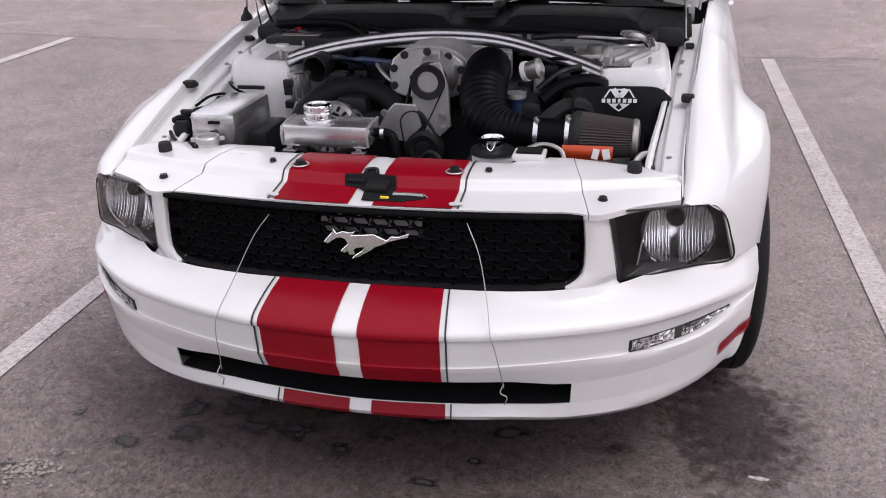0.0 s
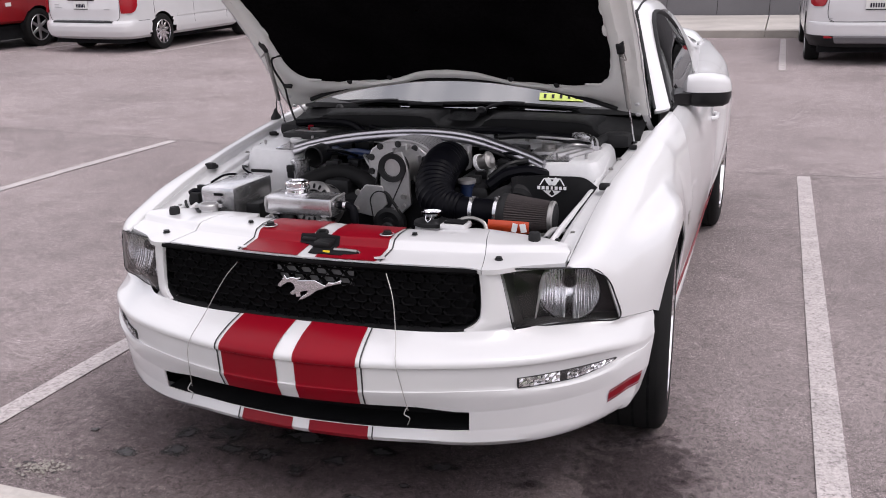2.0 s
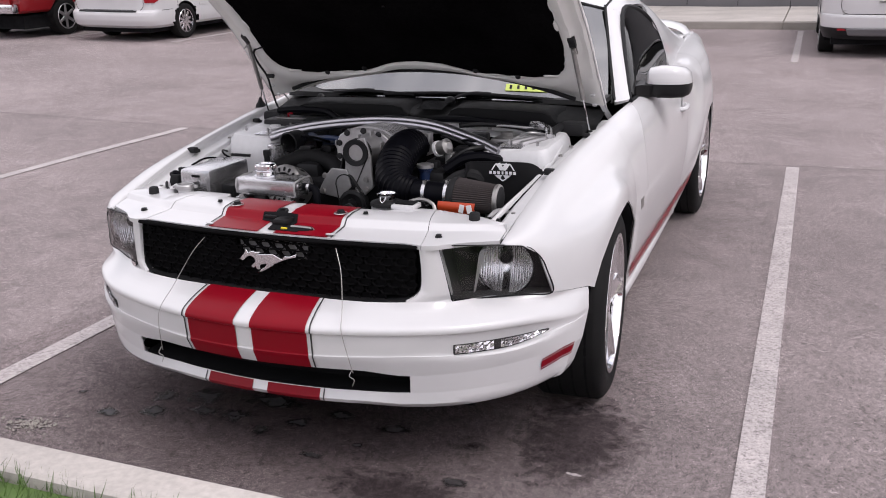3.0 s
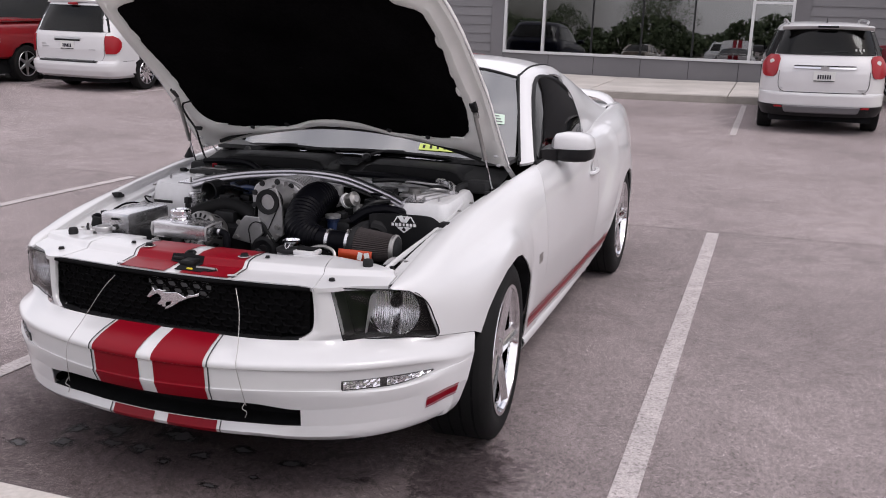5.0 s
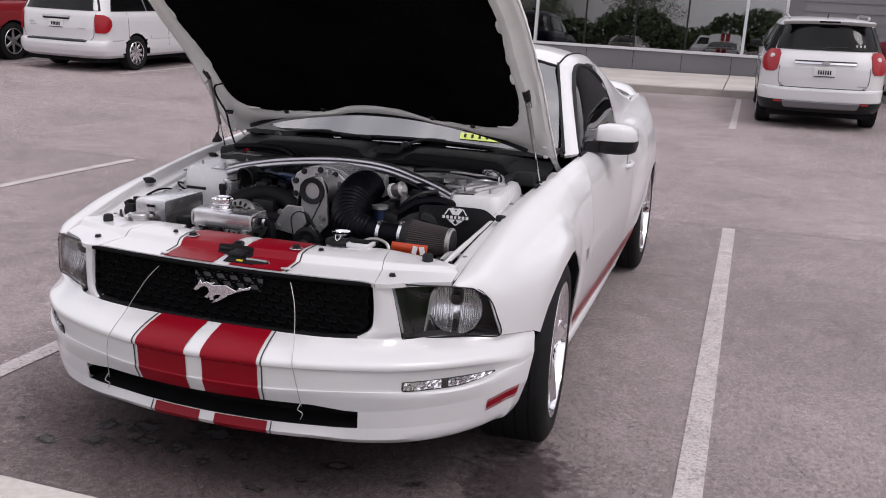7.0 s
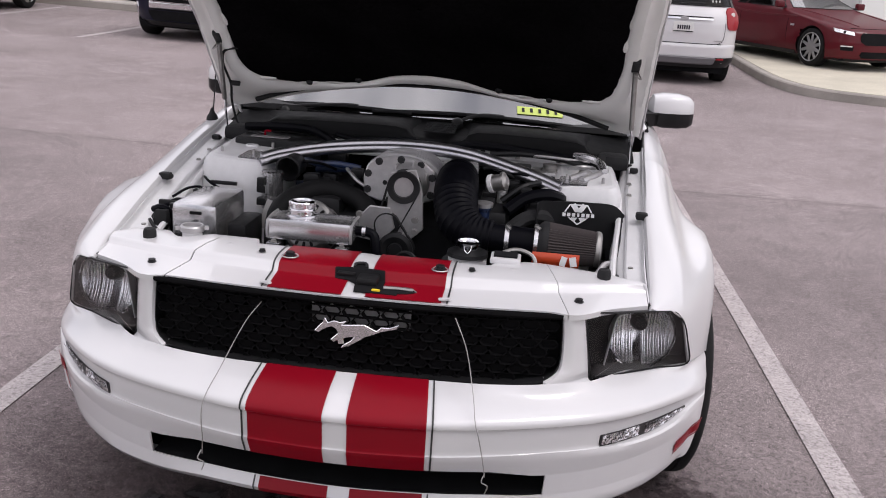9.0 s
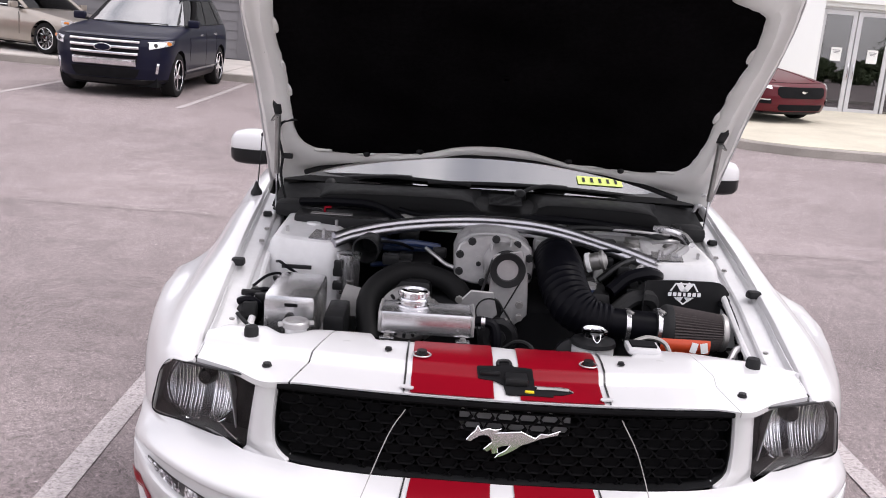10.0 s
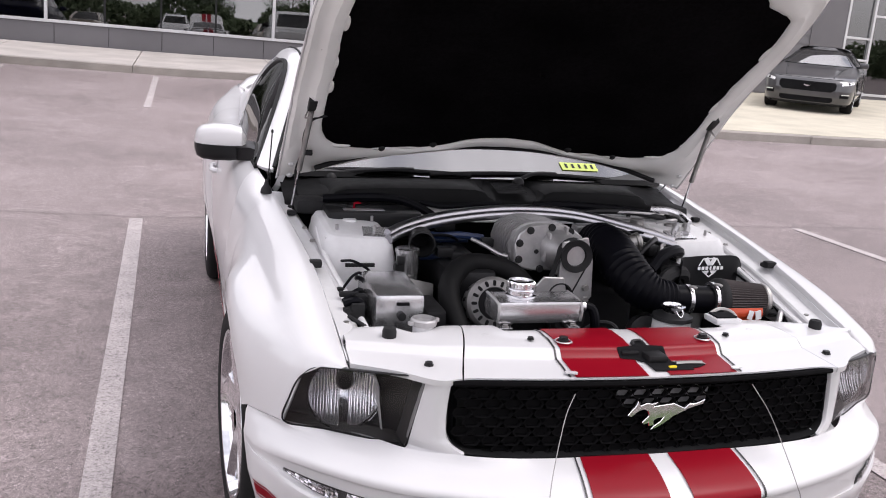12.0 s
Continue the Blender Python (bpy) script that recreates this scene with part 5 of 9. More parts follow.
part("steering_wheel", lathe([(.175, -.012), (.19, 0), (.175, .012), (.165, 0)], 28, aim(V(.38, 2.10, .90), V(0, .85, .5)), caps=False), "black", car)
part("roof_lining", box(0, 2.6, 1.255, 1.05, .8, .01), "seatcloth", car, smooth=False)


# ---- the white coupe: open bonnet ----
HO, HD, HN = V(0, 1.56, .90), V(0, -.799, .602), V(0, .602, .799)


def hood_w(x, u):
    k = min(1, max(0, (u - .15) / .45))
    return .042 - .035 * x * x - .115 * x * x * (1 - k)


def hood_rear(x):
    """The rear edge bows forward in the middle, along the foot of the screen."""
    return .125 + .092 * max(0, 1 - (x / .66) ** 2)


def hp(x, u, w=0.0):
    """A point of the open bonnet: x across, u from hinge to nose, w out of its plane."""
    return V(x, 0, 0) + HO + HD * u + HN * (hood_w(x, u) + w)


def hood_half(u):
    return float(np.interp(u, [0, .12, .3, .6, .9, 1.0, 1.1, 1.15, 1.22, 1.27], [.752, .748, .742, .735, .727, .718, .705, .698, .66, .59]))


hood = new("bonnet")
hood.parent = car
tagged(hood, "bonnet propped wide open, pale painted underside with black felt pad")
us = [.122, .135, .2, .3, .42, .55, .7, .85, 1.0, 1.1, 1.17, 1.22, 1.255, 1.27]
fx = [-1, -.97, -.9, -.8, -.65, -.5, -.35, -.2, -.1, 0, .1, .2, .35, .5, .65, .8, .9, .97, 1]


def skin_w(f):
    return .034 - .030 * max(0, (abs(f) - .9) / .1) ** 2


part("bonnet_skin", grid_bm([[hp(f * (hood_half(u) + .006), hood_rear(f * .74) - .012 + (u - .122) * (1.282 - hood_rear(f * .74)) / 1.148, skin_w(f)) for f in fx] for u in us]), "white", hood, thick=.004)
for s in (-1, 1):
    for x0, x1, nm, mt in ((.028, .205, "red_stripe", "red"), (.2165, .2205, "pinstripe", "blackpin")):
        rows = []
        for u in us:
            rows.append([])
            for x in np.linspace(x0, x1, 5):
                f = s * x / (hood_half(u) + .006)
                rows[-1].append(hp(s * x, hood_rear(f * .74) - .012 + (u - .122) * (1.282 - hood_rear(f * .74)) / 1.148, skin_w(f) + .0062))
        part(nm, grid_bm(rows), mt, hood, thick=.0012)
PAD = [(.0, .332), (.11, .320), (.24, .272), (.40, .270), (.50, .282), (.575, .312), (.615, .36), (.632, .44), (.633, .58), (.631, .72), (.637, .86), (.630, .96), (.622, 1.045), (.594, 1.074), (.527, 1.095), (.485, 1.135), (.30, 1.165), (.0, 1.172)]
PADC = V(0, .70, 0)
pad_r = [V(x, u, 0) for x, u in PAD]
pad_full = cr(pad_r + [V(-p.x, p.y, 0) for p in pad_r[-2:0:-1]] + [pad_r[0]], 5)[:-1]


def edge_scallop(i, p):
    """The felt's ragged, clipped-in outline."""
    return 1 + .010 * noise.noise(V(p.x * 14, p.y * 14, 3)) + .006 * noise.noise(V(p.x * 40, p.y * 40, 7))


pad_full = [PADC + (p - PADC) * edge_scallop(i, p) for i, p in enumerate(pad_full)]


def outer_edge(p):
    """The bonnet's rim in the direction of p from the pad's middle."""
    d = p - PADC
    for k in range(1, 400):
        q = PADC + d * (1 + k * .005)
        if abs(q.x) > hood_half(min(max(q.y, 0), 1.27)) or q.y > 1.262 or q.y < hood_rear(q.x):
            return q
    return q


rim = [outer_edge(p) for p in pad_full]
rows = []
for t, w in ((-.06, -.004), (0.0, -.004), (.10, -.020), (.22, -.026), (.42, -.024), (.56, -.010), (.70, -.004), (.88, -.006), (.97, .002), (1.0, .022)):
    rows.append([hp(*(p.lerp(r, t) if t > 0 else PADC + (p - PADC) * (1 + t)).xy, w - (.006 * noise.noise(V(p.x * 9, p.y * 9, 1)) if 0 < t < .8 else 0)) for p, r in zip(pad_full, rim)])
part("inner_frame", grid_bm(rows, close=True), "hoodin", hood, "pale painted pressed-steel inner frame", thick=.003)
rows = [[hp(*(PADC + (p - PADC) * t).xy, w + .005 * noise.noise(V(p.x * 5 * t, p.y * 5 * t, 4)) * (t < .97)) for p in pad_full] for t, w in ((1.012, -.006), (1.008, -.018), (.985, -.022), (.94, -.019), (.8, -.021), (.62, -.016), (.42, -.018), (.2, -.015), (.01, -.016))]
part("insulation_pad", grid_bm(rows, close=True), "pad", hood, "black felt insulation pad")
for s in (-1, 1):
    for x, u in ((.628, .60), (.634, .72), (.630, .905), (.56, .300), (.42, .268), (.33, .268)):
        part("frame_tongue", lathe([(.0, .008), (.014, .007), (.022, .003), (.027, -.006)], 16, aim(hp(s * (x + .008), u, -.016), -HN) @ Matrix.Diagonal(((.45, 1.5, 1, 1) if u > .5 else (1.7, .4, 1, 1)))), "hoodin", hood)
part("rear_seal", tube([hp(x, u, -.012) for x, u in ((-.631, .170), (-.52, .204), (-.37, .234), (-.18, .248), (0, .254), (.19, .246), (.37, .220), (.5, .192), (.634, .157))], .0085, 8, 4), "rubber", hood, "black rubber cowl seal")
for x in (-.245, .245, -.42, .42):
    part("pad_clip", lathe([(.0, .010), (.008, .008), (.013, .002), (.013, -.004)], 12, aim(hp(x, .284 if abs(x) < .3 else .270, -.020), -HN)), "black", hood)
for s in (-1, 1):
    part("frame_slot", prism(rounded(.014, .024, .006), .003, aim(hp(s * .668, .632, -.010), -HN)), "dark", hood, "black slot in the frame", smooth=False)
    part("frame_slot", prism(rounded(.007, .010, .003), .003, aim(hp(s * .684, .775, -.010), -HN)), "dark", hood, "black slot in the frame", smooth=False)
    for u in (.10, .16):
        part("hinge_bolt", lathe([(.0, .008), (.009, .006), (.011, 0)], 6, aim(hp(s * .712, u + .05, -.010), -HN)), "whitein", hood)
    part("hinge", patch([[V(s * .735, 1.62, .86), V(s * .745, 1.64, .87)], [V(s * .728, 1.56, .885), V(s * .740, 1.57, .90)], [V(s * .715, 1.46, .955), V(s * .735, 1.465, .965)]], 3, 2), "whitein", hood, thick=.006)
    # gas stay with bracket and ball
    top, foot = V(s * .680, 1.150, 1.200), V(s * .712, 1.335, .858)
    st = part("gas_stay", tube([foot, foot.lerp(top, .5), foot.lerp(top, .56)], .0038, 8, 2), "chrome", hood, "gas-filled bonnet stay")
    part("stay_cylinder", tube([foot.lerp(top, .40), foot.lerp(top, .7), foot.lerp(top, .97)], .0085, 10, 2), "steel", st)
    part("stay_bracket", box(0, 0, 0, .026, .020, .055, .004, aim(top + V(0, -.004, .012), HD)), "black", st)
    part("stay_clip", tube([top + V(s * .01, .02, -.01), top + V(s * .02, .0, -.03), top + V(s * .0, -.01, -.02)], .0025, 6), "steel", st)
    part("stay_ball", lathe([(.0, .012), (.010, .008), (.013, 0), (.010, -.012)], 10, Matrix.Translation(foot)), "black", st)
part("washer_hose", tube([hp(-.62, .462, -.016), hp(-.672, .458, -.026), hp(-.690, .40, -.030), hp(-.688, .30, -.034), V(-.700, 1.34, .98), V(-.690, 1.37, .90), V(-.66, 1.38, .87)], .0045, 6, 5), "rubber", hood, "black washer hose")
for u, x in ((.32, -.672),):
    part("hose_clip", box(0, 0, 0, .035, .012, .016, .003, aim(hp(x, u - .02, -.035), HN)), "black", hood)
ant = part("aerial", tube([V(-.786, 1.385, .915), V(-.780, 1.386, 1.0), V(-.774, 1.388, 1.100)], .0022, 6, 2), "black", car, "short black mast aerial")
part("aerial_base", lathe([(.024, .0), (.022, .012), (.012, .024), (.006, .040), (.0, .046)], 16, Matrix.Translation((-.789, 1.384, .898)) @ Matrix.Diagonal((.8, 1.3, 1, 1))), "rubber", ant)
part("aerial_tip", lathe([(.0, .012), (.004, .008), (.004, 0)], 8, Matrix.Translation((-.774, 1.388, 1.095))), "black", ant)

# wipers and stickers on the screen
def screen(x, t, lift=0.0):
    k = (x + .74) / 1.48 * (len(wsp[0]) - 1)
    j = min(len(wsp[0]) - 2, max(0, int(k)))
    i0 = min(len(wsp) - 2, int(t * (len(wsp) - 1)))
    a = wsp[i0][j].lerp(wsp[i0][j + 1], k - j)
    b_ = wsp[i0 + 1][j].lerp(wsp[i0 + 1][j + 1], k - j)
    return a.lerp(b_, t * (len(wsp) - 1) - i0) + V(0, -.55, .83) * lift


for x0, x1, xp, t1 in ((-.62, -.06, -.50, .05), (-.19, .46, .09, .05)):
    wp = new("wiper")
    wp.parent = car
    tagged(wp, "black windscreen wiper at rest")
    part("blade", tube([screen(x0 + (x1 - x0) * k / 5, .012 + .022 * math.sin(k / 5 * math.pi), .010) for k in range(6)], .0065, 6, 2), "rubber", wp)
    part("arm", tube([screen(xp, .0, -.012) + V(0, -.03, -.004), screen(xp + .02, .0, .012), screen((x0 + x1) / 2 + .03, .026, .018), screen((x0 + x1) / 2 + .10, .03, .016)], .007, 8, 3), "black", wp)
    part("pivot", lathe([(.022, 0), (.02, .022), (.010, .032), (.0, .034)], 14, aim(screen(xp, 0, -.02) + V(0, -.03, 0), V(0, -.5, .85))), "black", wp)
q = [[screen(x, t, .006) for x in (.28, .33, .38, .43)] for t in (.075, .10, .128)]
sk = part("screen_sticker", grid_bm(q), "lime", ws, "lime-yellow price sticker with unreadable dark marks", thick=.001)
for k in range(5):
    part("sticker_mark", grid_bm([[screen(.295 + .027 * k + dx, t, .0085) for dx in (0, .009)] for t in (.088, .116)]), "satin", sk, thick=.001)
st_ = part("inspection_sticker", grid_bm([[screen(x, t, .006) for x in (.578, .615, .652)] for t in (.37, .47)]), "paleprint", ws, "small pale green inspection sticker", thick=.001)
for k in range(3):
    part("print_bar", grid_bm([[screen(x, t, .0085) for x in (.590, .640 - .01 * k)] for t in (.385 + .028 * k, .395 + .028 * k)]), "plinth", st_, thick=.001)


# ---- the white coupe: engine bay ----
def capped(r, h, seg=32, knurl=True):
    """Profile of a chrome screw cap."""
    return [(r * .98, 0), (r, h * .08), (r, h * .28), (r * .94, h * .32), (r * .94, h * .40), (r * 1.02, h * .44), (r * 1.03, h * .86), (r * .96, h * .96), (r * .72, h), (r * .70, h * .88), (0, h * .86)]


def screw_cap(parent, p, r, h, axis=(0, 0, 1)):
    c = part("cap", lathe(capped(r, h), 32, aim(p, axis)), "chrome", parent, "polished screw cap")
    b = bmesh.new()
    for k in range(14):
        a = 2 * math.pi * k / 14
        box(r * 1.03 * math.cos(a), r * 1.03 * math.sin(a), h * .65, r * .14, r * .14, h * .40, .001, bm=b, seg=1)
    bmesh.ops.transform(b, matrix=aim(p, axis), verts=b.verts)
    part("cap_grip", b, "chrome", c, smooth=False)
    return c


def bolt(parent, p, d, r=.008, material="black"):
    return part("bolt", lathe([(r * 1.25, 0), (r * 1.25, r * .3), (r, r * .35), (r, r * .9), (0, r * .9)], 8, aim(p, d)), material, parent, smooth=False)


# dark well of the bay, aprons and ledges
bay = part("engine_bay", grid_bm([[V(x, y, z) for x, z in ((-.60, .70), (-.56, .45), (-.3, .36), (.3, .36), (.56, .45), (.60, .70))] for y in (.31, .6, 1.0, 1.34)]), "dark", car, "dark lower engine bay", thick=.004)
part("radiator", box(0, .225, .53, .92, .05, .34, .01), "satin", bay, "black radiator and fan shroud")
part("fan_shroud", box(0, .33, .56, .86, .10, .26, .03), "satin", bay)
for s in (-1, 1):
    ctrl = []
    for y, xi, z in ((.30, .700, .716), (.45, .702, .748), (.60, .710, .782), (.76, .722, .815), (.95, .734, .842), (1.15, .749, .866), (1.34, .764, .885), (1.50, .775, .905)):
        ctrl.append([V(s * (xi - .006), y, z - .004), V(s * (xi - .012), y, z - .022), V(s * (xi - .050), y, z - .026), V(s * (xi - .056), y, z - .040), V(s * (xi - .075), y, z - .052), V(s * (xi - .085), y, z - .11), V(s * .60, y, .50)])
    ap = part("inner_apron", patch(ctrl, 3, 3), "whitein", bay, "white painted inner wing ledge", thick=.003)
    for y, x, z in ((.50, .664, .732), (.98, .688, .828), (1.10, .696, .840), (.40, .655, .716)):
        bolt(ap, V(s * x, y, z), (0, 0, 1), .007, "steel")
    for p, sz in ((V(s * .708, .76, .818), .034), (V(s * .722, 1.238, .862), .026)):
        bs = part("bump_stop", box(p.x, p.y, p.z, sz, sz * .9, sz * .62, sz * .2), "rubber", ap, "black rubber bonnet buffer")
        part("buffer_foot", box(p.x - s * .004, p.y + .016, p.z - .006, sz * .6, sz * .8, sz * .4, sz * .1), "rubber", bs)
    part("side_pipe", tube([V(s * .61, .34, .70), V(s * .622, .55, .735), V(s * .648, .80, .775), V(s * .66, .98, .81), V(s * .655, 1.12, .838)], .009, 8, 4), "whitein", ap, "painted body seam pipe")
    # dark wedge seal beside the front corner of the wing
    part("corner_seal", grid_bm([[V(s * .696, .290, .698), V(s * .698, .345, .704), V(s * .696, .392, .706)], [V(s * .697, .290, .708), V(s * .699, .345, .716), V(s * .700, .392, .728)]]), "rubber", ap, thick=.008)

    # suspension tower
    rows = []
    for z, g, r in ((.50, .04, .06), (.66, .030, .05), (.76, .016, .045), (.825, .004, .04), (.846, -.008, .035), (.852, -.022, .03)):
        o = rounded(.20 + 2 * g, .34 + 2 * g, r, 4)
        rows.append([V(s * (.555 + .0) + x, 1.095 + y, z + .012 * (y > 0) + (.012 * abs(x) / .1 if s * x > 0 else 0)) for x, y in o])
    b = grid_bm(rows, close=True)
    tw = part("strut_tower", b, "whitein", bay, "white painted suspension tower")
    top = bmesh.new()
    top.faces.new([top.verts.new(p) for p in rows[-1]])
    part("tower_top", top, "whitein", tw, smooth=False)
    part("top_mount", lathe([(.070, 0), (.068, .004), (.05, .008), (.024, .010), (.020, .018), (.0, .019)], 24, Matrix.Translation((s * .555, 1.12, .850))), "whitein" if s < 0 else "steel", tw, "strut mount on the tower")
    for dx, dy in ((-.06, -.10), (.05, -.115), (.07, .03)):
        part("stud", lathe([(.010, 0), (.010, .008), (.005, .009), (.005, .026), (.0, .028)], 8, Matrix.Translation((s * .555 + dx, 1.095 + dy, .851))), "castal", tw, smooth=False)
    part("tower_seam", tube([V(s * .555 - .10, .955, .846), V(s * .555, .935, .843), V(s * .555 + .09, .955, .850)], .004, 6, 4), "whitein", tw)

# brace across the towers: flattened bright tube with a groove along it
arc = [V(-.470, .950, .860), V(-.42, .985, .874), V(-.32, 1.03, .892), V(-.20, 1.06, .906), (V(-.06, 1.075, .916)), V(.08, 1.072, .916), V(.20, 1.055, .905), V(.33, 1.01, .880), V(.42, .975, .860), V(.475, .945, .846)]
br = part("strut_brace", tube(arc, .0155, 12, 5), "bracealu", car, "bright aluminium strut brace")
part("brace_tube", tube([p + V(0, -.014, -.013) for p in arc], .0145, 12, 5), "bracealu", br)
for s in (-1, 1):
    part("brace_foot", prism([(-.04, -.03), (.05, -.03), (.06, .04), (-.03, .05)], .006, aim(V(s * .505, .975, .855), V(0, -.1, 1))), "brushed", br, smooth=False)
    if s < 0:
        continue
    part("brace_rod", tube([V(s * .50, 1.00, .862), V(s * .545, 1.06, .868), V(s * .565, 1.10, .866)], .011, 8, 3), "castal", br)
    part("brace_rod", tube([V(s * .54, .99, .862), V(s * .585, 1.06, .868), V(s * .60, 1.10, .866)], .011, 8, 3), "castal", br)

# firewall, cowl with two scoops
fw = part("firewall", grid_bm([[V(x, y, z) for x in np.linspace(-.70, .70, 9)] for y, z in ((1.345, .40), (1.345, .80), (1.36, .862), (1.30, .880), (1.28, .886))]), "dark", car, "near-black firewall", thick=.004)
ctrl = []
for y, z in ((1.275, .884), (1.29, .900), (1.34, .912), (1.40, .925), (1.47, .945)):
    ctrl.append([V(x, y + .18 * max(0, abs(x) - .45) + (.06 * x * x), z - .05 * x * x) for x in np.linspace(-.73, .73, 13)])
cw = part("cowl_panel", patch(ctrl, 2, 2), "cowl", fw, "black plastic cowl panel", thick=.004)
for x0, x1 in ((-.60, -.03), (.13, .58)):
    ctrl = []
    for f, h in ((0, 0), (.04, .3), (.12, .9), (.5, 1.0), (.88, .9), (.96, .35), (1, 0)):
        x = x0 + (x1 - x0) * f
        zb = .905 - .05 * x * x
        dy = .06 * x * x + .18 * max(0, abs(x) - .45)
        ctrl.append([V(x, 1.285 + dy, zb - .005), V(x, 1.288 + dy, zb + .030 * h), V(x, 1.305 + dy, zb + .042 * h), V(x, 1.38 + dy, zb + .048 * h), V(x, 1.45 + dy, zb + .045)])
    part("cowl_scoop", patch(ctrl, 2, 2), "cowl", cw, "raised black cowl scoop", thick=.003)
b = bmesh.new()
for k in range(9):
    box(.05 + .0, 1.325 + k * .011, .926 + k * .0023, .11, .004, .004, bm=b)
part("cowl_grille", b, "satin", cw, smooth=False)
bx = part("fuse_box", box(-.47, 1.205, .845, .30, .15, .085, .012), "satin", car, "black fuse box with a silver label")
part("fuse_label", box(-.505, 1.122 + .04, .8905, .13, .03, .002, 0), "castal", bx, smooth=False)
part("fuse_knob", tube([V(-.53, 1.19, .885), V(-.53, 1.185, .905), V(-.51, 1.185, .906)], .004, 6, 2), "red", bx, "small red terminal cap")

part("cowl_ledge", grid_bm([[V(x, y + .03 * x * x, z - .02 * x * x) for x in np.linspace(-.58, .62, 13)] for y, z in ((1.185, .852), (1.235, .858), (1.262, .861), (1.266, .886))]), "whitein", fw, "dusty pale ledge in front of the cowl", thick=.003)
for k, x in enumerate((-.31, -.12, .02, .21, .33, .47)):
    part("cowl_clip", box(x, 1.262 + .03 * x * x, .876 - .02 * x * x, .016, .010, .020, .003), "rubber" if k % 2 else "steel", fw)
# big aluminium boxes at the front
tk = part("expansion_tank", box(-.182, .482, .775, .230, .105, .058, .010), "brushed", car, "brushed aluminium expansion tank", angle=30)
part("weld_bead", tube([V(-.294, .432, .752), V(-.294, .432, .798), V(-.294, .53, .802)], .004, 6, 2), "castal", tk)
part("weld_bead", tube([V(-.070, .432, .752), V(-.070, .432, .798), V(-.070, .53, .802)], .004, 6, 2), "castal", tk)
part("filler_neck", lathe([(.040, 0), (.040, .004), (.034, .006), (.033, .014), (.038, .016), (.038, .019)], 28, Matrix.Translation((-.216, .495, .803))), "chrome", tk)
screw_cap(tk, V(-.216, .495, .816), .0335, .028)
for x in (-.275, -.092):
    t_ = part("mount_tab", box(x, .428, .738, .034, .022, .005, .001), "brushed", tk, smooth=False)
    bolt(t_, V(x, .425, .741), (0, 0, 1), .007, "steel")
    part("tab_post", box(x, .430, .715, .012, .012, .05), "steel", t_, smooth=False)
el = part("tank_hose", tube([V(-.066, .485, .775), V(-.040, .482, .775), V(-.018, .478, .768), V(-.010, .470, .74), V(-.008, .465, .68)], .013, 10, 4), "hosemat", tk, "black elbow hose with clamp")
part("hose_clamp", lathe([(.0150, -.005), (.0150, .005)], 16, aim(V(-.044, .482, .775), V(1, 0, 0))), "brushed", el)
bb = part("reservoir_box", box(-.526, .638, .735, .130, .250, .132, .017), "brushed", car, "brushed aluminium reservoir box", angle=30)
part("slot", box(-.520, .5120, .777, .032, .006, .008), "dark", bb, smooth=False)
part("side_tank", box(-.418, .63, .690, .055, .16, .11, .012), "satin", bb, "dark plastic tank beside the box")
part("label_bar", box(-.565, .868, .786, .085, .010, .011, .002), "black", bb, "thin black bar")
rc = part("reservoir_neck", lathe([(.026, 0), (.026, .05)], 24, Matrix.Translation((-.491, .412, .705))), "whitein", bb, "pale plastic neck")
part("neck_ring", lathe([(.026, 0), (.031, .0), (.032, .004), (.032, .013), (.029, .017), (.025, .017), (.024, .008), (.0, .006)], 28, Matrix.Translation((-.491, .412, .755))), "castal", rc, "open metal screw ring")
for a in (200, 20):
    part("ring_lug", box(.036, 0, .008, .014, .012, .010, .002, Matrix.Translation((-.491, .412, .755)) @ Matrix.Rotation(radians(a), 4, 'Z')), "castal", rc, smooth=False)
part("vent_plug", lathe([(.011, 0), (.011, .012), (0, .013)], 12, aim(V(-.523, .512, .746), (0, -1, 0))), "rubber", bb)
cc = part("catch_can", lathe([(.032, 0), (.033, .004), (.033, .104), (.036, .106), (.036, .116), (.030, .119), (.0, .119)], 24, Matrix.Translation((-.420, .900, .712))), "brushed", car, "small aluminium catch can")
for z in (.735, .775):
    part("can_fitting", box(-.447, .882, z, .030, .026, .024, .005), "black", cc)
part("can_bracket", prism([(-.05, -.04), (.05, -.04), (.05, .035), (-.02, .05)], .005, aim(V(-.40, .845, .70), (0, -1, .2))), "steel", cc, smooth=False)

# supercharger, drive plate, belt
sc = new("supercharger")
sc.parent = car
tagged(sc, "cast aluminium supercharger with a ribbed case")
face = [(-.108, -.050), (-.112, .010), (-.100, .046), (-.070, .066), (-.030, .074), (.030, .072), (.072, .060), (.104, .036), (.112, -.004), (.106, -.050), (.060, -.064), (-.060, -.064)]
FM = Matrix.Translation((-.005, .845, .845)) @ pose(0, 0, 0, 90 - 3, 0, 0)
part("front_plate", prism(face, .022, FM, bevel=.004), "castal", sc, "cast aluminium front plate")
part("rotor_case", prism([(x * .96, y * .97) for x, y in face], -.22, FM, bevel=.012), "castal", sc)
for k in range(9):
    part("case_rib", prism([(x * 1.02, y * 1.03 + .001) for x, y in face], -.006, FM @ Matrix.Translation((0, 0, -.03 - .020 * k))), "castal", sc, smooth=False)
for x, y in ((-.098, .018), (-.066, .056), (.000, .066), (.060, .054), (.096, .018), (-.098, -.030), (.094, -.034), (-.03, -.058), (.05, -.058)):
    bolt(sc, FM @ V(x, y, .022), (0, -1, .05), .0095, "black")
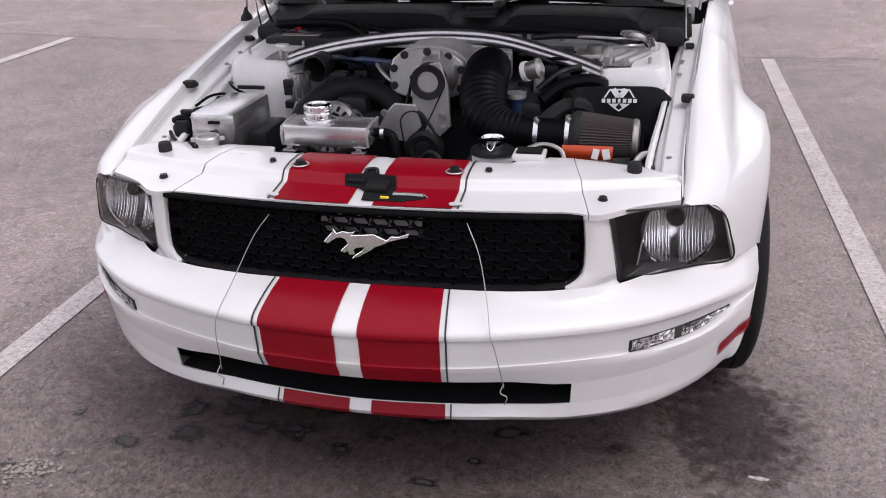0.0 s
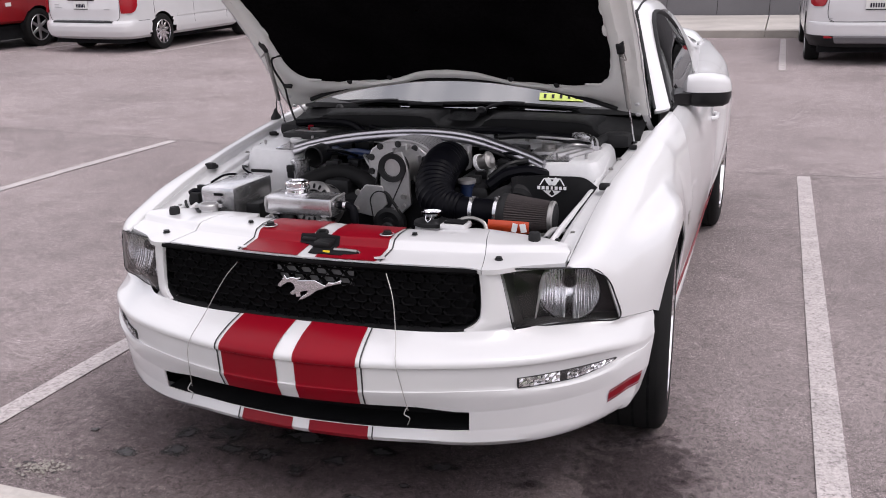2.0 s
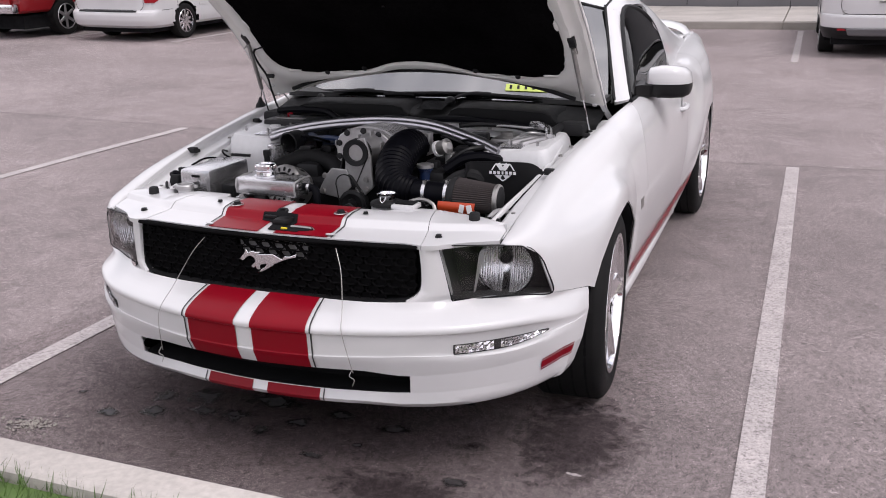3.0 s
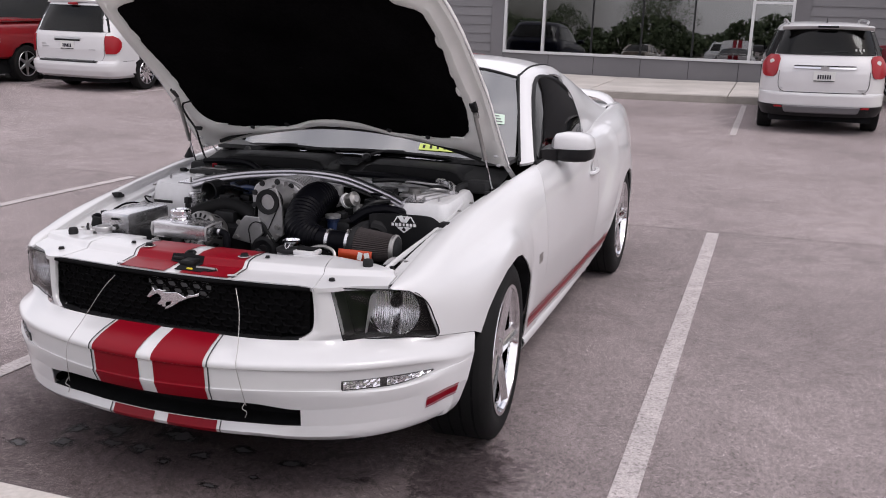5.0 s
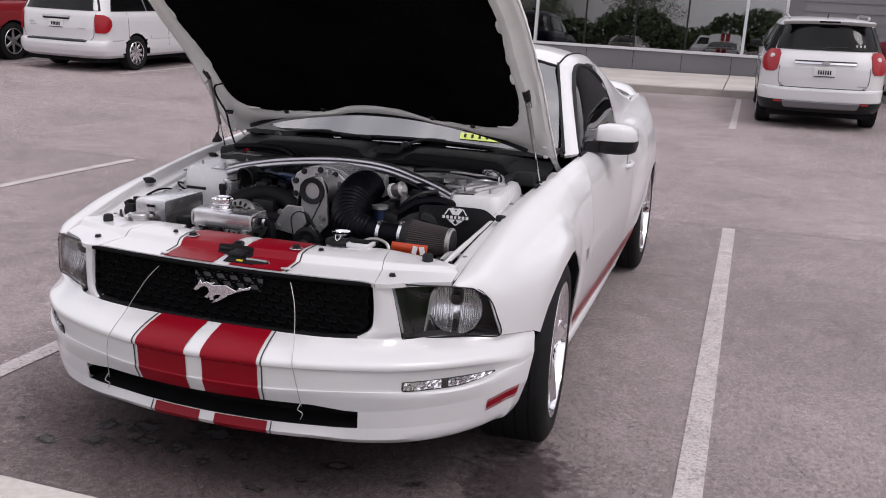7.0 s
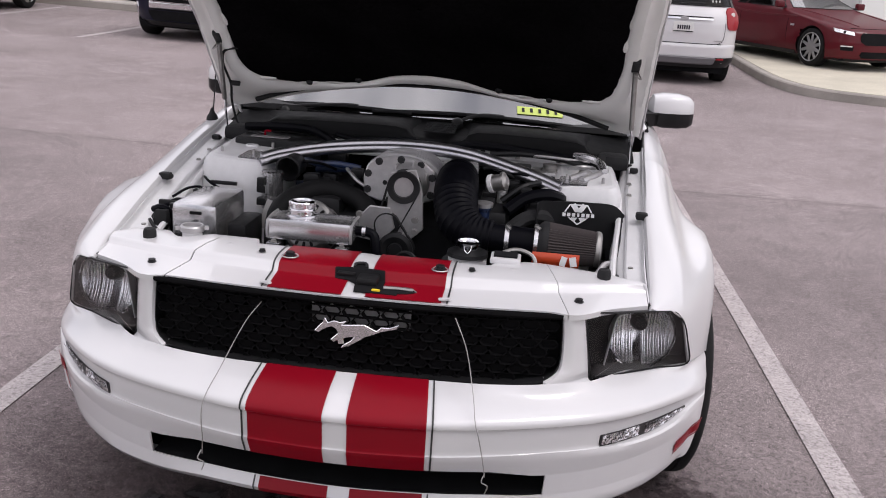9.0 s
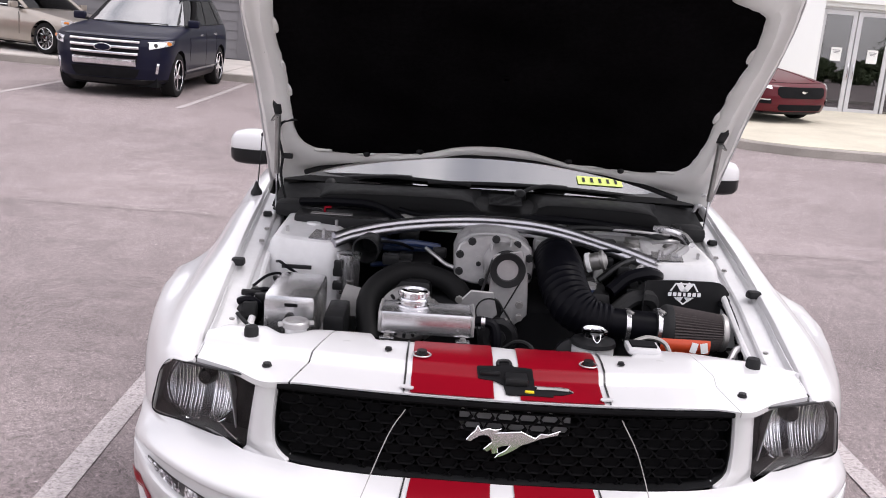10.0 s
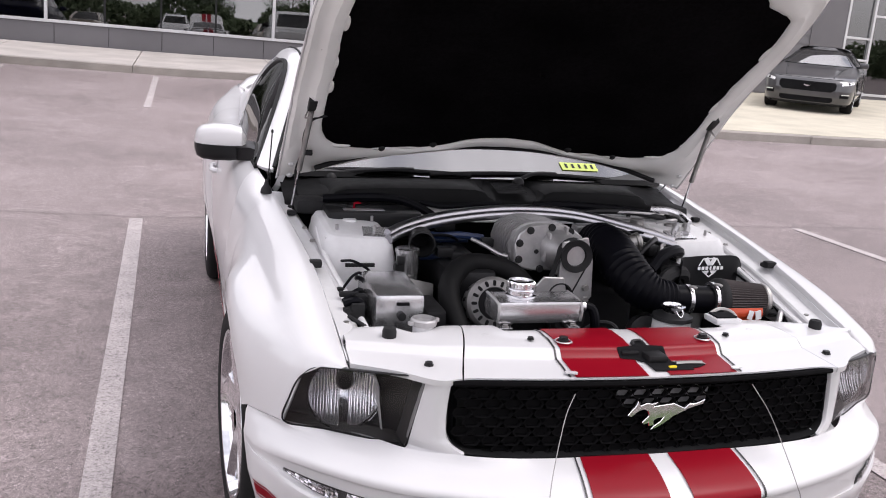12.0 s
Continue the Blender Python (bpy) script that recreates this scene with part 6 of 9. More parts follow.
part("sight_slot", prism(rounded(.016, .036, .008), .003, FM @ Matrix.Translation((-.045, .0, .022))), "castal", sc, smooth=False)
bolt(sc, FM @ V(-.045, -.006, .024), (0, -1, .05), .006, "black")
part("snout", lathe([(.062, 0), (.054, .03), (.038, .06), (.034, .085), (.0, .085)], 24, FM @ Matrix.Translation((.028, .0, .02))), "castal", sc)
for k in range(6):
    a = 2 * math.pi * k / 6 + .3
    part("snout_web", box(.028 + .055 * math.cos(a), .055 * math.sin(a), .035, .006, .034, .03, .002, FM, seg=1), "castal", sc, smooth=False)
part("pulley", lathe([(.0, .0), (.046, .0), (.048, .004), (.044, .008), (.044, .034), (.048, .038), (.047, .042), (.030, .040), (.028, .030), (.0, .030)], 32, aim(V(.024, .735, .856), V(0, -1, 0))), "satin", sc, "black drive pulley")
pl = part("drive_plate", prism([(-.045, .045), (.030, .060), (.052, -.010), (.058, -.115), (.020, -.150), (-.035, -.135), (-.050, -.06)], .012, Matrix.Translation((.028, .715, .850)) @ pose(0, 0, 0, 90, 0, 0), bevel=.002), "castal", sc, "bare aluminium drive plate", smooth=False)
part("idler_plate", prism([(-.100, .01), (-.08, .032), (-.02, .03), (-.005, -.03), (-.05, -.075), (-.14, -.06)], .010, Matrix.Translation((.010, .70, .765)) @ pose(0, 0, 0, 90, 0, 0), bevel=.002), "castal", sc, "bare aluminium idler plate", smooth=False)
for p in ((-.100, .698, .768), (.062, .700, .763), (.063, .698, .728), (.035, .698, .715), (-.105, .688, .715)):
    bolt(pl, V(*p), (0, -1, 0), .009, "steel")


def belt(p, q, r1, r2, w, y):
    d = (q - p).normalized()
    n = V(-d.z, 0, d.x)
    pts = []
    for c, r, a0 in ((p, r1, 1), (q, r2, -1)):
        base = math.atan2(n.z, n.x) * 1
        for k in range(13):
            a = base + (0 if a0 > 0 else math.pi) + math.pi * k / 12
            pts.append(V(c.x + r * math.cos(a), y, c.z + r * math.sin(a)))
    rows = [[a + V(0, -w / 2, 0) for a in pts], [a + V(0, w / 2, 0) for a in pts]]
    return grid_bm(rows, close=True)


part("belt", belt(V(.024, 0, .856), V(-.018, 0, .742), .046, .034, .026, .714), "rubber", sc, "black ribbed drive belt", thick=.004)
part("idler", lathe([(.0, 0), (.034, 0), (.034, .03), (.020, .032), (.012, .036), (0, .036)], 24, aim(V(-.018, .732, .742), V(0, -1, 0))), "satin", sc)
part("lower_pulley", lathe([(.0, 0), (.052, 0), (.052, .03), (.040, .034), (.022, .028), (.020, .038), (0, .038)], 28, aim(V(.010, .715, .672), V(0, -1, 0))), "satin", sc, "black lower pulley")
part("belt_lower", belt(V(-.018, 0, .742), V(.010, 0, .672), .036, .054, .024, .700), "rubber", sc, thick=.004)

# alternator
alt = new("alternator")
alt.parent = car
tagged(alt, "cast aluminium alternator with vent slots")
AM = aim(V(-.235, .640, .735), V(-.10, -.92, .36))
part("alternator_body", lathe([(.070, -.08), (.076, -.06), (.076, -.01), (.072, .004), (.050, .012), (.030, .014), (.0, .014)], 32, AM), "greycast", alt)
part("face_ring", lathe([(.044, .010), (.046, .018), (.066, .016), (.075, .008), (.0765, -.004)], 40, AM, caps=False), "greycast", alt)
for k in range(16):
    a = 2 * math.pi * k / 16
    part("vent_slot", prism(rounded(.016, .0085, .004), .0022, AM @ Matrix.Rotation(a, 4, 'Z') @ Matrix.Translation((.0565, 0, .0165))), "dark", alt, smooth=False)
    part("edge_slot", box(.0755, 0, -.028, .004, .011, .030, .001, AM @ Matrix.Rotation(a + .2, 4, 'Z'), seg=1), "dark", alt, smooth=False)
part("fan_gap", lathe([(.028, .0145), (.044, .0145), (.0445, .010)], 32, AM), "dark", alt)
part("alternator_hub", lathe([(.028, .012), (.026, .022), (.012, .026), (0, .026)], 20, AM), "greycast", alt)
part("alternator_ear", tube([V(-.175, .625, .775), V(-.155, .635, .755), V(-.135, .65, .735)], .013, 10, 3), "greycast", alt)

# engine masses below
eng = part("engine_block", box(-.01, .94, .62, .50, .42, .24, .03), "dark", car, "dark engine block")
for s in (-1, 1):
    part("cam_cover", box(s * .25, .98, .745, .15, .40, .09, .025, Matrix.Identity(4)), "satin", eng, "black cam cover")
    for k in range(4):
        part("coil", box(s * .26, .84 + .09 * k, .80, .045, .04, .03, .008), "black", eng)
rl = part("relay_box", box(.415, .93, .735, .085, .20, .12, .012), "satin", eng, "black relay box")
for k in range(4):
    part("relay", box(.395 + .018 * (k % 2), .86 + .045 * k, .80, .026, .03, .022, .004), "black", rl)
part("fan_hub", lathe([(.0, 0), (.05, 0), (.05, .03), (.02, .04), (0, .04)], 20, aim(V(.20, .60, .66), V(0, -1, .2))), "satin", eng)
for p in ((.155, .47, .705), (.185, .47, .690), (.09, .50, .66)):
    bolt(eng, V(*p), (0, -1, .4), .010, "castal")
part("radiator_hose", tube([V(-.33, .62, .66), V(-.34, .72, .76), V(-.25, .83, .80), V(-.12, .82, .775), V(-.06, .74, .70)], .031, 12, 5), "cowl", eng, "thick black radiator hose")
duct = part("open_duct", lathe([(.030, .06), (.036, .05), (.039, .0), (.041, -.012), (.036, -.014), (.033, .0), (.026, .05)], 28, aim(V(-.372, .925, .838), V(.15, .95, .10)), caps=False), "satin", eng, "open black duct end")
part("duct_back", lathe([(.030, .05), (.0, .052)], 20, aim(V(-.372, .925, .838), V(.15, .95, .10)), caps=False), "dark", duct)
for pts, r, mt in (
    ([(-.38, 1.10, .84), (-.30, 1.02, .84), (-.24, .99, .85), (-.16, 1.0, .84)], .011, "blue"),
    ([(-.33, 1.12, .80), (-.26, 1.05, .82), (-.20, 1.02, .83)], .010, "blue"),
    ([(-.36, .98, .78), (-.30, .95, .79), (-.22, .93, .78)], .008, "blue"),
    ([(-.62, 1.26, .905), (-.50, 1.24, .915), (-.38, 1.235, .912), (-.30, 1.20, .885), (-.26, 1.16, .86)], .014, "hosemat"),
    ([(-.30, 1.26, .90), (-.22, 1.24, .89), (-.12, 1.24, .90), (-.02, 1.25, .905)], .009, "hosemat"),
    ([(.10, 1.25, .90), (.22, 1.23, .905), (.36, 1.22, .90), (.50, 1.22, .885), (.60, 1.24, .86)], .014, "hosemat"),
    ([(.24, 1.20, .885), (.34, 1.19, .895), (.46, 1.19, .89), (.56, 1.17, .875)], .010, "satin"),
    ([(.30, .92, .80), (.34, .98, .84), (.40, 1.02, .84), (.47, 1.05, .82)], .012, "hosemat"),
    ([(.33, 1.0, .80), (.38, .95, .81), (.42, .93, .80), (.47, .92, .78)], .014, "hosemat"),
    ([(.32, .80, .79), (.37, .83, .825), (.43, .86, .835), (.47, .90, .82), (.49, .97, .80)], .019, "hosemat"),
    ([(.33, .76, .74), (.38, .79, .775), (.43, .80, .78), (.455, .83, .74)], .022, "rubber"),
    ([(.30, .88, .80), (.36, .90, .845), (.42, .97, .85), (.45, 1.06, .845)], .010, "satin"),
    ([(.52, 1.20, .90), (.56, 1.17, .905), (.60, 1.14, .895), (.615, 1.10, .875)], .013, "brushed"),
    ([(-.655, .60, .76), (-.62, .62, .78), (-.60, .66, .77), (-.60, .72, .74)], .007, "hosemat"),
    ([(-.66, .56, .765), (-.63, .55, .775), (-.61, .57, .75), (-.62, .60, .70)], .010, "hosemat"),
    ([(-.59, .78, .77), (-.60, .72, .79), (-.585, .68, .785), (-.59, .62, .75)], .006, "hosemat"),
    ([(.60, .48, .70), (.63, .60, .735), (.655, .78, .77), (.65, .95, .80)], .007, "hosemat"),
    ([(.575, .50, .70), (.60, .53, .73), (.625, .56, .72), (.63, .62, .70)], .009, "castal"),
    ([(.31, .455, .75), (.36, .475, .765), (.405, .475, .752), (.42, .46, .72)], .006, "steel"),
    ([(-.66, 1.30, .87), (-.60, 1.26, .88), (-.55, 1.22, .88)], .012, "rubber"),
    ([(.66, 1.32, .87), (.62, 1.28, .885), (.60, 1.20, .87), (.63, 1.12, .85)], .016, "rubber"),
):
    part("hose", tube([V(*p) for p in pts], r, 8, 4), mt, eng, "engine bay hose")
# thin wires, plugs and small brackets
for pts, r, mt in (
    ([(.655, .93, .80), (.662, .80, .775), (.655, .66, .742), (.640, .54, .715), (.615, .47, .700)], .0045, "hosemat"),
    ([(.64, .98, .80), (.635, .84, .775), (.64, .70, .745), (.622, .60, .725)], .0035, "hosemat"),
    ([(.60, .55, .70), (.585, .50, .715), (.565, .47, .712), (.555, .45, .70)], .0035, "satin"),
    ([(.575, .62, .69), (.60, .58, .715), (.628, .56, .712), (.640, .58, .70)], .0040, "rubber"),
    ([(-.62, .86, .80), (-.60, .80, .815), (-.57, .77, .805), (-.545, .80, .78)], .0040, "hosemat"),
    ([(-.645, .66, .78), (-.615, .70, .80), (-.585, .74, .795), (-.575, .70, .77)], .0040, "hosemat"),
    ([(-.655, .52, .745), (-.63, .49, .735), (-.60, .48, .715), (-.60, .52, .69)], .0050, "rubber"),
    ([(-.36, .97, .85), (-.31, .94, .86), (-.27, .965, .85), (-.24, 1.0, .83)], .0050, "hosemat"),
    ([(-.20, .98, .84), (-.17, .93, .83), (-.14, .90, .815), (-.115, .88, .81)], .0060, "castal"),
    ([(.30, .99, .86), (.345, .965, .872), (.385, .98, .862), (.40, 1.02, .84)], .0045, "hosemat"),
    ([(.235, .99, .875), (.265, .95, .885), (.31, .945, .872), (.335, .99, .85)], .0050, "rubber"),
    ([(.405, .90, .82), (.425, .93, .835), (.45, .955, .832), (.46, 1.0, .82)], .0070, "castal"),
    ([(.50, 1.12, .872), (.53, 1.09, .885), (.56, 1.10, .885), (.585, 1.14, .875)], .0060, "castal"),
    ([(.36, 1.20, .888), (.42, 1.17, .896), (.50, 1.175, .892), (.57, 1.20, .885)], .0045, "castal"),
    ([(-.10, 1.21, .888), (-.02, 1.195, .893), (.06, 1.20, .893), (.14, 1.215, .888)], .0055, "hosemat"),
    ([(.01, .60, .66), (.05, .57, .70), (.085, .54, .70), (.10, .52, .66)], .0060, "rubber"),
):
    part("wire", tube([V(*p) for p in pts], r, 7, 4), mt, eng, "thin engine bay wire or pipe")
for x, y, z, sx, sy, sz, mt in (
    (.618, .462, .708, .030, .020, .034, "satin"), (.588, .485, .700, .022, .030, .020, "rubber"), (.640, .70, .752, .014, .022, .018, "steel"), (.563, .452, .703, .026, .014, .016, "castal"),
    (-.628, .545, .752, .034, .030, .040, "rubber"), (-.612, .600, .762, .030, .026, .034, "satin"), (-.640, .612, .775, .050, .016, .014, "rubber"), (-.606, .668, .748, .036, .040, .030, "rubber"), (-.645, .700, .752, .024, .026, .030, "satin"),
    (-.447, .868, .800, .022, .020, .026, "black"), (-.300, .93, .812, .05, .04, .03, "satin"), (-.160, .955, .835, .04, .03, .028, "satin"),
    (.330, .955, .838, .04, .035, .030, "satin"), (.372, .90, .828, .035, .03, .035, "black"), (.300, .905, .812, .03, .03, .05, "castal"), (.470, 1.02, .842, .05, .03, .022, "black"), (.345, 1.10, .862, .07, .05, .03, "satin"), (.235, 1.12, .868, .06, .05, .03, "black"),
    (-.255, 1.10, .855, .06, .05, .03, "satin"), (-.205, 1.155, .872, .05, .03, .02, "castal"), (.105, 1.165, .885, .06, .03, .018, "castal"),
):
    part("connector", box(x, y, z, sx, sy, sz, min(sx, sy, sz) * .22), mt, eng, "small engine bay plug or bracket")
for s, x in ((-1, -.655), (1, .655)):
    part("wedge_cover", box(x, 1.31, .875, .10, .10, .05, .02), "rubber", eng, "black rubber corner cover")
for p in ((-.64, .56, .735), (-.63, .63, .71), (-.60, .60, .68), (-.62, .70, .70)):
    part("wire_loom", lathe([(.0, .03), (.022, .024), (.03, 0), (.022, -.03), (0, -.035)], 9, aim(V(*p), (.3, -.5, .8))), "rubber", eng, "bundled black wiring")
# brake fluid reservoir
rv = part("brake_reservoir", box(.44, 1.165, .83, .12, .10, .05, .012), "castal", car, "dull brake fluid reservoir")
part("cap", lathe([(.026, 0), (.026, .010), (.023, .012), (.023, .024), (.0, .025)], 20, Matrix.Translation((.44, 1.145, .853))), "steel", rv)

# throttle, intake hose, air filter
th = part("throttle_body", box(.165, .93, .860, .11, .045, .085, .012), "castal", car, "cast aluminium throttle body")
for dx in (-.045, .045):
    for dz in (-.034, .034):
        bolt(th, V(.165 + dx, .906, .860 + dz), (0, -1, 0), .007, "castal")
part("bypass_coupling", lathe([(.024, -.03), (.025, -.02), (.025, .014), (.029, .016), (.029, .024), (.022, .026), (.014, .032), (.0, .032)], 20, aim(V(.285, .87, .858), V(.9, -.25, .3))), "steel", th, "silver bypass coupling")
part("bypass_band", lathe([(.0285, -.004), (.0285, .008)], 20, aim(V(.265, .875, .852), V(.9, -.25, .3))), "logowhite", th)
part("blue_valve", lathe([(.022, 0), (.022, .045), (.026, .047), (.026, .056), (.0, .058)], 16, Matrix.Translation((.25, .79, .745))), "blue", th, "blue plastic valve")
part("blue_valve_top", lathe([(.030, 0), (.030, .012), (.0, .014)], 16, Matrix.Translation((.25, .79, .80))), "castal", th)
ih = part("intake_hose", tube([V(.165, .915, .848), V(.168, .85, .864), V(.170, .775, .856), V(.176, .70, .824), V(.195, .640, .790), V(.235, .610, .766), V(.290, .602, .758)], [.050, .057, .061, .061, .058, .051, .044], 22, 8, .0035), "hosemat", car, "black corrugated rubber intake hose")
part("intake_pipe", tube([V(.275, .603, .759), V(.34, .602, .756), V(.39, .602, .754), V(.440, .602, .752)], .040, 22, 3), "hosemat", ih)
for x, w, k in ((.332, .006, .0), (.412, .006, .006)):
    part("hose_clamp", lathe([(.041 + k, -w), (.0440 + k, -w), (.0440 + k, w), (.041 + k, w)], 26, aim(V(x, .602, .755), V(1, 0, -.02))), "brushed", ih, "steel hose clamp")
    part("clamp_screw", tube([V(x - .004, .585, .797 + k), V(x + .002, .575, .800 + k), V(x + .010, .566, .797 + k)], .004, 6, 2), "steel", ih)
fl = new("air_filter")
fl.parent = car
tagged(fl, "conical cloth air filter with a metal end cap")
FA = aim(V(.405, .602, .754), V(1, .0, -.02))
part("filter_neck", lathe([(.041, 0), (.047, .004), (.049, .010), (.058, .020), (.062, .026), (.062, .040)], 28, FA), "rubber", fl)
rows = []
for h in np.linspace(.038, .172, 6):
    r0 = .058 - .014 * (h - .038) / .134
    rows.append([V((r0 + (.0035 if k % 2 else 0)) * math.cos(2 * math.pi * k / 96), (r0 + (.0035 if k % 2 else 0)) * math.sin(2 * math.pi * k / 96), h) for k in range(96)])
b = grid_bm(rows, close=True)
bmesh.ops.transform(b, matrix=FA, verts=b.verts)
part("filter_pleats", b, "filter", fl, "dark red-brown pleated cloth", angle=20)
part("filter_end", lathe([(.047, .168), (.0495, .171), (.0495, .180), (.045, .184)], 32, FA), "steel", fl, "bright end ring")
part("filter_cap", lathe([(.046, .181), (.040, .186), (.02, .188), (0, .188)], 32, FA), "rubber", fl)
lb = part("filter_label", patch([[V(x, y, z) for x in (.405, .44, .48, .53)] for y, z in ((.522, .716), (.514, .735), (.520, .752))], 2, 2), "orange", fl, "orange filter maker's label", thick=.002)
for k, (x, sx, sz, a) in enumerate(((.488, .016, .026, 12), (.514, .018, .026, -12))):
    part("label_mark", box(0, 0, 0, sx, .002, sz, 0, Matrix.Translation((x, .5105 + .001 * k, .734)) @ pose(0, 0, 0, 0, a, 0)), "logowhite", lb, smooth=False)
# heat shield with a white emblem made of plain shapes
sh = [(.408, .770), (.420, .795), (.455, .806), (.50, .812), (.56, .817), (.630, .826), (.668, .850)]
ztop = [.828, .830, .830, .832, .832, .828, .795]
shp = part("heat_shield", patch([[V(x, y, z0 + (zt - z0) * f) for (x, y), zt in zip(sh, ztop)] for z0, f in ((.66, 0), (.66, .5), (.66, .9), (.66, 1))], 3, 4), "satin", car, "black heat shield with a white emblem", thick=.003)
EM = Matrix.Translation((.530, .8105, .797)) @ pose(0, 0, 0, 88, 0, 5)
hexo = [(-.042, 0), (-.026, .026), (.026, .026), (.042, 0), (.0, -.032)]
b = bmesh.new()
for k in range(5):
    p, q = V(*hexo[k], 0), V(*hexo[(k + 1) % 5], 0)
    m_, d_ = (p + q) / 2, q - p
    box(0, 0, 0, d_.length, .004, .001, 0, EM @ Matrix.Translation(m_) @ Matrix.Rotation(math.atan2(d_.y, d_.x), 4, 'Z'), bm=b)
for a in (55, -55):
    box(0, 0, .001, .060, .015, .001, 0, EM @ Matrix.Translation((0, .003, 0)) @ Matrix.Rotation(radians(a), 4, 'Z'), bm=b)
em = part("emblem", b, "logowhite", shp, "white shield and cross emblem", smooth=False)
part("emblem_band", box(0, -.003, .003, .096, .016, .001, 0, EM), "satin", em, smooth=False)
for k in range(7):
    part("print_bar", box(-.042 + .014 * k, -.003, .005, .0095 - .003 * (k == 3), .0105, .001, 0, EM), "logowhite", em, smooth=False)
# power steering bottle
ps = part("steering_reservoir", lathe([(.052, -.10), (.052, -.008), (.055, -.004), (.053, .004), (.030, .012), (.026, .014), (.0, .014)], 28, Matrix.Translation((.234, .500, .735))), "whitein", car, "white fluid bottle with black top")
part("bottle_top", lathe([(.056, -.004), (.054, .006), (.030, .015), (.027, .016)], 28, Matrix.Translation((.234, .500, .736))), "satin", ps)
part("bottle_cap", lathe([(.026, 0), (.026, .012), (.033, .015), (.033, .022), (.028, .024), (.026, .019), (0, .019)], 26, Matrix.Translation((.234, .500, .747))), "chrome", ps)
part("cap_chain", tube([V(.245, .470, .765), V(.243, .462, .755), V(.236, .458, .748), V(.228, .462, .755), V(.226, .470, .764)], .0016, 5, 4), "chrome", ps)

# radiator cover panels along the nose, with stripes, bolts, latch
def cover_z(x, t):
    """Height along the cover from its front edge (0) to its back edge (1)."""
    a = abs(x)
    side = min(1, max(0, (a - .44) / .06))
    z = float(np.interp(t, [0, .10, .345, .40, .43, .60, .85, 1.0], [.713, .716, .724, .742, .746, .752, .752, .747]))
    z2 = float(np.interp(t, [0, .12, .345, .40, .43, .70, .9, 1.0], [.712, .716, .724, .738, .741, .744, .746, .742]))
    return z * (1 - side) + z2 * side - .018 * max(0, a - .5)


def cover_y(x, t):
    a = abs(x)
    yf = .130 + .155 * a * a + (.42 * max(0, a - .50)) - .024 * math.exp(-((a - .525) / .045) ** 2)
    if x < 0:
        yb = float(np.interp(a, [0, .25, .300, .312, .43, .45, .478, .50, .524, .548, .567, .655, .69], [.372, .372, .374, .416, .420, .418, .402, .391, .388, .418, .441, .443, .385]))
    else:
        yb = float(np.interp(a, [0, .25, .305, .31, .37, .376, .50, .60, .69], [.366, .366, .368, .395, .400, .425, .425, .405, .345]))
    yc = crease_y(x)
    return yf + (yc - yf) * t / .4 if t < .4 else yc + (yb - yc) * (t - .4) / .6


def crease_y(x):
    """Line on which the covers bend down towards the grille."""
    return float(np.interp(abs(x), [0, .20, .438, .697], [.226, .238, .269, .355]))


TS = [0, .05, .10, .2, .30, .335, .35, .39, .405, .42, .435, .45, .52, .6, .72, .85, .96, 1.0]


def seam_x(x, t):
    """The joint between the covers swings outward towards the front."""
    at, swing = (.4435, .055) if x > 0 else (.397, .066)
    k = float(np.interp(abs(x), (.30, at, .69), (0, 1, 0))) * swing * (1 - min(1, t)) ** 1.3
    return x + math.copysign(k, x)


def cover(name, x0, x1, n, material="white", lift=0.0, thick=.004, parent=None, label="", t0=0.0, t1=1.0):
    xs_ = np.linspace(x0, x1, n)
    rows = [[V(x, cover_y(x, t), cover_z(x, t) + lift) for x in (seam_x(u, t) for u in xs_)] for t in TS if t0 <= t <= t1]
    if not lift:
        rows = [[p + V(0, .002, -.012) for p in rows[0]]] + rows + [[p + V(0, .001, -.02) for p in rows[-1]]]
    return part(name, grid_bm(rows), material, parent or car, label, thick=thick)


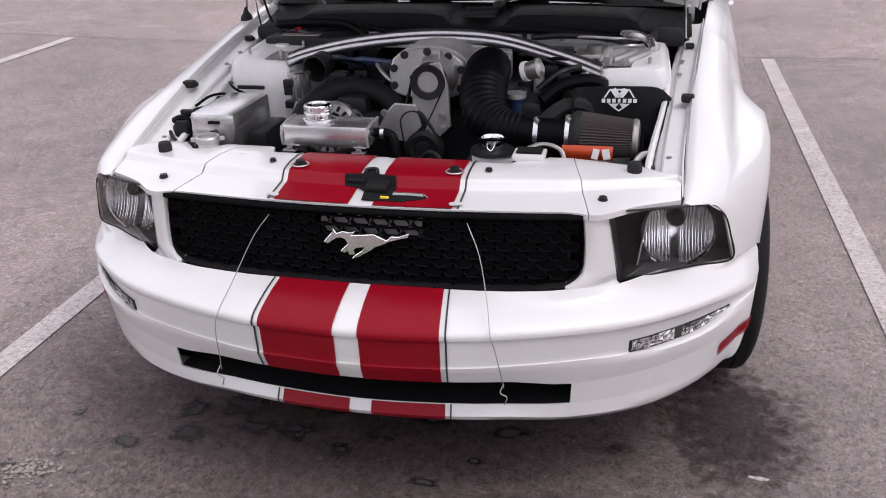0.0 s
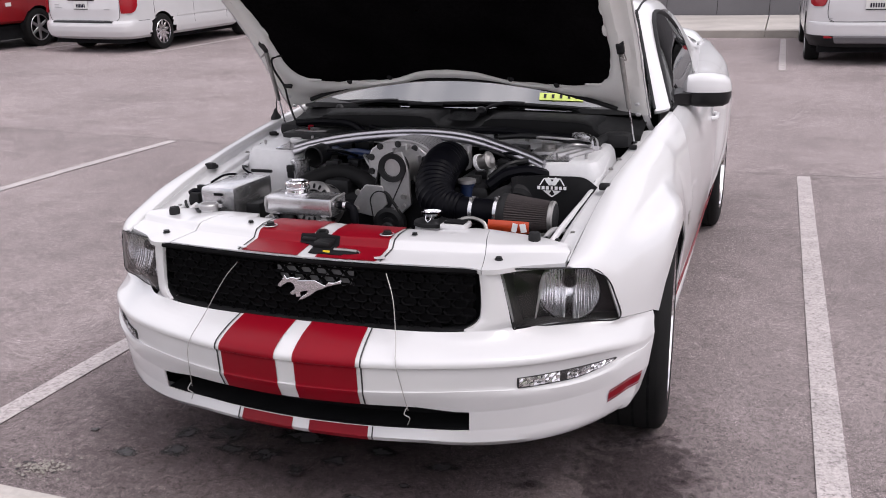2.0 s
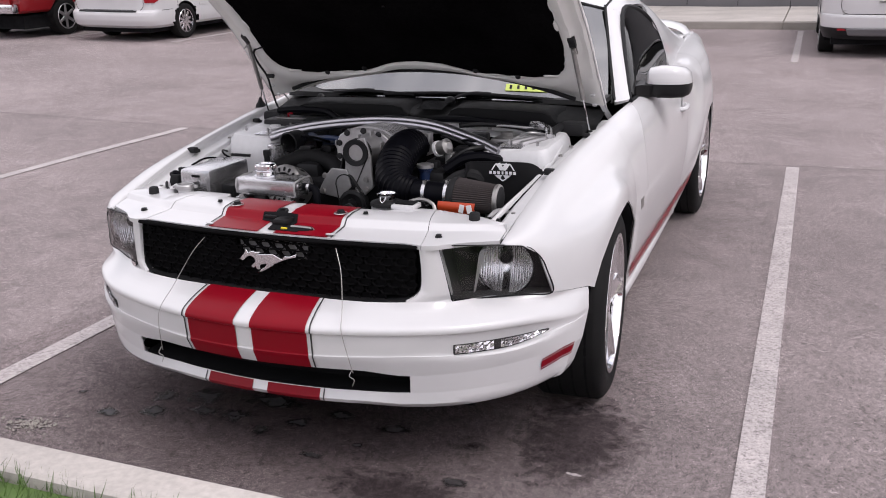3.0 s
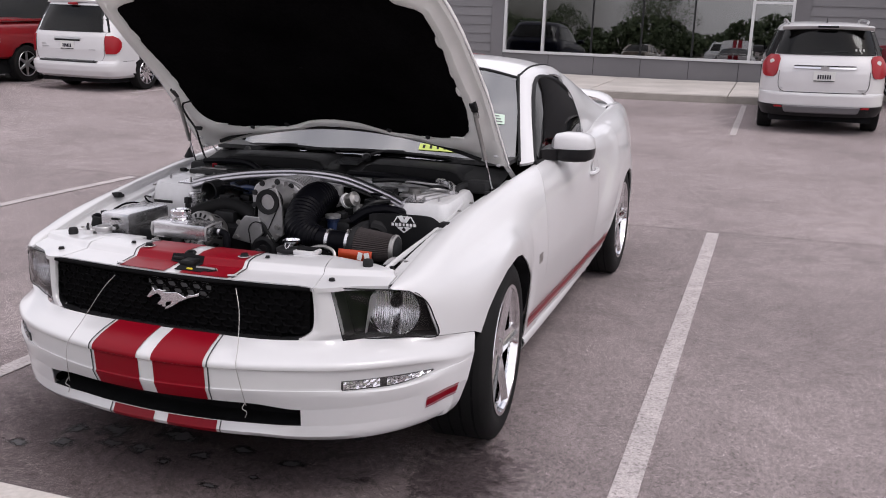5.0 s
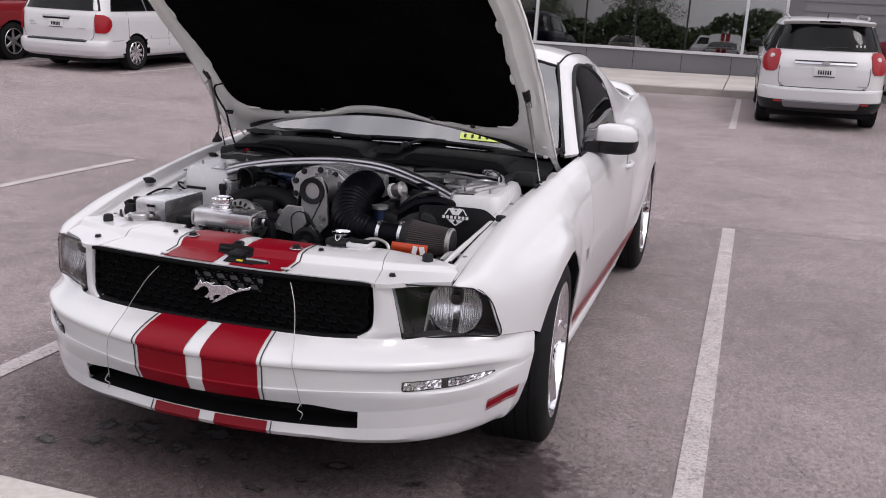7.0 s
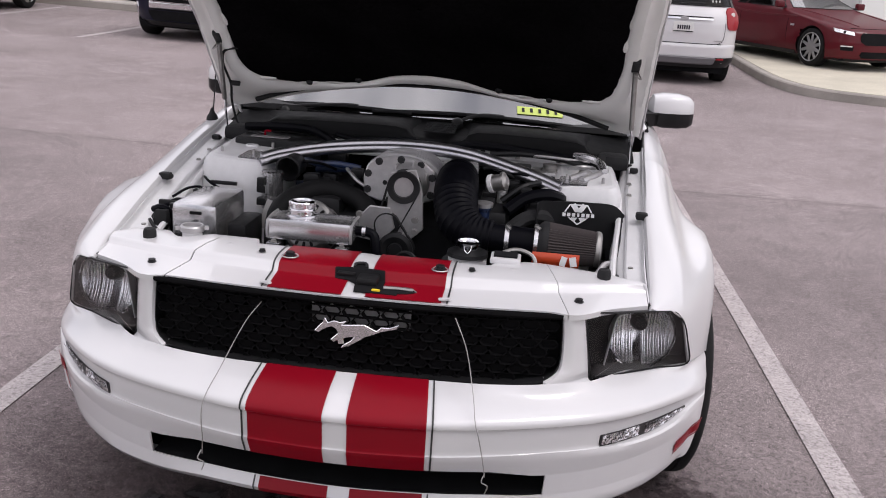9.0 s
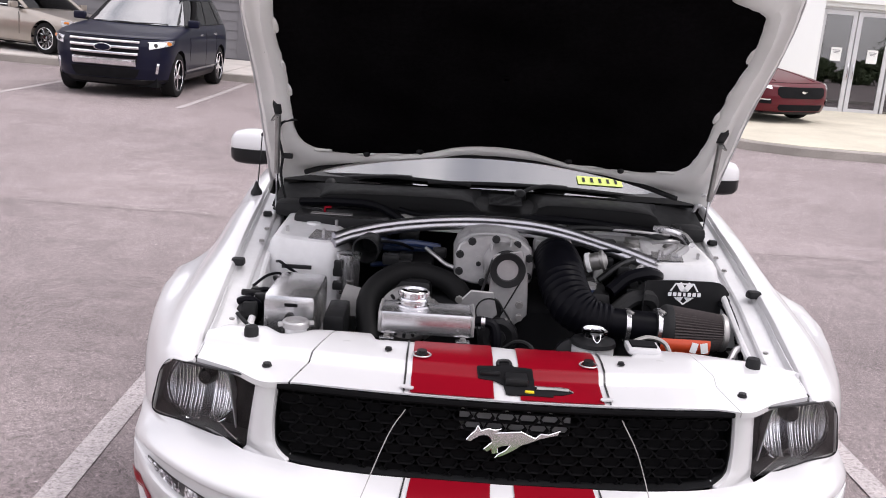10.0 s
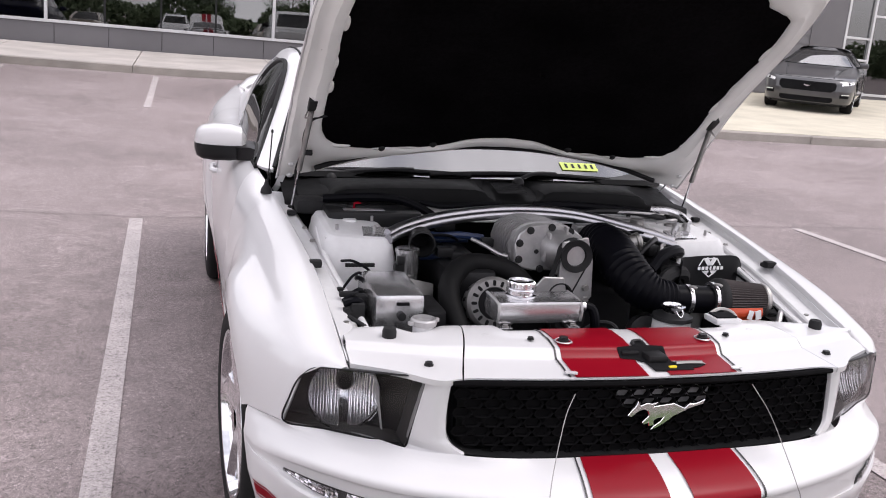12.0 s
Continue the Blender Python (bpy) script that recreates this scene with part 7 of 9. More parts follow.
cv = cover("radiator_cover", -.3955, .4428, 61, label="white plastic radiator cover with red twin stripes")
for s in (-1, 1):
    sc_ = cover("side_cover", s * (.4445 if s > 0 else .3990), s * .690, 27, label="white plastic end cover beside the headlamp")
    for x, t in ((.523, .20),):
        bolt(sc_, V(s * x, cover_y(s * x, t), cover_z(x, t) + .002), (0, 0, 1), .009)
    b_ = part("bonnet_buffer", lathe([(.017, 0), (.017, .020), (.014, .028), (.006, .030), (.0, .026)], 16, Matrix.Translation((s * .586, .362, .738))), "rubber", sc_, "black rubber bonnet buffer")
    part("buffer_dish", lathe([(.030, .0), (.026, .003), (.018, .004)], 20, Matrix.Translation((s * .586, .362, .738)) @ Matrix.Diagonal((1.2, .8, 1, 1))), "whitein", sc_)
    cover("red_stripe", s * .028, s * .205, 6, "red", .0045, .0012, cv)
    cover("pinstripe", s * .2165, s * .2205, 2, "blackpin", .0045, .0012, cv)
    bolt(cv, V(s * .186, .268, .757), (0, 0, 1), .011)
    part("bolt_ring", lathe([(.017, 0), (.0195, .002), (.022, 0)], 20, Matrix.Translation((s * .186, .268, .7565)), caps=False), "castal", cv)
    bolt(cv, V(s * .262, .285, .756), (0, 0, 1), .007)
    part("pin_clip", prism(rounded(.030, .014, .006), .003, Matrix.Translation((s * .212, .150, .7215)) @ pose(0, 0, 0, 0, 0, 20 * s)), "white", cv, "white plastic clip", smooth=False)
    part("dimple", lathe([(.014, 0), (.010, .0015), (0, .002)], 14, Matrix.Translation((s * .36, .33, .7525))), "white", cv)
lt = new("bonnet_latch")
lt.parent = car
tagged(lt, "black bonnet latch with a yellow tag")
EDGE = [(.148, -.002, .098), (.157, -.003, .100), (.160, -.003, .120), (.172, -.005, .142), (.187, -.006, .128), (.1885, -.007, .061), (.204, -.024, .061), (.209, -.050, .062), (.213, -.060, .062), (.230, -.064, .058), (.2335, -.062, .056), (.2345, -.020, .017), (.250, -.021, .013), (.257, -.010, .010)]


def on_cover(x, y, lift):
    f0, fc, f1 = cover_y(x, 0), crease_y(x), cover_y(x, 1)
    t = .4 * (y - f0) / (fc - f0) if y < fc else .4 + .6 * (y - fc) / (f1 - fc)
    return V(x, y, cover_z(x, min(1, max(0, t))) + lift)


ys_ = sorted(set([e[0] for e in EDGE] + [float(q) for q in np.linspace(.148, .257, 24)]))
rows = []
for y in ys_:
    a, c = (float(np.interp(y, [e[0] for e in EDGE], [e[k] for e in EDGE])) for k in (1, 2))
    rows.append([on_cover(a + (c - a) * k / 8, y, .006) for k in range(9)])
part("latch_opening", grid_bm(rows), "dark", lt, "dark cut-out round the latch", smooth=False, thick=.002)
part("latch_body", box(.022, .206, .735, .050, .050, .018, .006), "black", lt)
part("latch_arm", box(-.034, .221, .740, .044, .012, .008, .003), "black", lt)
part("latch_hook", tube([on_cover(-.018, .236, .006), on_cover(-.016, .249, .010), on_cover(.006, .252, .010), on_cover(.012, .238, .006)], .004, 8, 3), "black", lt)
part("latch_tag", box(.048, .160, .7245, .020, .008, .006, .002), "yellow", lt, "yellow latch tag")
part("latch_lever", tube([on_cover(.064, .176, .009), on_cover(.10, .178, .009), on_cover(.134, .176, .009)], .005, 6), "steel", lt)
part("opening_rim", tube([on_cover(.062, .190, .006), on_cover(.10, .1905, .006), on_cover(.128, .190, .006), on_cover(.143, .174, .006)], .0018, 6, 2), "castal", lt)
# intake duct on the cover
du = part("intake_duct", box(.338, .418, .755, .078, .066, .016, .005), "white", car, "white duct with a dark mesh opening")
part("duct_mesh", box(.338, .420, .7645, .060, .044, .006), "dark", du, smooth=False)


# ---- the other vehicles on the car park ----
def line_at(tab_, y):
    return float(np.interp(y, [p[0] for p in tab_], [p[1] for p in tab_]))


def stand(x, y, yaw, lift=0.0):
    """A pose on the sloping ground."""
    e = 1.4
    n = V(-(lot(x + e, y) - lot(x - e, y)) / (2 * e), -(lot(x, y + e) - lot(x, y - e)) / (2 * e), 1).normalized()
    z = (lot(x, y - e) + lot(x, y + e)) / 2
    return Matrix.Translation((x, y, z + lift)) @ V(0, 0, 1).rotation_difference(n).to_matrix().to_4x4() @ Matrix.Rotation(radians(yaw), 4, 'Z')


def road_wheel(parent, x, y, s, r, w, rim_mat, spokes, rr):
    wh = new("wheel")
    wh.parent = parent
    m = Matrix.Translation((s * (x - w), y, r)) @ Matrix.Rotation(radians(90 * s), 4, 'Y')
    part("tyre", lathe([(rr, .0), (rr + .03, -.004), (r - .015, .006), (r, .03), (r, w - .03), (r - .012, w - .008), (r - .05, w + .004), (rr + .01, w), (rr - .002, w - .012)], 36, m, caps=False), "tyre", wh)
    rim = part("rim", lathe([(rr - .005, w - .004), (rr - .018, w - .008), (rr - .03, w - .05), (rr - .03, .02), (0, .02)], 32, m, caps=False), "dark" if spokes else rim_mat, wh)
    part("rim_lip", lathe([(rr + .002, w - .006), (rr - .004, w + .002), (rr - .016, w - .002), (rr - .020, w - .02)], 32, m, caps=False), rim_mat, rim)
    for k in range(spokes):
        a = 2 * math.pi * k / spokes
        part("spoke", prism([(.02, -.035), (rr - .012, -.022), (rr - .012, .022), (.02, .035)], .022, m @ Matrix.Rotation(a, 4, 'Z') @ Matrix.Translation((0, 0, w - .042)), bevel=.004), rim_mat, rim, smooth=False)
    part("hub", lathe([(.06, w - .045), (.055, w - .018), (.0, w - .014)], 16, m), rim_mat, rim)


def vehicle(name, label, m, paint, S, group=""):
    """A parked vehicle, nose towards local -y. S holds its outline: half width, sill and belt lines, wheels and cabin."""
    v = thing(name, label, S.get("category", "car"), group, m)
    f, r_, wb = S["front"], S["rear"], S["wb"]
    yf, yr = -wb / 2 - f, wb / 2 + r_
    R = S["wheel_r"]
    ys = sorted(set([round(float(a), 3) for a in np.linspace(yf, yr, 70)] + [round(c + d, 3) for c in (-wb / 2, wb / 2) for d in (-R - .05, -R - .049, R + .049, R + .05)]))
    wid, low, top = S["wid"], S["low"], S["top"]
    rows = []
    for y in ys:
        w, zl, zt = line_at(wid, y), line_at(low, y), line_at(top, y)
        za = zl
        for c in (-wb / 2, wb / 2):
            q = (R + .05) ** 2 - (y - c) ** 2
            if q > 0:
                za = max(za, R + math.sqrt(q))
        zs = zt - .07
        side = [(.90, zl), (.975, zl + .05), (1.0, zl + .22), (1.0, (zl + zs) / 2 + .08), (.985, zs - .06), (.955, zs)]
        cols = []
        for fx_, z in side:
            cols.append((w * fx_, max(z, za + .002 * (z - zl))))
        cols += [(w * .90, zt - .015), (w * .72, zt + .005), (w * .35, zt + .018), (0, zt + .022)]
        ring = [V(-x, y, z) for x, z in cols] + [V(x, y, z) for x, z in cols[-2::-1]]
        rows.append(ring)
    b = grid_bm(rows)
    b.verts.ensure_lookup_table()
    n = len(rows[0])
    b.faces.new([b.verts[k] for k in range(n)])
    b.faces.new([b.verts[(len(rows) - 1) * n + k] for k in range(n)])
    body = part("body", b, paint, v, angle=28)
    part("underbody", box(0, (yf + yr) / 2, R * .85, line_at(wid, 0) * 1.7, yr - yf - .3, R * .7), "dark", v, smooth=False)
    for c in (-wb / 2, wb / 2):
        for s in (-1, 1):
            road_wheel(v, line_at(wid, c) - .015, c, s, R, S.get("tyre_w", .22), S.get("rim", "dullrim"), S.get("spokes", 5), S.get("rim_r", R * .68))
            rows = []
            for k in range(17):
                a = math.pi * k / 16
                rows.append([V(s * line_at(wid, c) * q, c - (R + .05) * math.cos(a), R + (R + .05) * math.sin(a)) for q in (.992, .60)])
            part("wheel_well", grid_bm(rows), "dark", body, thick=.004)
    # cabin
    if "cabin" in S:
        C = S["cabin"]
        yb0, yr0, yr1, yb1, wbelt, wtop, zb, zr = C
        zb0, zb1 = line_at(top, yb0) - .01, line_at(top, yb1) - .01
        gl = S.get("glass", "tint")

        def pane(nm, ctrl, mt, lab="", th=.006):
            return part(nm, patch([[V(*p) for p in r] for r in ctrl], 3, 3), mt, v, lab, thick=th)
        pane("windscreen", [[(-wbelt * .93, yb0 + .12, zb0), (-wbelt * .5, yb0 + .02, zb0 + .01), (0, yb0, zb0 + .015), (wbelt * .5, yb0 + .02, zb0 + .01), (wbelt * .93, yb0 + .12, zb0)], [(-(wbelt + wtop) * .47, (yb0 + yr0) / 2 + .06, (zb0 + zr) / 2), (-wbelt * .45, (yb0 + yr0) / 2 - .02, (zb0 + zr) / 2 + .03), (0, (yb0 + yr0) / 2 - .04, (zb0 + zr) / 2 + .035), (wbelt * .45, (yb0 + yr0) / 2 - .02, (zb0 + zr) / 2 + .03), ((wbelt + wtop) * .47, (yb0 + yr0) / 2 + .06, (zb0 + zr) / 2)], [(-wtop * .95, yr0 + .06, zr - .03), (-wtop * .5, yr0, zr), (0, yr0 - .01, zr + .01), (wtop * .5, yr0, zr), (wtop * .95, yr0 + .06, zr - .03)]], "sky_glass" if S.get("bright_screen") else gl, "windscreen")
        pane("rear_window", [[(-wbelt * .95, yb1 - .02, zb1 + .01), (0, yb1, zb1 + .01), (wbelt * .95, yb1 - .02, zb1 + .01)], [(-(wbelt + wtop) * .47, (yb1 + yr1) / 2 + .0, (zb1 + zr) / 2), (0, (yb1 + yr1) / 2 + .04, (zb1 + zr) / 2 + .02), ((wbelt + wtop) * .47, (yb1 + yr1) / 2, (zb1 + zr) / 2)], [(-wtop * .93, yr1 - .03, zr - .03), (0, yr1, zr), (wtop * .93, yr1 - .03, zr - .03)]], gl, "dark rear window")
        pane("roof", [[(-wtop, y, z - .045), (-wtop * .9, y, z), (0, y - .01, z + .03), (wtop * .9, y, z), (wtop, y, z - .045)] for y, z in ((yr0, zr - .005), ((yr0 * 2 + yr1) / 3, zr + .012), ((yr0 + 2 * yr1) / 3, zr + .008), (yr1, zr - .01))], paint)
        for s in (-1, 1):
            ym = [yb0 + .14, (yb0 * 2 + yb1) / 3, (yb0 + 2 * yb1) / 3, yb1 - .05]
            yt = [yr0 + .07, (yr0 * 2 + yr1) / 3, (yr0 + 2 * yr1) / 3, yr1 - .05]
            g = pane("side_window", [[(s * wbelt, y, line_at(top, y) - .02) for y in ym], [(s * ((wbelt + wtop) / 2 + .025), (a + c) / 2, (zb0 + zr) / 2) for a, c in zip(ym, yt)], [(s * wtop, y, zr - .045) for y in yt]], gl, "dark side windows")
            for t in S.get("pillars", (.48,)):
                a, c = V(s * (wbelt + .004), ym[0] + (ym[3] - ym[0]) * t, zb0), V(s * (wtop + .004), yt[0] + (yt[3] - yt[0]) * t, zr - .04)
                part("pillar", tube([a, (a + c) / 2 + V(s * .024, 0, 0), c], .035, 6, 3), S.get("pillar_mat", paint), v)
            part("front_pillar", tube([V(s * wbelt * .95, yb0 + .12, zb0), V(s * ((wbelt + wtop) / 2 - .0), (yb0 + yr0) / 2 + .09, (zb0 + zr) / 2 + .01), V(s * wtop * .97, yr0 + .06, zr - .03)], .042, 8, 3), paint, v)
            part("rear_pillar", tube([V(s * wbelt * .97, yb1 - .06, zb1), V(s * ((wbelt + wtop) / 2 + .005), (yb1 + yr1) / 2 - .05, (zb1 + zr) / 2), V(s * wtop * .97, yr1 - .06, zr - .035)], S.get("rear_pillar", .06), 8, 3), paint, v)
            mr = part("mirror", box(s * (wbelt + .16), yb0 + .30, zb0 + .08, .20, .10, .13, .03), S.get("mirror", paint), v)
            part("mirror_arm", box(s * (wbelt + .04), yb0 + .30, zb0 + .03, .10, .06, .05, .01), "black", mr)
            for yy in S.get("handles", ()):
                part("door_handle", box(s * (line_at(wid, yy) * 1.0 + .004), yy, line_at(top, yy) - .13, .03, .17, .03, .01), S.get("handle_mat", paint), v)
            for yy in S.get("seams", ()):
                part("door_gap", box(s * (line_at(wid, yy) * 1.0), yy, (line_at(low, yy) + line_at(top, yy)) / 2 + .05, .008, .008, line_at(top, yy) - line_at(low, yy) - .28), "dark", v, smooth=False)
            if S.get("strip"):
                part("side_strip", box(s * (line_at(wid, 0) + .004), 0, S["strip"], .02, wb - 2 * R - .2, .05, .008), S.get("strip_mat", "black"), v)
    return v, body, yf, yr


def lathe_disc(parent, name, p, d, r, depth, material, label=""):
    return part(name, lathe([(r, 0), (r * .96, depth * .7), (r * .6, depth), (0, depth)], 20, aim(p, d)), material, parent, label)


def plate(parent, y, z, s):
    p = part("number_plate", box(0, y, z, .31, .012, .155, .004), "plate", parent, "number plate with its characters as plain bars", smooth=False)
    for k in range(6):
        part("plate_bar", box(-.085 + .034 * k, y + s * .009, z - .005, .020, .006, .062), "bluepaint", p, smooth=False)
    part("plate_frame", box(0, y + s * .006, z - .066, .30, .006, .014), "black", p, smooth=False)


# closed body shells: horizontal rings stacked from sill to roof
class Shell:
    """A vehicle's skin. levels: (z, front y, rear y, half width); ends rounded over lf and lr with powers nf and nr."""

    def __init__(self, levels, lf, nf, lr, nr):
        self.z = [q[0] for q in levels]
        self.cols = [[q[k] for q in levels] for k in (1, 2, 3)]
        self.lf, self.nf, self.lr, self.nr = lf, nf, lr, nr

    def at(self, z):
        return [float(np.interp(z, self.z, c)) for c in self.cols]

    def x(self, z, y):
        f, r, w = self.at(z)
        if y > r - self.lr:
            return w * max(0, 1 - min(1, (y - r + self.lr) / self.lr) ** self.nr) ** (1 / self.nr)
        if y < f + self.lf:
            return w * max(0, 1 - min(1, (f + self.lf - y) / self.lf) ** self.nf) ** (1 / self.nf)
        return w

    def rear(self, x, z, lift=0.0):
        f, r, w = self.at(z)
        return V(x, r - self.lr + self.lr * max(0, 1 - min(1, abs(x) / w) ** self.nr) ** (1 / self.nr) + lift, z)

    def nose(self, x, z, lift=0.0):
        f, r, w = self.at(z)
        return V(x, f + self.lf - self.lf * max(0, 1 - min(1, abs(x) / w) ** self.nf) ** (1 / self.nf) - lift, z)

    def side(self, s, y, z, lift=0.0):
        return V(s * (self.x(z, y) + lift), y, z)

    def corner(self, s, a, z, lift=0.0, front=False):
        """Round a corner: a = 0 on the flank, 90 at the middle of the end."""
        f, r, w = self.at(z)
        n = self.nf if front else self.nr
        c_, s_ = max(0, math.cos(radians(a))), max(0, math.sin(radians(a)))
        px, py = w * c_ ** (2 / n), s_ ** (2 / n)
        if front:
            return V(s * (px + lift * c_), f + self.lf - self.lf * py - lift * s_, z)
        return V(s * (px + lift * c_), r - self.lr + self.lr * py + lift * s_, z)

    def ring(self, z, k=1.0, up=0.0):
        f, r, w = self.at(z)
        A = [0, .4, 1.2, 2.2, 3.5, 5, 6.5, 8, 10.5, 13, 16, 20, 25, 30, 35, 40, 46, 52, 58, 63, 68, 73, 77, 84]
        pts = [self.corner(1, a, z) for a in A] + [V(0, r, z)]
        flank = [V(w, y, z) for y in np.linspace(f + self.lf, r - self.lr, 44)[1:-1]]
        half = [V(0, f, z)] + [self.corner(1, a, z, 0, True) for a in A[::-1]] + flank + pts
        full = half + [V(-p.x, p.y, p.z) for p in half[-2:0:-1]]
        c = (f + r) / 2
        return [V(p.x * k, c + (p.y - c) * k, z + up) for p in full]


def shell_vehicle(name, label, m, paint, sh, S, group=""):
    v = thing(name, label, S.get("category", "car"), group, m)
    R, axles = S["wheel_r"], S["axles"]
    Ra = R + S.get("gap", .045)
    zs = sorted(set([round(z, 3) for z in sh.z] + [round(float(z), 3) for z in np.arange(sh.z[0], 1.02, .042)]))
    zs = [z for i, z in enumerate(zs) if i == 0 or z - zs[i - 1] > .006]
    rows = [sh.ring(z) for z in zs] + [sh.ring(zs[-1], .93, .018), sh.ring(zs[-1], .78, .032), sh.ring(zs[-1], .5, .042), sh.ring(zs[-1], .02, .046)]
    b = bmesh.new()
    grid = []
    for r_ in rows:
        line = []
        for p in r_:
            q = p.copy()
            for c in axles:
                d = V(0, p.y - c, p.z - R)
                if abs(p.x) > .5 and 1e-4 < d.length and abs(d.length - Ra) < .034:
                    d *= Ra / d.length
                    q = V(math.copysign(sh.x(max(sh.z[0], R + d.z), c + d.y), p.x), c + d.y, R + d.z)
            line.append(b.verts.new(q))
        grid.append(line)
    n = len(grid[0])
    for i in range(len(grid) - 1):
        for j in range(n):
            f4 = (grid[i][j], grid[i][(j + 1) % n], grid[i + 1][(j + 1) % n], grid[i + 1][j])
            cen = sum((q.co for q in f4), V(0, 0, 0)) / 4
            if abs(cen.x) > .5 and any(math.hypot(cen.y - c, cen.z - R) < Ra - .002 for c in axles):
                continue
            if len({tuple(round(e, 5) for e in q.co) for q in f4}) == 4:
                b.faces.new(f4)
    bmesh.ops.delete(b, geom=[q for q in b.verts if not q.link_faces], context='VERTS')
    body = part("body", b, paint, v, angle=32)
    part("underbody", box(0, (sh.at(.4)[0] + sh.at(.4)[1]) / 2, R * .9, sh.at(.5)[2] * 1.62, sh.at(.4)[1] - sh.at(.4)[0] - .5, R * .75), "dark", v, smooth=False)
    for c in axles:
        for s in (-1, 1):
            road_wheel(v, sh.x(.5, c) - .012, c, s, R, S.get("tyre_w", .22), S.get("rim", "dullrim"), S.get("spokes", 5), S.get("rim_r", R * .68))
            w_ = sh.x(.5, c)
            part("wheel_well", grid_bm([[V(s * min(w_, sh.x(max(sh.z[0], R + Ra * math.sin(a)), c - Ra * math.cos(a)) - .004) * q, c - Ra * math.cos(a), R + Ra * math.sin(a)) for q in (.985, .60)] for a in np.linspace(-.35, math.pi + .35, 19)]), "dark", body, thick=.004)
    return v, body


def glazing(v, name, rows, material, label, seal=True):
    """A pane that lies on the skin, with a thin dark seal round it."""
    g = part(name, grid_bm(rows), material, v, label, thick=.003)
    if seal:
        loop = rows[0] + [r_[-1] for r_ in rows[1:]] + rows[-1][-2::-1] + [r_[0] for r_ in rows[-2:0:-1]]
        part("window_seal", tube(loop + loop[:1], .008, 5, 1), "rubber", g)
    return g


def side_glass(v, sh, s, z0, z1, lower, upper, bars=(), label="dark side windows", material="tint"):
    """Side windows between two heights; lower and upper give their ends in y; bars split them."""
    zs = np.linspace(z0, z1, 6)
    cuts = [0, *bars, 1]
    for a, c in zip(cuts, cuts[1:]):
        rows = []
        for z in zs:
            k = (z - z0) / (z1 - z0)
            ya, yb = lower[0] + (upper[0] - lower[0]) * k, lower[1] + (upper[1] - lower[1]) * k
            rows.append([sh.side(s, ya + (yb - ya) * (a + (c - a) * q / 6) + (.02 if a and not q else 0) - (.02 if c < 1 and q == 6 else 0), z, .006) for q in range(7)])
        glazing(v, "side_window", rows, material, label)


def gap_line(v, pts, r=.004):
    return part("panel_gap", tube(pts, r, 5, 2), "dark", v)


def door_mirror(v, p, s, paint, w=.19):
    mr = part("mirror", box(p.x + s * .12, p.y, p.z + .075, w, .10, .13, .04, seg=3), paint, v)
    part("mirror_arm", box(p.x + s * .03, p.y, p.z + .03, .12, .06, .045, .012), "black", mr)


# white compact SUV, tail to the camera
SUV = Shell([(.30, -2.22, 2.30, .86), (.36, -2.31, 2.37, .905), (.46, -2.37, 2.405, .92), (.60, -2.38, 2.42, .925), (.632, -2.38, 2.41, .925), (.645, -2.37, 2.385, .922), (.80, -2.33, 2.40, .922), (.95, -2.25, 2.395, .915), (1.02, -1.8, 2.38, .908), (1.08, -1.3, 2.36, .895), (1.13, -1.08, 2.33, .872), (1.16, -1.02, 2.315, .857), (1.36, -.70, 2.20, .785), (1.55, -.42, 2.08, .712), (1.61, -.32, 2.05, .680), (1.645, -.2, 2.02, .635)], .45, 3.4, .75, 3.1)
v, body = shell_vehicle("suv", "white compact SUV parked nose-in at the pavement", stand(2.45, 15.52, 180.8), "white", SUV, dict(wheel_r=.355, axles=(-1.43, 1.43), tyre_w=.225, rim="dullrim"), "parked cars")
glazing(v, "rear_window", [[SUV.rear(x * (.735 - .27 * (z - 1.16)), z, .012) for x in np.linspace(-1, 1, 25)] for z in np.linspace(1.22, 1.60, 9)], "tint", "dark rear window")
glazing(v, "windscreen", [[SUV.nose(x * (.80 - .3 * (z - 1.16)), z, .007) for x in np.linspace(-1, 1, 11)] for z in np.linspace(1.15, 1.56, 6)], "tint", "windscreen")
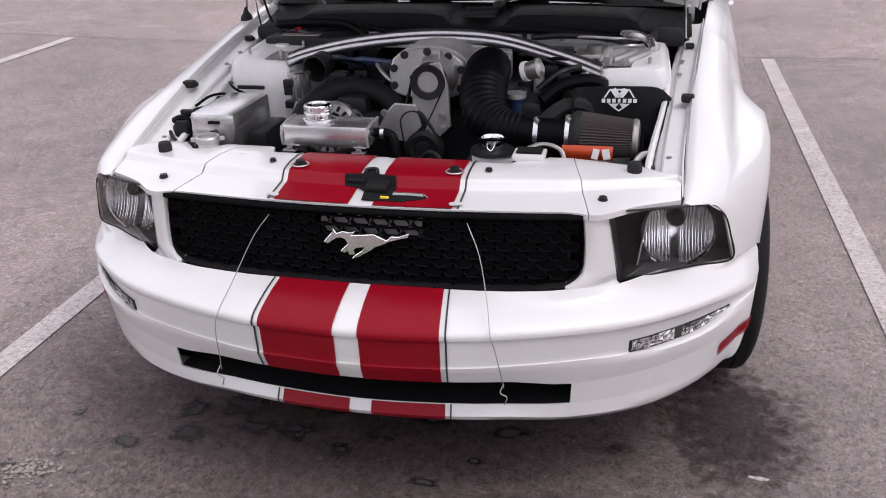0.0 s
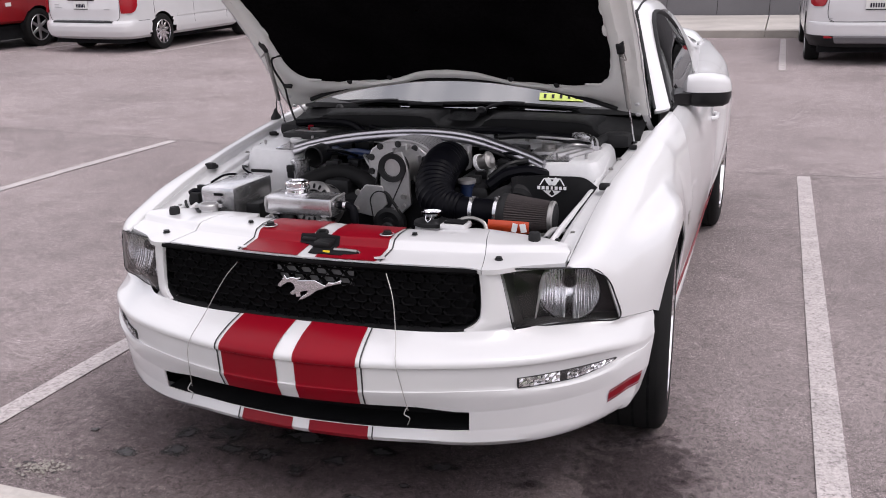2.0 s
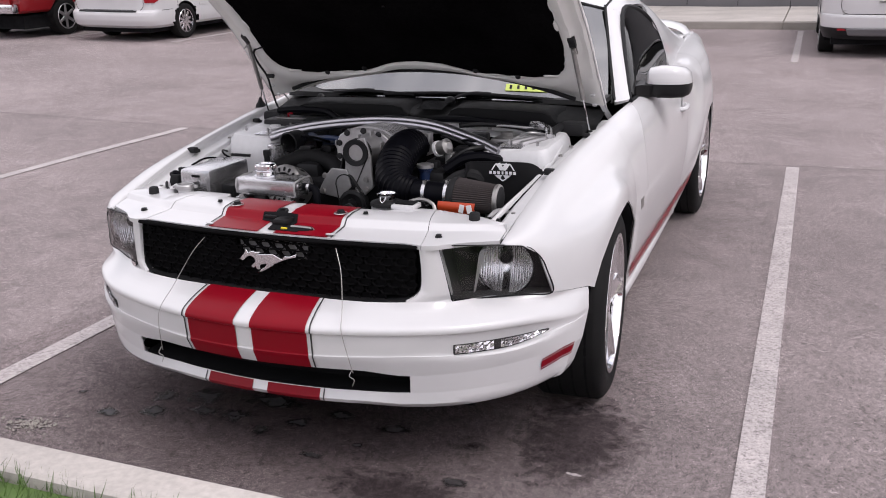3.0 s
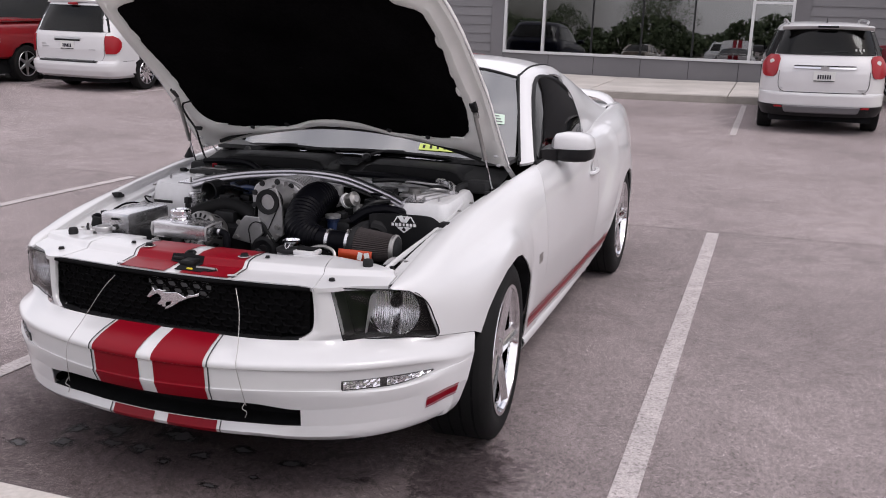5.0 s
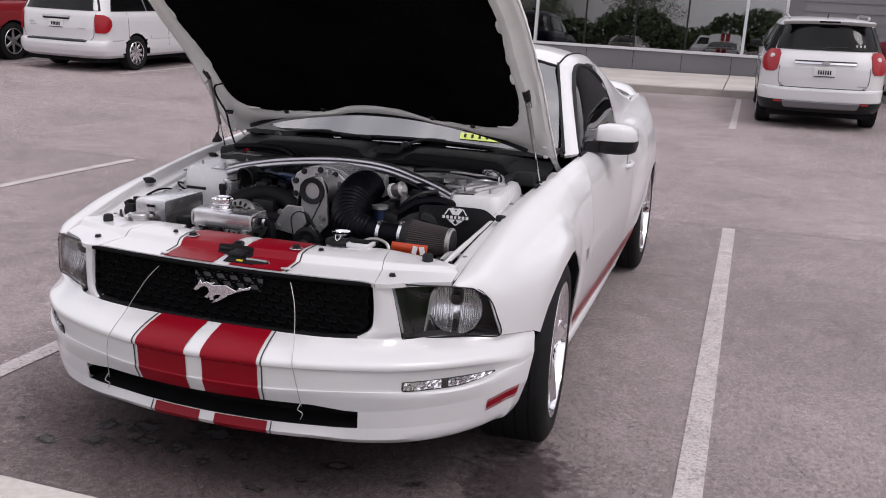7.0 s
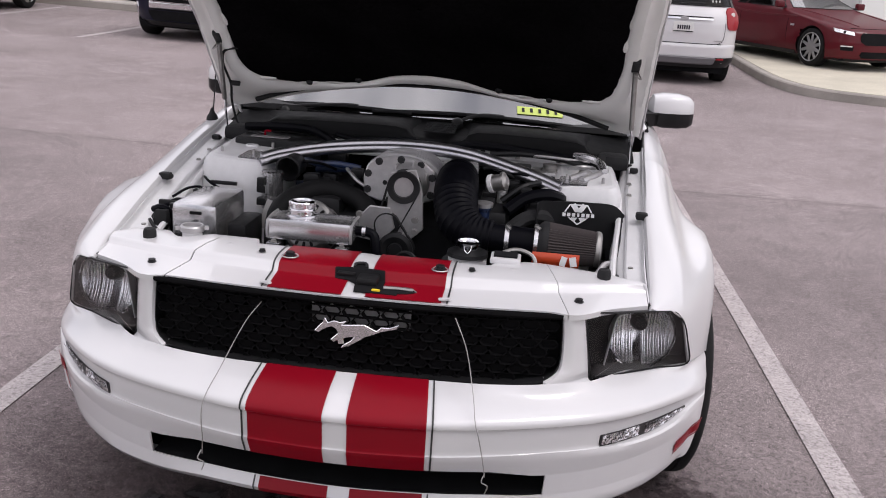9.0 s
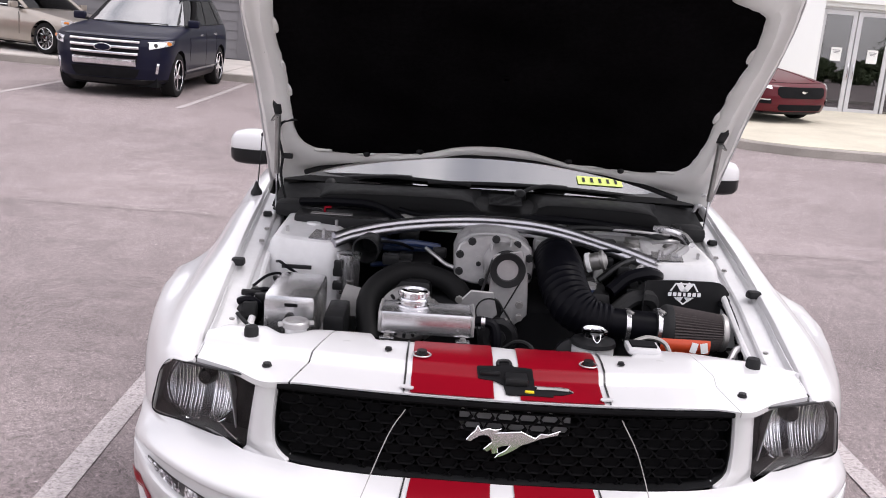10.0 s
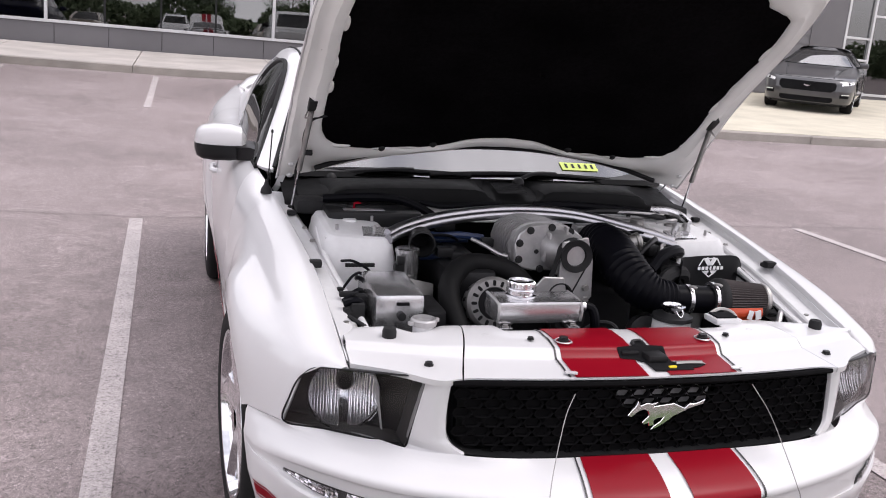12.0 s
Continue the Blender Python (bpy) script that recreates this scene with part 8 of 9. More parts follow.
for s in (-1, 1):
    side_glass(v, SUV, s, 1.15, 1.555, (-.85, 2.10), (-.18, 1.85), (.36, .68))
    rows = [[SUV.corner(s, a, z, .012) for a in np.linspace(lo_, hi_, 8)] for z, lo_, hi_ in ((.87, 32, 46), (.90, 24, 50), (.97, 18, 52), (1.07, 16, 52), (1.15, 20, 51), (1.20, 28, 46))]
    tl = part("tail_lamp", grid_bm(rows), "taillamp", v, "red tail lamp", thick=.020)
    p = SUV.corner(s, 40, 1.10, .024)
    lathe_disc(tl, "lamp_lens", p, (s * .5, 1, 0), .038, .012, "plate", "pale round lamp centre")
    gap_line(v, [SUV.rear(s * x, z, .002) for x, z in ((.56, .655), (.63, .69), (.655, .80), (.65, .95), (.66, 1.20))])
    p = SUV.rear(s * .62, .425)
    part("reflector", box(p.x, p.y + .022, p.z, .13, .02, .028, .006), "taillamp", v, "red bumper reflector")
    part("roof_rail", tube([V(s * .60, -.05, 1.66), V(s * .605, .15, 1.715), V(s * .60, 1.55, 1.712), V(s * .57, 1.80, 1.665)], .018, 8, 3), "dullrim", v)
    door_mirror(v, SUV.side(s, -.72, 1.10), s, "satin")
    for y in (.0, .95):
        part("door_handle", box(s * (SUV.x(1.0, y) + .006), y, 1.0, .03, .17, .03, .01), "white", v)
    for y in (-.78, .30, 1.20):
        gap_line(v, [SUV.side(s, y, z, .001) for z in (.45, .7, .95, 1.1)])
gap_line(v, [SUV.rear(x, .650, .002) for x in np.linspace(-.62, .62, 9)], .005)
bar = part("chrome_bar", grid_bm([[SUV.rear(x, z, dy) for x in np.linspace(-.44, .44, 9)] for z, dy in ((1.0, .006), (1.013, .034), (1.04, .036), (1.06, .006))]), "chrome", v, "chrome tailgate bar")
part("badge", prism([(-.06, -.018), (-.02, -.018), (-.02, -.03), (.02, -.03), (.02, -.018), (.06, -.018), (.06, .018), (.02, .018), (.02, .03), (-.02, .03), (-.02, .018), (-.06, .018)], .012, Matrix.Translation((0, SUV.rear(0, 1.03).y + .036, 1.03)) @ pose(0, 0, 0, -90, 0, 0)), "dullrim", bar, "small dull badge, a plain cross shape", smooth=False)
plate(v, SUV.rear(0, .90).y + .012, .895, 1)
for x, w in ((-.52, .22), (.60, .07)):
    part("script_bar", box(x, SUV.rear(x, .70).y + .004, .70, w, .006, .016), "dullrim", v, "chrome script as a plain bar", smooth=False)
part("bumper_skirt", grid_bm([[SUV.corner(s_, a, z, .010) for s_, a in [(-1, q) for q in (0, 14, 28, 42, 58, 74, 88)] + [(1, q) for q in (88, 74, 58, 42, 28, 14, 0)]] for z in (.28, .33, .38, .42, .445)]), "satin", v, "dark plastic lower bumper", thick=.012)
part("skid_plate", grid_bm([[SUV.rear(x * k, z, d) for x in np.linspace(-.56, .56, 9)] for z, k, d in ((.335, .90, .020), (.35, .95, .030), (.43, 1.0, .030), (.445, .97, .016))]), "plinth", v, "grey plastic skid plate", thick=.01)
part("spoiler", grid_bm([[V(x * w, y - .05 * x * x, z - .02 * x * x) for x in np.linspace(-1, 1, 11)] for y, z, w in ((1.88, 1.662, .60), (2.05, 1.664, .645), (2.14, 1.645, .66), (2.11, 1.615, .66), (2.06, 1.60, .66))]), "white", v, thick=.012)
part("brake_lamp", box(0, 2.135, 1.632, .30, .02, .030, .006), "dark", v, "dark high brake lamp", smooth=False)
part("rear_wiper", tube([SUV.rear(x, z, .016) for x, z in ((-.30, 1.265), (0, 1.25), (.06, 1.23))], .010, 6, 2), "black", v)
for k in range(3):
    p = SUV.rear(-.42 - .055 * k, 1.275)
    part("decal", box(p.x, p.y + .012, p.z, .024, .004, .062), "plate", v, "small white sticker on the glass", smooth=False)
part("roof_aerial", tube([V(0, 1.6, 1.68), V(0, 1.66, 1.75)], .008, 6, 2), "black", v)

# white minivan, tail to the camera
VAN = Shell([(.26, -2.30, 2.52, .90), (.31, -2.42, 2.62, .955), (.40, -2.48, 2.665, .975), (.50, -2.50, 2.675, .978), (.555, -2.50, 2.665, .976), (.585, -2.50, 2.62, .970), (.60, -2.49, 2.60, .968), (.80, -2.40, 2.61, .968), (.95, -2.1, 2.60, .962), (1.03, -1.7, 2.59, .952), (1.09, -1.45, 2.575, .930), (1.14, -1.28, 2.55, .908), (1.38, -.92, 2.45, .842), (1.60, -.58, 2.335, .772), (1.67, -.48, 2.295, .735), (1.71, -.35, 2.26, .68)], .5, 3.2, .50, 4.0)
v, body = shell_vehicle("minivan", "white minivan parked nose-in with dark rear glass", stand(-11.02, 14.85, 180.5), "white", VAN, dict(category="van", wheel_r=.335, axles=(-1.515, 1.515), tyre_w=.215, spokes=10, rim="chrome", rim_r=.225), "parked cars")
glazing(v, "rear_window", [[VAN.rear(x * (.845 - .16 * (z - 1.14) / .46), z, .007) for x in np.linspace(-1, 1, 13)] for z in np.linspace(1.13, 1.60, 7)], "tint", "dark rear window")
glazing(v, "windscreen", [[VAN.nose(x * (.84 - .3 * (z - 1.14)), z, .007) for x in np.linspace(-1, 1, 11)] for z in np.linspace(1.13, 1.62, 6)], "tint", "windscreen")
for s in (-1, 1):
    side_glass(v, VAN, s, 1.13, 1.60, (-1.0, 2.20), (-.32, 2.02), (.34, .66))
    rows = [[VAN.corner(s, a, z, .012) for a in np.linspace(lo_, hi_, 9)] for z, lo_, hi_ in ((.73, 22, 46), (.77, 12, 47), (.86, 6, 47), (.95, 6, 47), (1.02, 12, 46), (1.06, 26, 45))]
    part("tail_lamp", grid_bm(rows), "taillamp", v, "red rounded wrap-round tail lamp", thick=.022)
    gap_line(v, [VAN.rear(s * x, z, .002) for x, z in ((.72, .60), (.775, .66), (.79, .80), (.79, 1.0), (.80, 1.12))])
    gap_line(v, [VAN.side(s, y, .585, .001) for y in (1.92, 2.1, 2.25)])
    door_mirror(v, VAN.side(s, -.95, 1.08), s, "white")
    for y in (-.75, .45, 1.75):
        gap_line(v, [VAN.side(s, y, z, .001) for z in (.45, .7, .95, 1.1)])
    part("side_strip", grid_bm([[VAN.side(s, y, z, .008) for y in np.linspace(-1.05, 1.05, 7)] for z in (.60, .63, .66)]), "white", v, thick=.006)
    part("roof_rail", tube([V(s * .62, -.1, 1.74), V(s * .62, .1, 1.775), V(s * .62, 1.7, 1.77), V(s * .60, 1.95, 1.72)], .016, 8, 3), "white", v)
gap_line(v, [VAN.rear(x, .60, .003) for x in np.linspace(-.74, .74, 9)], .005)
part("step_pad", grid_bm([[VAN.rear(x, z, d) for x in np.linspace(-.66, .66, 9)] for z, d in ((.562, .010), (.580, .026), (.592, .004))]), "satin", v, "dark bumper step pad", thick=.006)
part("handle_strip", grid_bm([[VAN.rear(x, z, d) for x in np.linspace(-.30, .30, 5)] for z, d in ((.975, .004), (.985, .022), (1.01, .022), (1.02, .004))]), "dullrim", v, "chrome handle strip above the plate")
# the shade under the handle strip, added as a dark bar
part("handle_shade", box(0, VAN.rear(0, .965).y + .006, .962, .58, .02, .022, .004), "dark", v, smooth=False)
plate(v, VAN.rear(0, .87).y + .010, .87, 1)
part("brake_lamp", box(0, 2.37, 1.635, .20, .06, .045, .014), "taillamp", v, "small red high brake lamp")
for x, z, w in ((.56, .88, .10), (.52, .83, .16), (-.56, .80, .14)):
    part("script_bar", box(x, VAN.rear(x, z).y + .004, z, w, .006, .018), "dullrim", v, "badge script as a plain bar", smooth=False)
part("tailgate_lip", grid_bm([[V(x * w, y - .06 * x * x, z - .02 * x * x) for x in np.linspace(-1, 1, 9)] for y, z, w in ((2.12, 1.735, .50), (2.27, 1.728, .60), (2.335, 1.70, .66), (2.325, 1.665, .68))]), "white", v, thick=.012)

# red pickup beside it
tr = dict(category="truck", front=1.0, rear=1.2, wb=3.65, wheel_r=.375, tyre_w=.25, spokes=6, rim="dullrim",
          wid=[(-2.83, .85), (-2.6, .95), (0, .99), (2.9, .985), (3.03, .95)], low=[(-2.83, .42), (3.03, .50)],
          top=[(-2.83, .98), (-2.6, 1.08), (-1.2, 1.16), (-.9, 1.18), (.95, 1.20), (.96, 1.24), (3.03, 1.24)],
          cabin=(-1.15, -.55, .72, .90, .92, .74, 1.2, 1.82), pillars=(.55,), seams=(-.55, .35), rear_pillar=.09, handles=(-.05, .65))
v, body, yf, yr = vehicle("pickup_truck", "red pickup truck parked nose-in", stand(-13.85, 15.0, 180.5), "truckred", tr, "parked cars")
part("tailgate", box(0, 3.05, .95, 1.5, .05, .52, .015), "truckred", v)
part("rear_bumper", box(0, 3.13, .60, 1.85, .16, .18, .03), "chrome", v, "chrome rear bumper")
for s in (-1, 1):
    part("tail_lamp", box(s * .90, 3.04, .98, .13, .07, .40, .015), "taillamp", v)
    part("badge_bar", box(s * .992, 2.62, .86, .006, .14, .07), "plate", v, "bedside decal as a plain bar", smooth=False)
    part("bed_rail", box(s * .93, 2.0, 1.255, .10, 2.05, .04, .01), "truckred", v)

# dark blue crossover, nose to the camera
EDG = Shell([(.24, -2.20, 2.22, .86), (.32, -2.29, 2.30, .92), (.48, -2.335, 2.34, .945), (.68, -2.345, 2.35, .955), (.86, -2.335, 2.35, .958), (.955, -2.30, 2.345, .955), (.985, -2.24, 2.34, .950), (1.01, -2.10, 2.335, .945), (1.06, -1.75, 2.32, .94), (1.10, -1.35, 2.30, .93), (1.125, -1.10, 2.28, .918), (1.17, -1.00, 2.25, .90), (1.40, -.62, 2.10, .815), (1.58, -.32, 1.95, .735), (1.65, -.18, 1.87, .695), (1.68, -.05, 1.80, .65)], .85, 2.7, .75, 3.2)
v, body = shell_vehicle("crossover", "dark blue crossover SUV with a chrome barred grille", stand(-5.66, 15.48, .3), "bluepaint", EDG, dict(wheel_r=.365, axles=(-1.41, 1.41), tyre_w=.235, spokes=5, rim="chrome", rim_r=.265), "parked cars")
glazing(v, "windscreen", [[EDG.nose(x * (.83 - .48 * (z - 1.13)), z, .010) for x in np.linspace(-1, 1, 13)] for z in np.linspace(1.14, 1.62, 7)], "sky_glass", "windscreen")
glazing(v, "rear_window", [[EDG.rear(x * (.74 - .2 * (z - 1.2)), z, .007) for x in np.linspace(-1, 1, 11)] for z in np.linspace(1.20, 1.58, 6)], "tint", "dark rear window")
gr2 = part("grille", grid_bm([[EDG.nose(x * w, z, .006) for x in np.linspace(-.53, .53, 11)] for z, w in ((.50, .90), (.60, .95), (.75, 1.0), (.94, 1.02))]), "dark", v, "black grille opening", thick=.012)
for z, hw, hz in ((.905, .55, .050), (.815, .54, .060), (.715, .53, .060), (.575, .50, .125)):
    part("chrome_bar", grid_bm([[EDG.nose(x, z + dz * hz, dy) for x in np.linspace(-hw, hw, 13)] for dy, dz in ((.012, -.5), (.040, -.32), (.046, 0), (.040, .32), (.012, .5))]), "chrome", gr2, "chrome grille bar", thick=.004)
for r0, r1, h, mt, nm in ((0, .098, .016, "bluepaint", "grille_badge"), (.094, .108, .012, "chrome", "badge_rim")):
    part(nm, lathe([(r0, h), (r1 * .9, h), (r1, h * .6), (r1, 0)], 28, aim(EDG.nose(0, .80, .044), (0, -1, 0)) @ Matrix.Diagonal((1.3, .56, 1, 1))), mt, gr2, "oval badge, a plain shape" if r0 == 0 else "")
part("lower_intake", grid_bm([[EDG.nose(x * w, z, .006) for x in np.linspace(-.54, .54, 9)] for z, w in ((.33, .86), (.40, .95), (.485, 1.0))]), "dark", v, "black lower intake", thick=.012)
part("chin", grid_bm([[EDG.nose(x, z, .010) for x in np.linspace(-.86, .86, 13)] for z in (.235, .27, .31)]), "satin", v, "dark lower bumper", thick=.012)
gap_line(v, [EDG.nose(x, .962, .003) for x in np.linspace(-.80, .80, 13)], .006)
for s in (-1, 1):
    rows = [[EDG.corner(s, q, (.800 + .0022 * (52 - q)) * (1 - f) + (.905 + .0007 * (52 - q)) * f, .010, True) for q in np.linspace(14, 52, 10)] for f in (0, .35, .7, 1)]
    hl = part("head_lamp", grid_bm(rows), "reflector", v, "clear headlamp", thick=.015)
    p = EDG.corner(s, 44, .868, .018, True)
    part("lamp_eye", lathe([(.034, 0), (.031, .008), (.0, .012)], 18, aim(p, (s * .45, -1, 0))), "lamphouse", hl)
    p = EDG.corner(s, 24, .895, .014, True)
    part("turn_lamp", lathe([(.040, 0), (.034, .016), (.0, .02)], 14, aim(p, (s * .8, -.6, 0)) @ Matrix.Diagonal((1.3, .8, 1, 1))), "amber", hl, "amber turn lamp")
    part("lamp_lid", tube([EDG.corner(s, q, .910 + .0009 * (52 - q), .014, True) for q in np.linspace(14, 54, 9)], .010, 6, 2), "chrome", hl, "bright strip over the lamp")
    p = EDG.corner(s, 40, .50, .004, True)
    part("day_lamp", box(0, 0, 0, .045, .022, .17, .010, Matrix.Translation(p) @ pose(0, 0, 0, 0, 8 * s, 28 * s)), "chrome", v, "upright chrome fog lamp surround")
    side_glass(v, EDG, s, 1.155, 1.575, (-.82, 2.02), (-.10, 1.62), (.42, .76))
    part("roof_rail", tube([V(s * .62, -.1, 1.70), V(s * .62, .1, 1.745), V(s * .62, 1.3, 1.745), V(s * .60, 1.6, 1.70)], .016, 8, 3), "black", v)
    part("sill_trim", grid_bm([[EDG.side(s, y, z, .010) for y in np.linspace(-.98, .98, 5)] for z in (.25, .30, .36)]), "satin", v, thick=.012)
    part("sill_strip", grid_bm([[EDG.side(s, y, z, .012) for y in np.linspace(-.98, .98, 5)] for z in (.395, .41, .425)]), "dullrim", v, "thin bright sill strip", thick=.005)
    door_mirror(v, EDG.side(s, -.72, 1.12), s, "bluepaint", .21)
    for y in (-.02, .95):
        part("door_handle", box(s * (EDG.x(.99, y) + .010), y, .99, .026, .17, .032, .010), "chrome", v, "chrome door handle")
    for y in (-.80, .30, 1.05):
        gap_line(v, [EDG.side(s, y, z, .001) for z in (.42, .7, .95, 1.12)])
part("wiper", tube([EDG.nose(x, z, .02) for x, z in ((-.62, 1.145), (-.2, 1.155), (.05, 1.15))], .012, 6, 2), "black", v)
part("wiper", tube([EDG.nose(x, z, .02) for x, z in ((.0, 1.145), (.3, 1.16), (.6, 1.16))], .012, 6, 2), "black", v)

# beige saloon on the pavement
sd = dict(category="car", front=.96, rear=1.08, wb=2.85, wheel_r=.33, tyre_w=.22, spokes=12, rim="chrome", rim_r=.235,
          wid=[(-2.38, .66), (-2.25, .82), (-1.8, .90), (0, .925), (1.8, .915), (2.3, .84), (2.5, .72)], low=[(-2.38, .24), (-1.8, .19), (1.8, .2), (2.5, .3)],
          top=[(-2.38, .66), (-2.2, .76), (-1.2, .90), (-.85, .93), (1.4, .99), (2.0, 1.02), (2.5, .98)],
          cabin=(-.95, -.10, 1.05, 1.85, .84, .62, .95, 1.42), pillars=(.50,), handles=(.1, 1.0), handle_mat="chrome", seams=(-.72, .42, 1.3), rear_pillar=.08)
v, body, yf, yr = vehicle("saloon_car", "beige saloon car standing on the pavement", stand(-9.86, 19.9, 67, .145), "beige", sd, "parked cars")
for s in (-1, 1):
    part("head_lamp", patch([[V(s * x, y, z) for x, y in ((.45, -2.36), (.68, -2.30), (.84, -2.12), (.885, -1.9))] for z in (.62, .70, .745)], 2, 2), "reflector", v, "clear headlamp", thick=.02)
    part("turn_lamp", box(s * .86, -2.02, .70, .05, .14, .05, .012), "amber", v)
    part("window_trim", tube([V(s * .845, -.80, .955), V(s * .85, .4, .985), V(s * .845, 1.5, 1.015)], .010, 6, 3), "chrome", v)
part("grille", box(0, -2.40, .58, .70, .05, .18, .02), "dark", v)

# two late-model coupes on the island
CPE = Shell([(.17, -2.12, 2.36, .85), (.22, -2.24, 2.44, .91), (.34, -2.275, 2.50, .945), (.50, -2.275, 2.53, .955), (.66, -2.25, 2.53, .957), (.72, -2.20, 2.525, .956), (.76, -2.10, 2.52, .953), (.82, -1.82, 2.52, .948), (.88, -1.45, 2.515, .940), (.94, -1.02, 2.505, .920), (.965, -.82, 2.50, .903), (.99, -.73, 2.48, .882), (1.02, -.67, 2.40, .855), (1.045, -.62, 2.10, .825), (1.09, -.52, 1.85, .775), (1.20, -.27, 1.50, .685), (1.29, -.02, 1.16, .612), (1.34, .18, .92, .565), (1.36, .32, .80, .52)], .62, 2.8, .55, 3.6)


def coupe(label, m, paint, grp):
    v, body = shell_vehicle("coupe", label, m, paint, CPE, dict(wheel_r=.345, axles=(-1.36, 1.36), tyre_w=.25, spokes=10, rim="dullrim", rim_r=.26, gap=.04), grp)
    glazing(v, "windscreen", [[CPE.nose(x * (.75 - .92 * (z - 1.0)), z, .010) for x in np.linspace(-1, 1, 13)] for z in np.linspace(1.0, 1.325, 7)], "sky_glass", "windscreen")
    glazing(v, "rear_window", [[CPE.rear(x * (.62 - .55 * (z - 1.08)), z, .008) for x in np.linspace(-1, 1, 11)] for z in np.linspace(1.08, 1.32, 6)], "tint", "dark sloping rear glass")
    g = part("grille", grid_bm([[CPE.nose(x * q, z, .006) for x in np.linspace(-.60, .60, 11)] for z, q in ((.47, .84), (.53, .98), (.62, 1.0), (.675, .94))]), "dark", v, "black trapezoid grille", thick=.012)
    part("grille_badge", prism([(-.075, .012), (-.05, .028), (-.02, .016), (.04, .010), (.085, .020), (.05, .0), (.02, -.018), (-.012, -.028), (-.004, -.010), (-.04, -.016)], .01, Matrix.Translation((0, CPE.nose(0, .58).y - .014, .58)) @ pose(0, 0, 0, 90, 0, 0)), "chrome", g, "chrome badge, a plain shape", smooth=False)
    part("lower_grille", grid_bm([[CPE.nose(x * q, z, .006) for x in np.linspace(-.56, .56, 9)] for z, q in ((.24, .92), (.29, 1.0), (.35, .98))]), "dark", v, "black lower grille", thick=.012)
    part("splitter", grid_bm([[CPE.nose(x, z, .014) for x in np.linspace(-.84, .84, 13)] for z in (.165, .185, .205)]), "satin", v, "dark lower lip", thick=.014)
    gap_line(v, [CPE.nose(x, .745, .002) for x in np.linspace(-.70, .70, 13)], .005)
    for s in (-1, 1):
        rows = [[CPE.corner(s, a, z + dz, .010, True) for a, dz in ((q, .0016 * (50 - q)) for q in np.linspace(20, 50, 8))] for z in (.625, .655, .685)]
        hl = part("head_lamp", grid_bm(rows), "reflector", v, "slim headlamp", thick=.012)
        part("lamp_eye", lathe([(.028, 0), (.025, .010), (.0, .014)], 14, aim(CPE.corner(s, 36, .68, .016, True), (s * .4, -1, 0))), "lampback", hl)
        for k in range(3):
            p = CPE.corner(s, 28 - 4 * k, .695 + .008 * k, .016, True)
            part("lamp_strip", box(0, 0, 0, .014, .016, .060, .004, Matrix.Translation(p) @ pose(0, 0, 0, 0, 18 * s, 40 * s)), "plate", hl, smooth=False)
        part("fog_pocket", grid_bm([[CPE.corner(s, a, z, .006, True) for a in np.linspace(30, 50, 5)] for z in (.36, .40, .44)]), "dark", v, "dark fog lamp pocket", thick=.012)
        part("fog_lamp", grid_bm([[CPE.corner(s, a, z, .016, True) for a in np.linspace(30, 48, 5)] for z in (.425, .435, .445)]), "plate", v, "slim fog lamp", thick=.010)
        part("bonnet_crease", tube([CPE.nose(s * x, z, -.01) for x, z in ((.50, .77), (.56, .85), (.62, .93), (.66, .97))], .016, 8, 4), paint, v)
        part("fender_badge", box(s * (CPE.x(.70, -.82) + .004), -.82, .70, .006, .10, .035), "dullrim", v, "small fender badge, a plain bar", smooth=False)
        part("sill", grid_bm([[CPE.side(s, y, z, .014) for y in np.linspace(-.95, .95, 6)] for z in (.175, .20, .24)]), "satin", v, "dark sill", thick=.014)
        part("shoulder", tube([CPE.side(s, y, z, -.012) for y, z in ((-.9, .86), (0, .84), (.7, .86), (1.3, .93), (1.9, .96), (2.3, .95))], .022, 8, 4), paint, v)
        side_glass(v, CPE, s, .995, 1.30, (-.42, .98), (.12, .72), (.80,))
        door_mirror(v, CPE.side(s, -.42, .975), s, paint)
        part("door_handle", box(s * (CPE.x(.86, .55) + .006), .55, .86, .024, .16, .028, .009), paint, v)
        for y in (-.68, .74):
            gap_line(v, [CPE.side(s, y, z, .001) for z in (.28, .5, .8, .95)])
        for k in range(3):
            p = CPE.rear(s * (.52 + .11 * k), .88, .008)
            part("tail_lamp", box(p.x, p.y, p.z, .05, .02, .16, .008), "taillamp", v)
    return v


coupe("dark red late-model coupe on the concrete display island", stand(5.47, 17.85, 27, .150), "redpaint", "parked cars")
coupe("dark grey late-model coupe facing outward on the island", stand(13.75, 17.75, -42.5, .150), "greypaint", "parked cars")


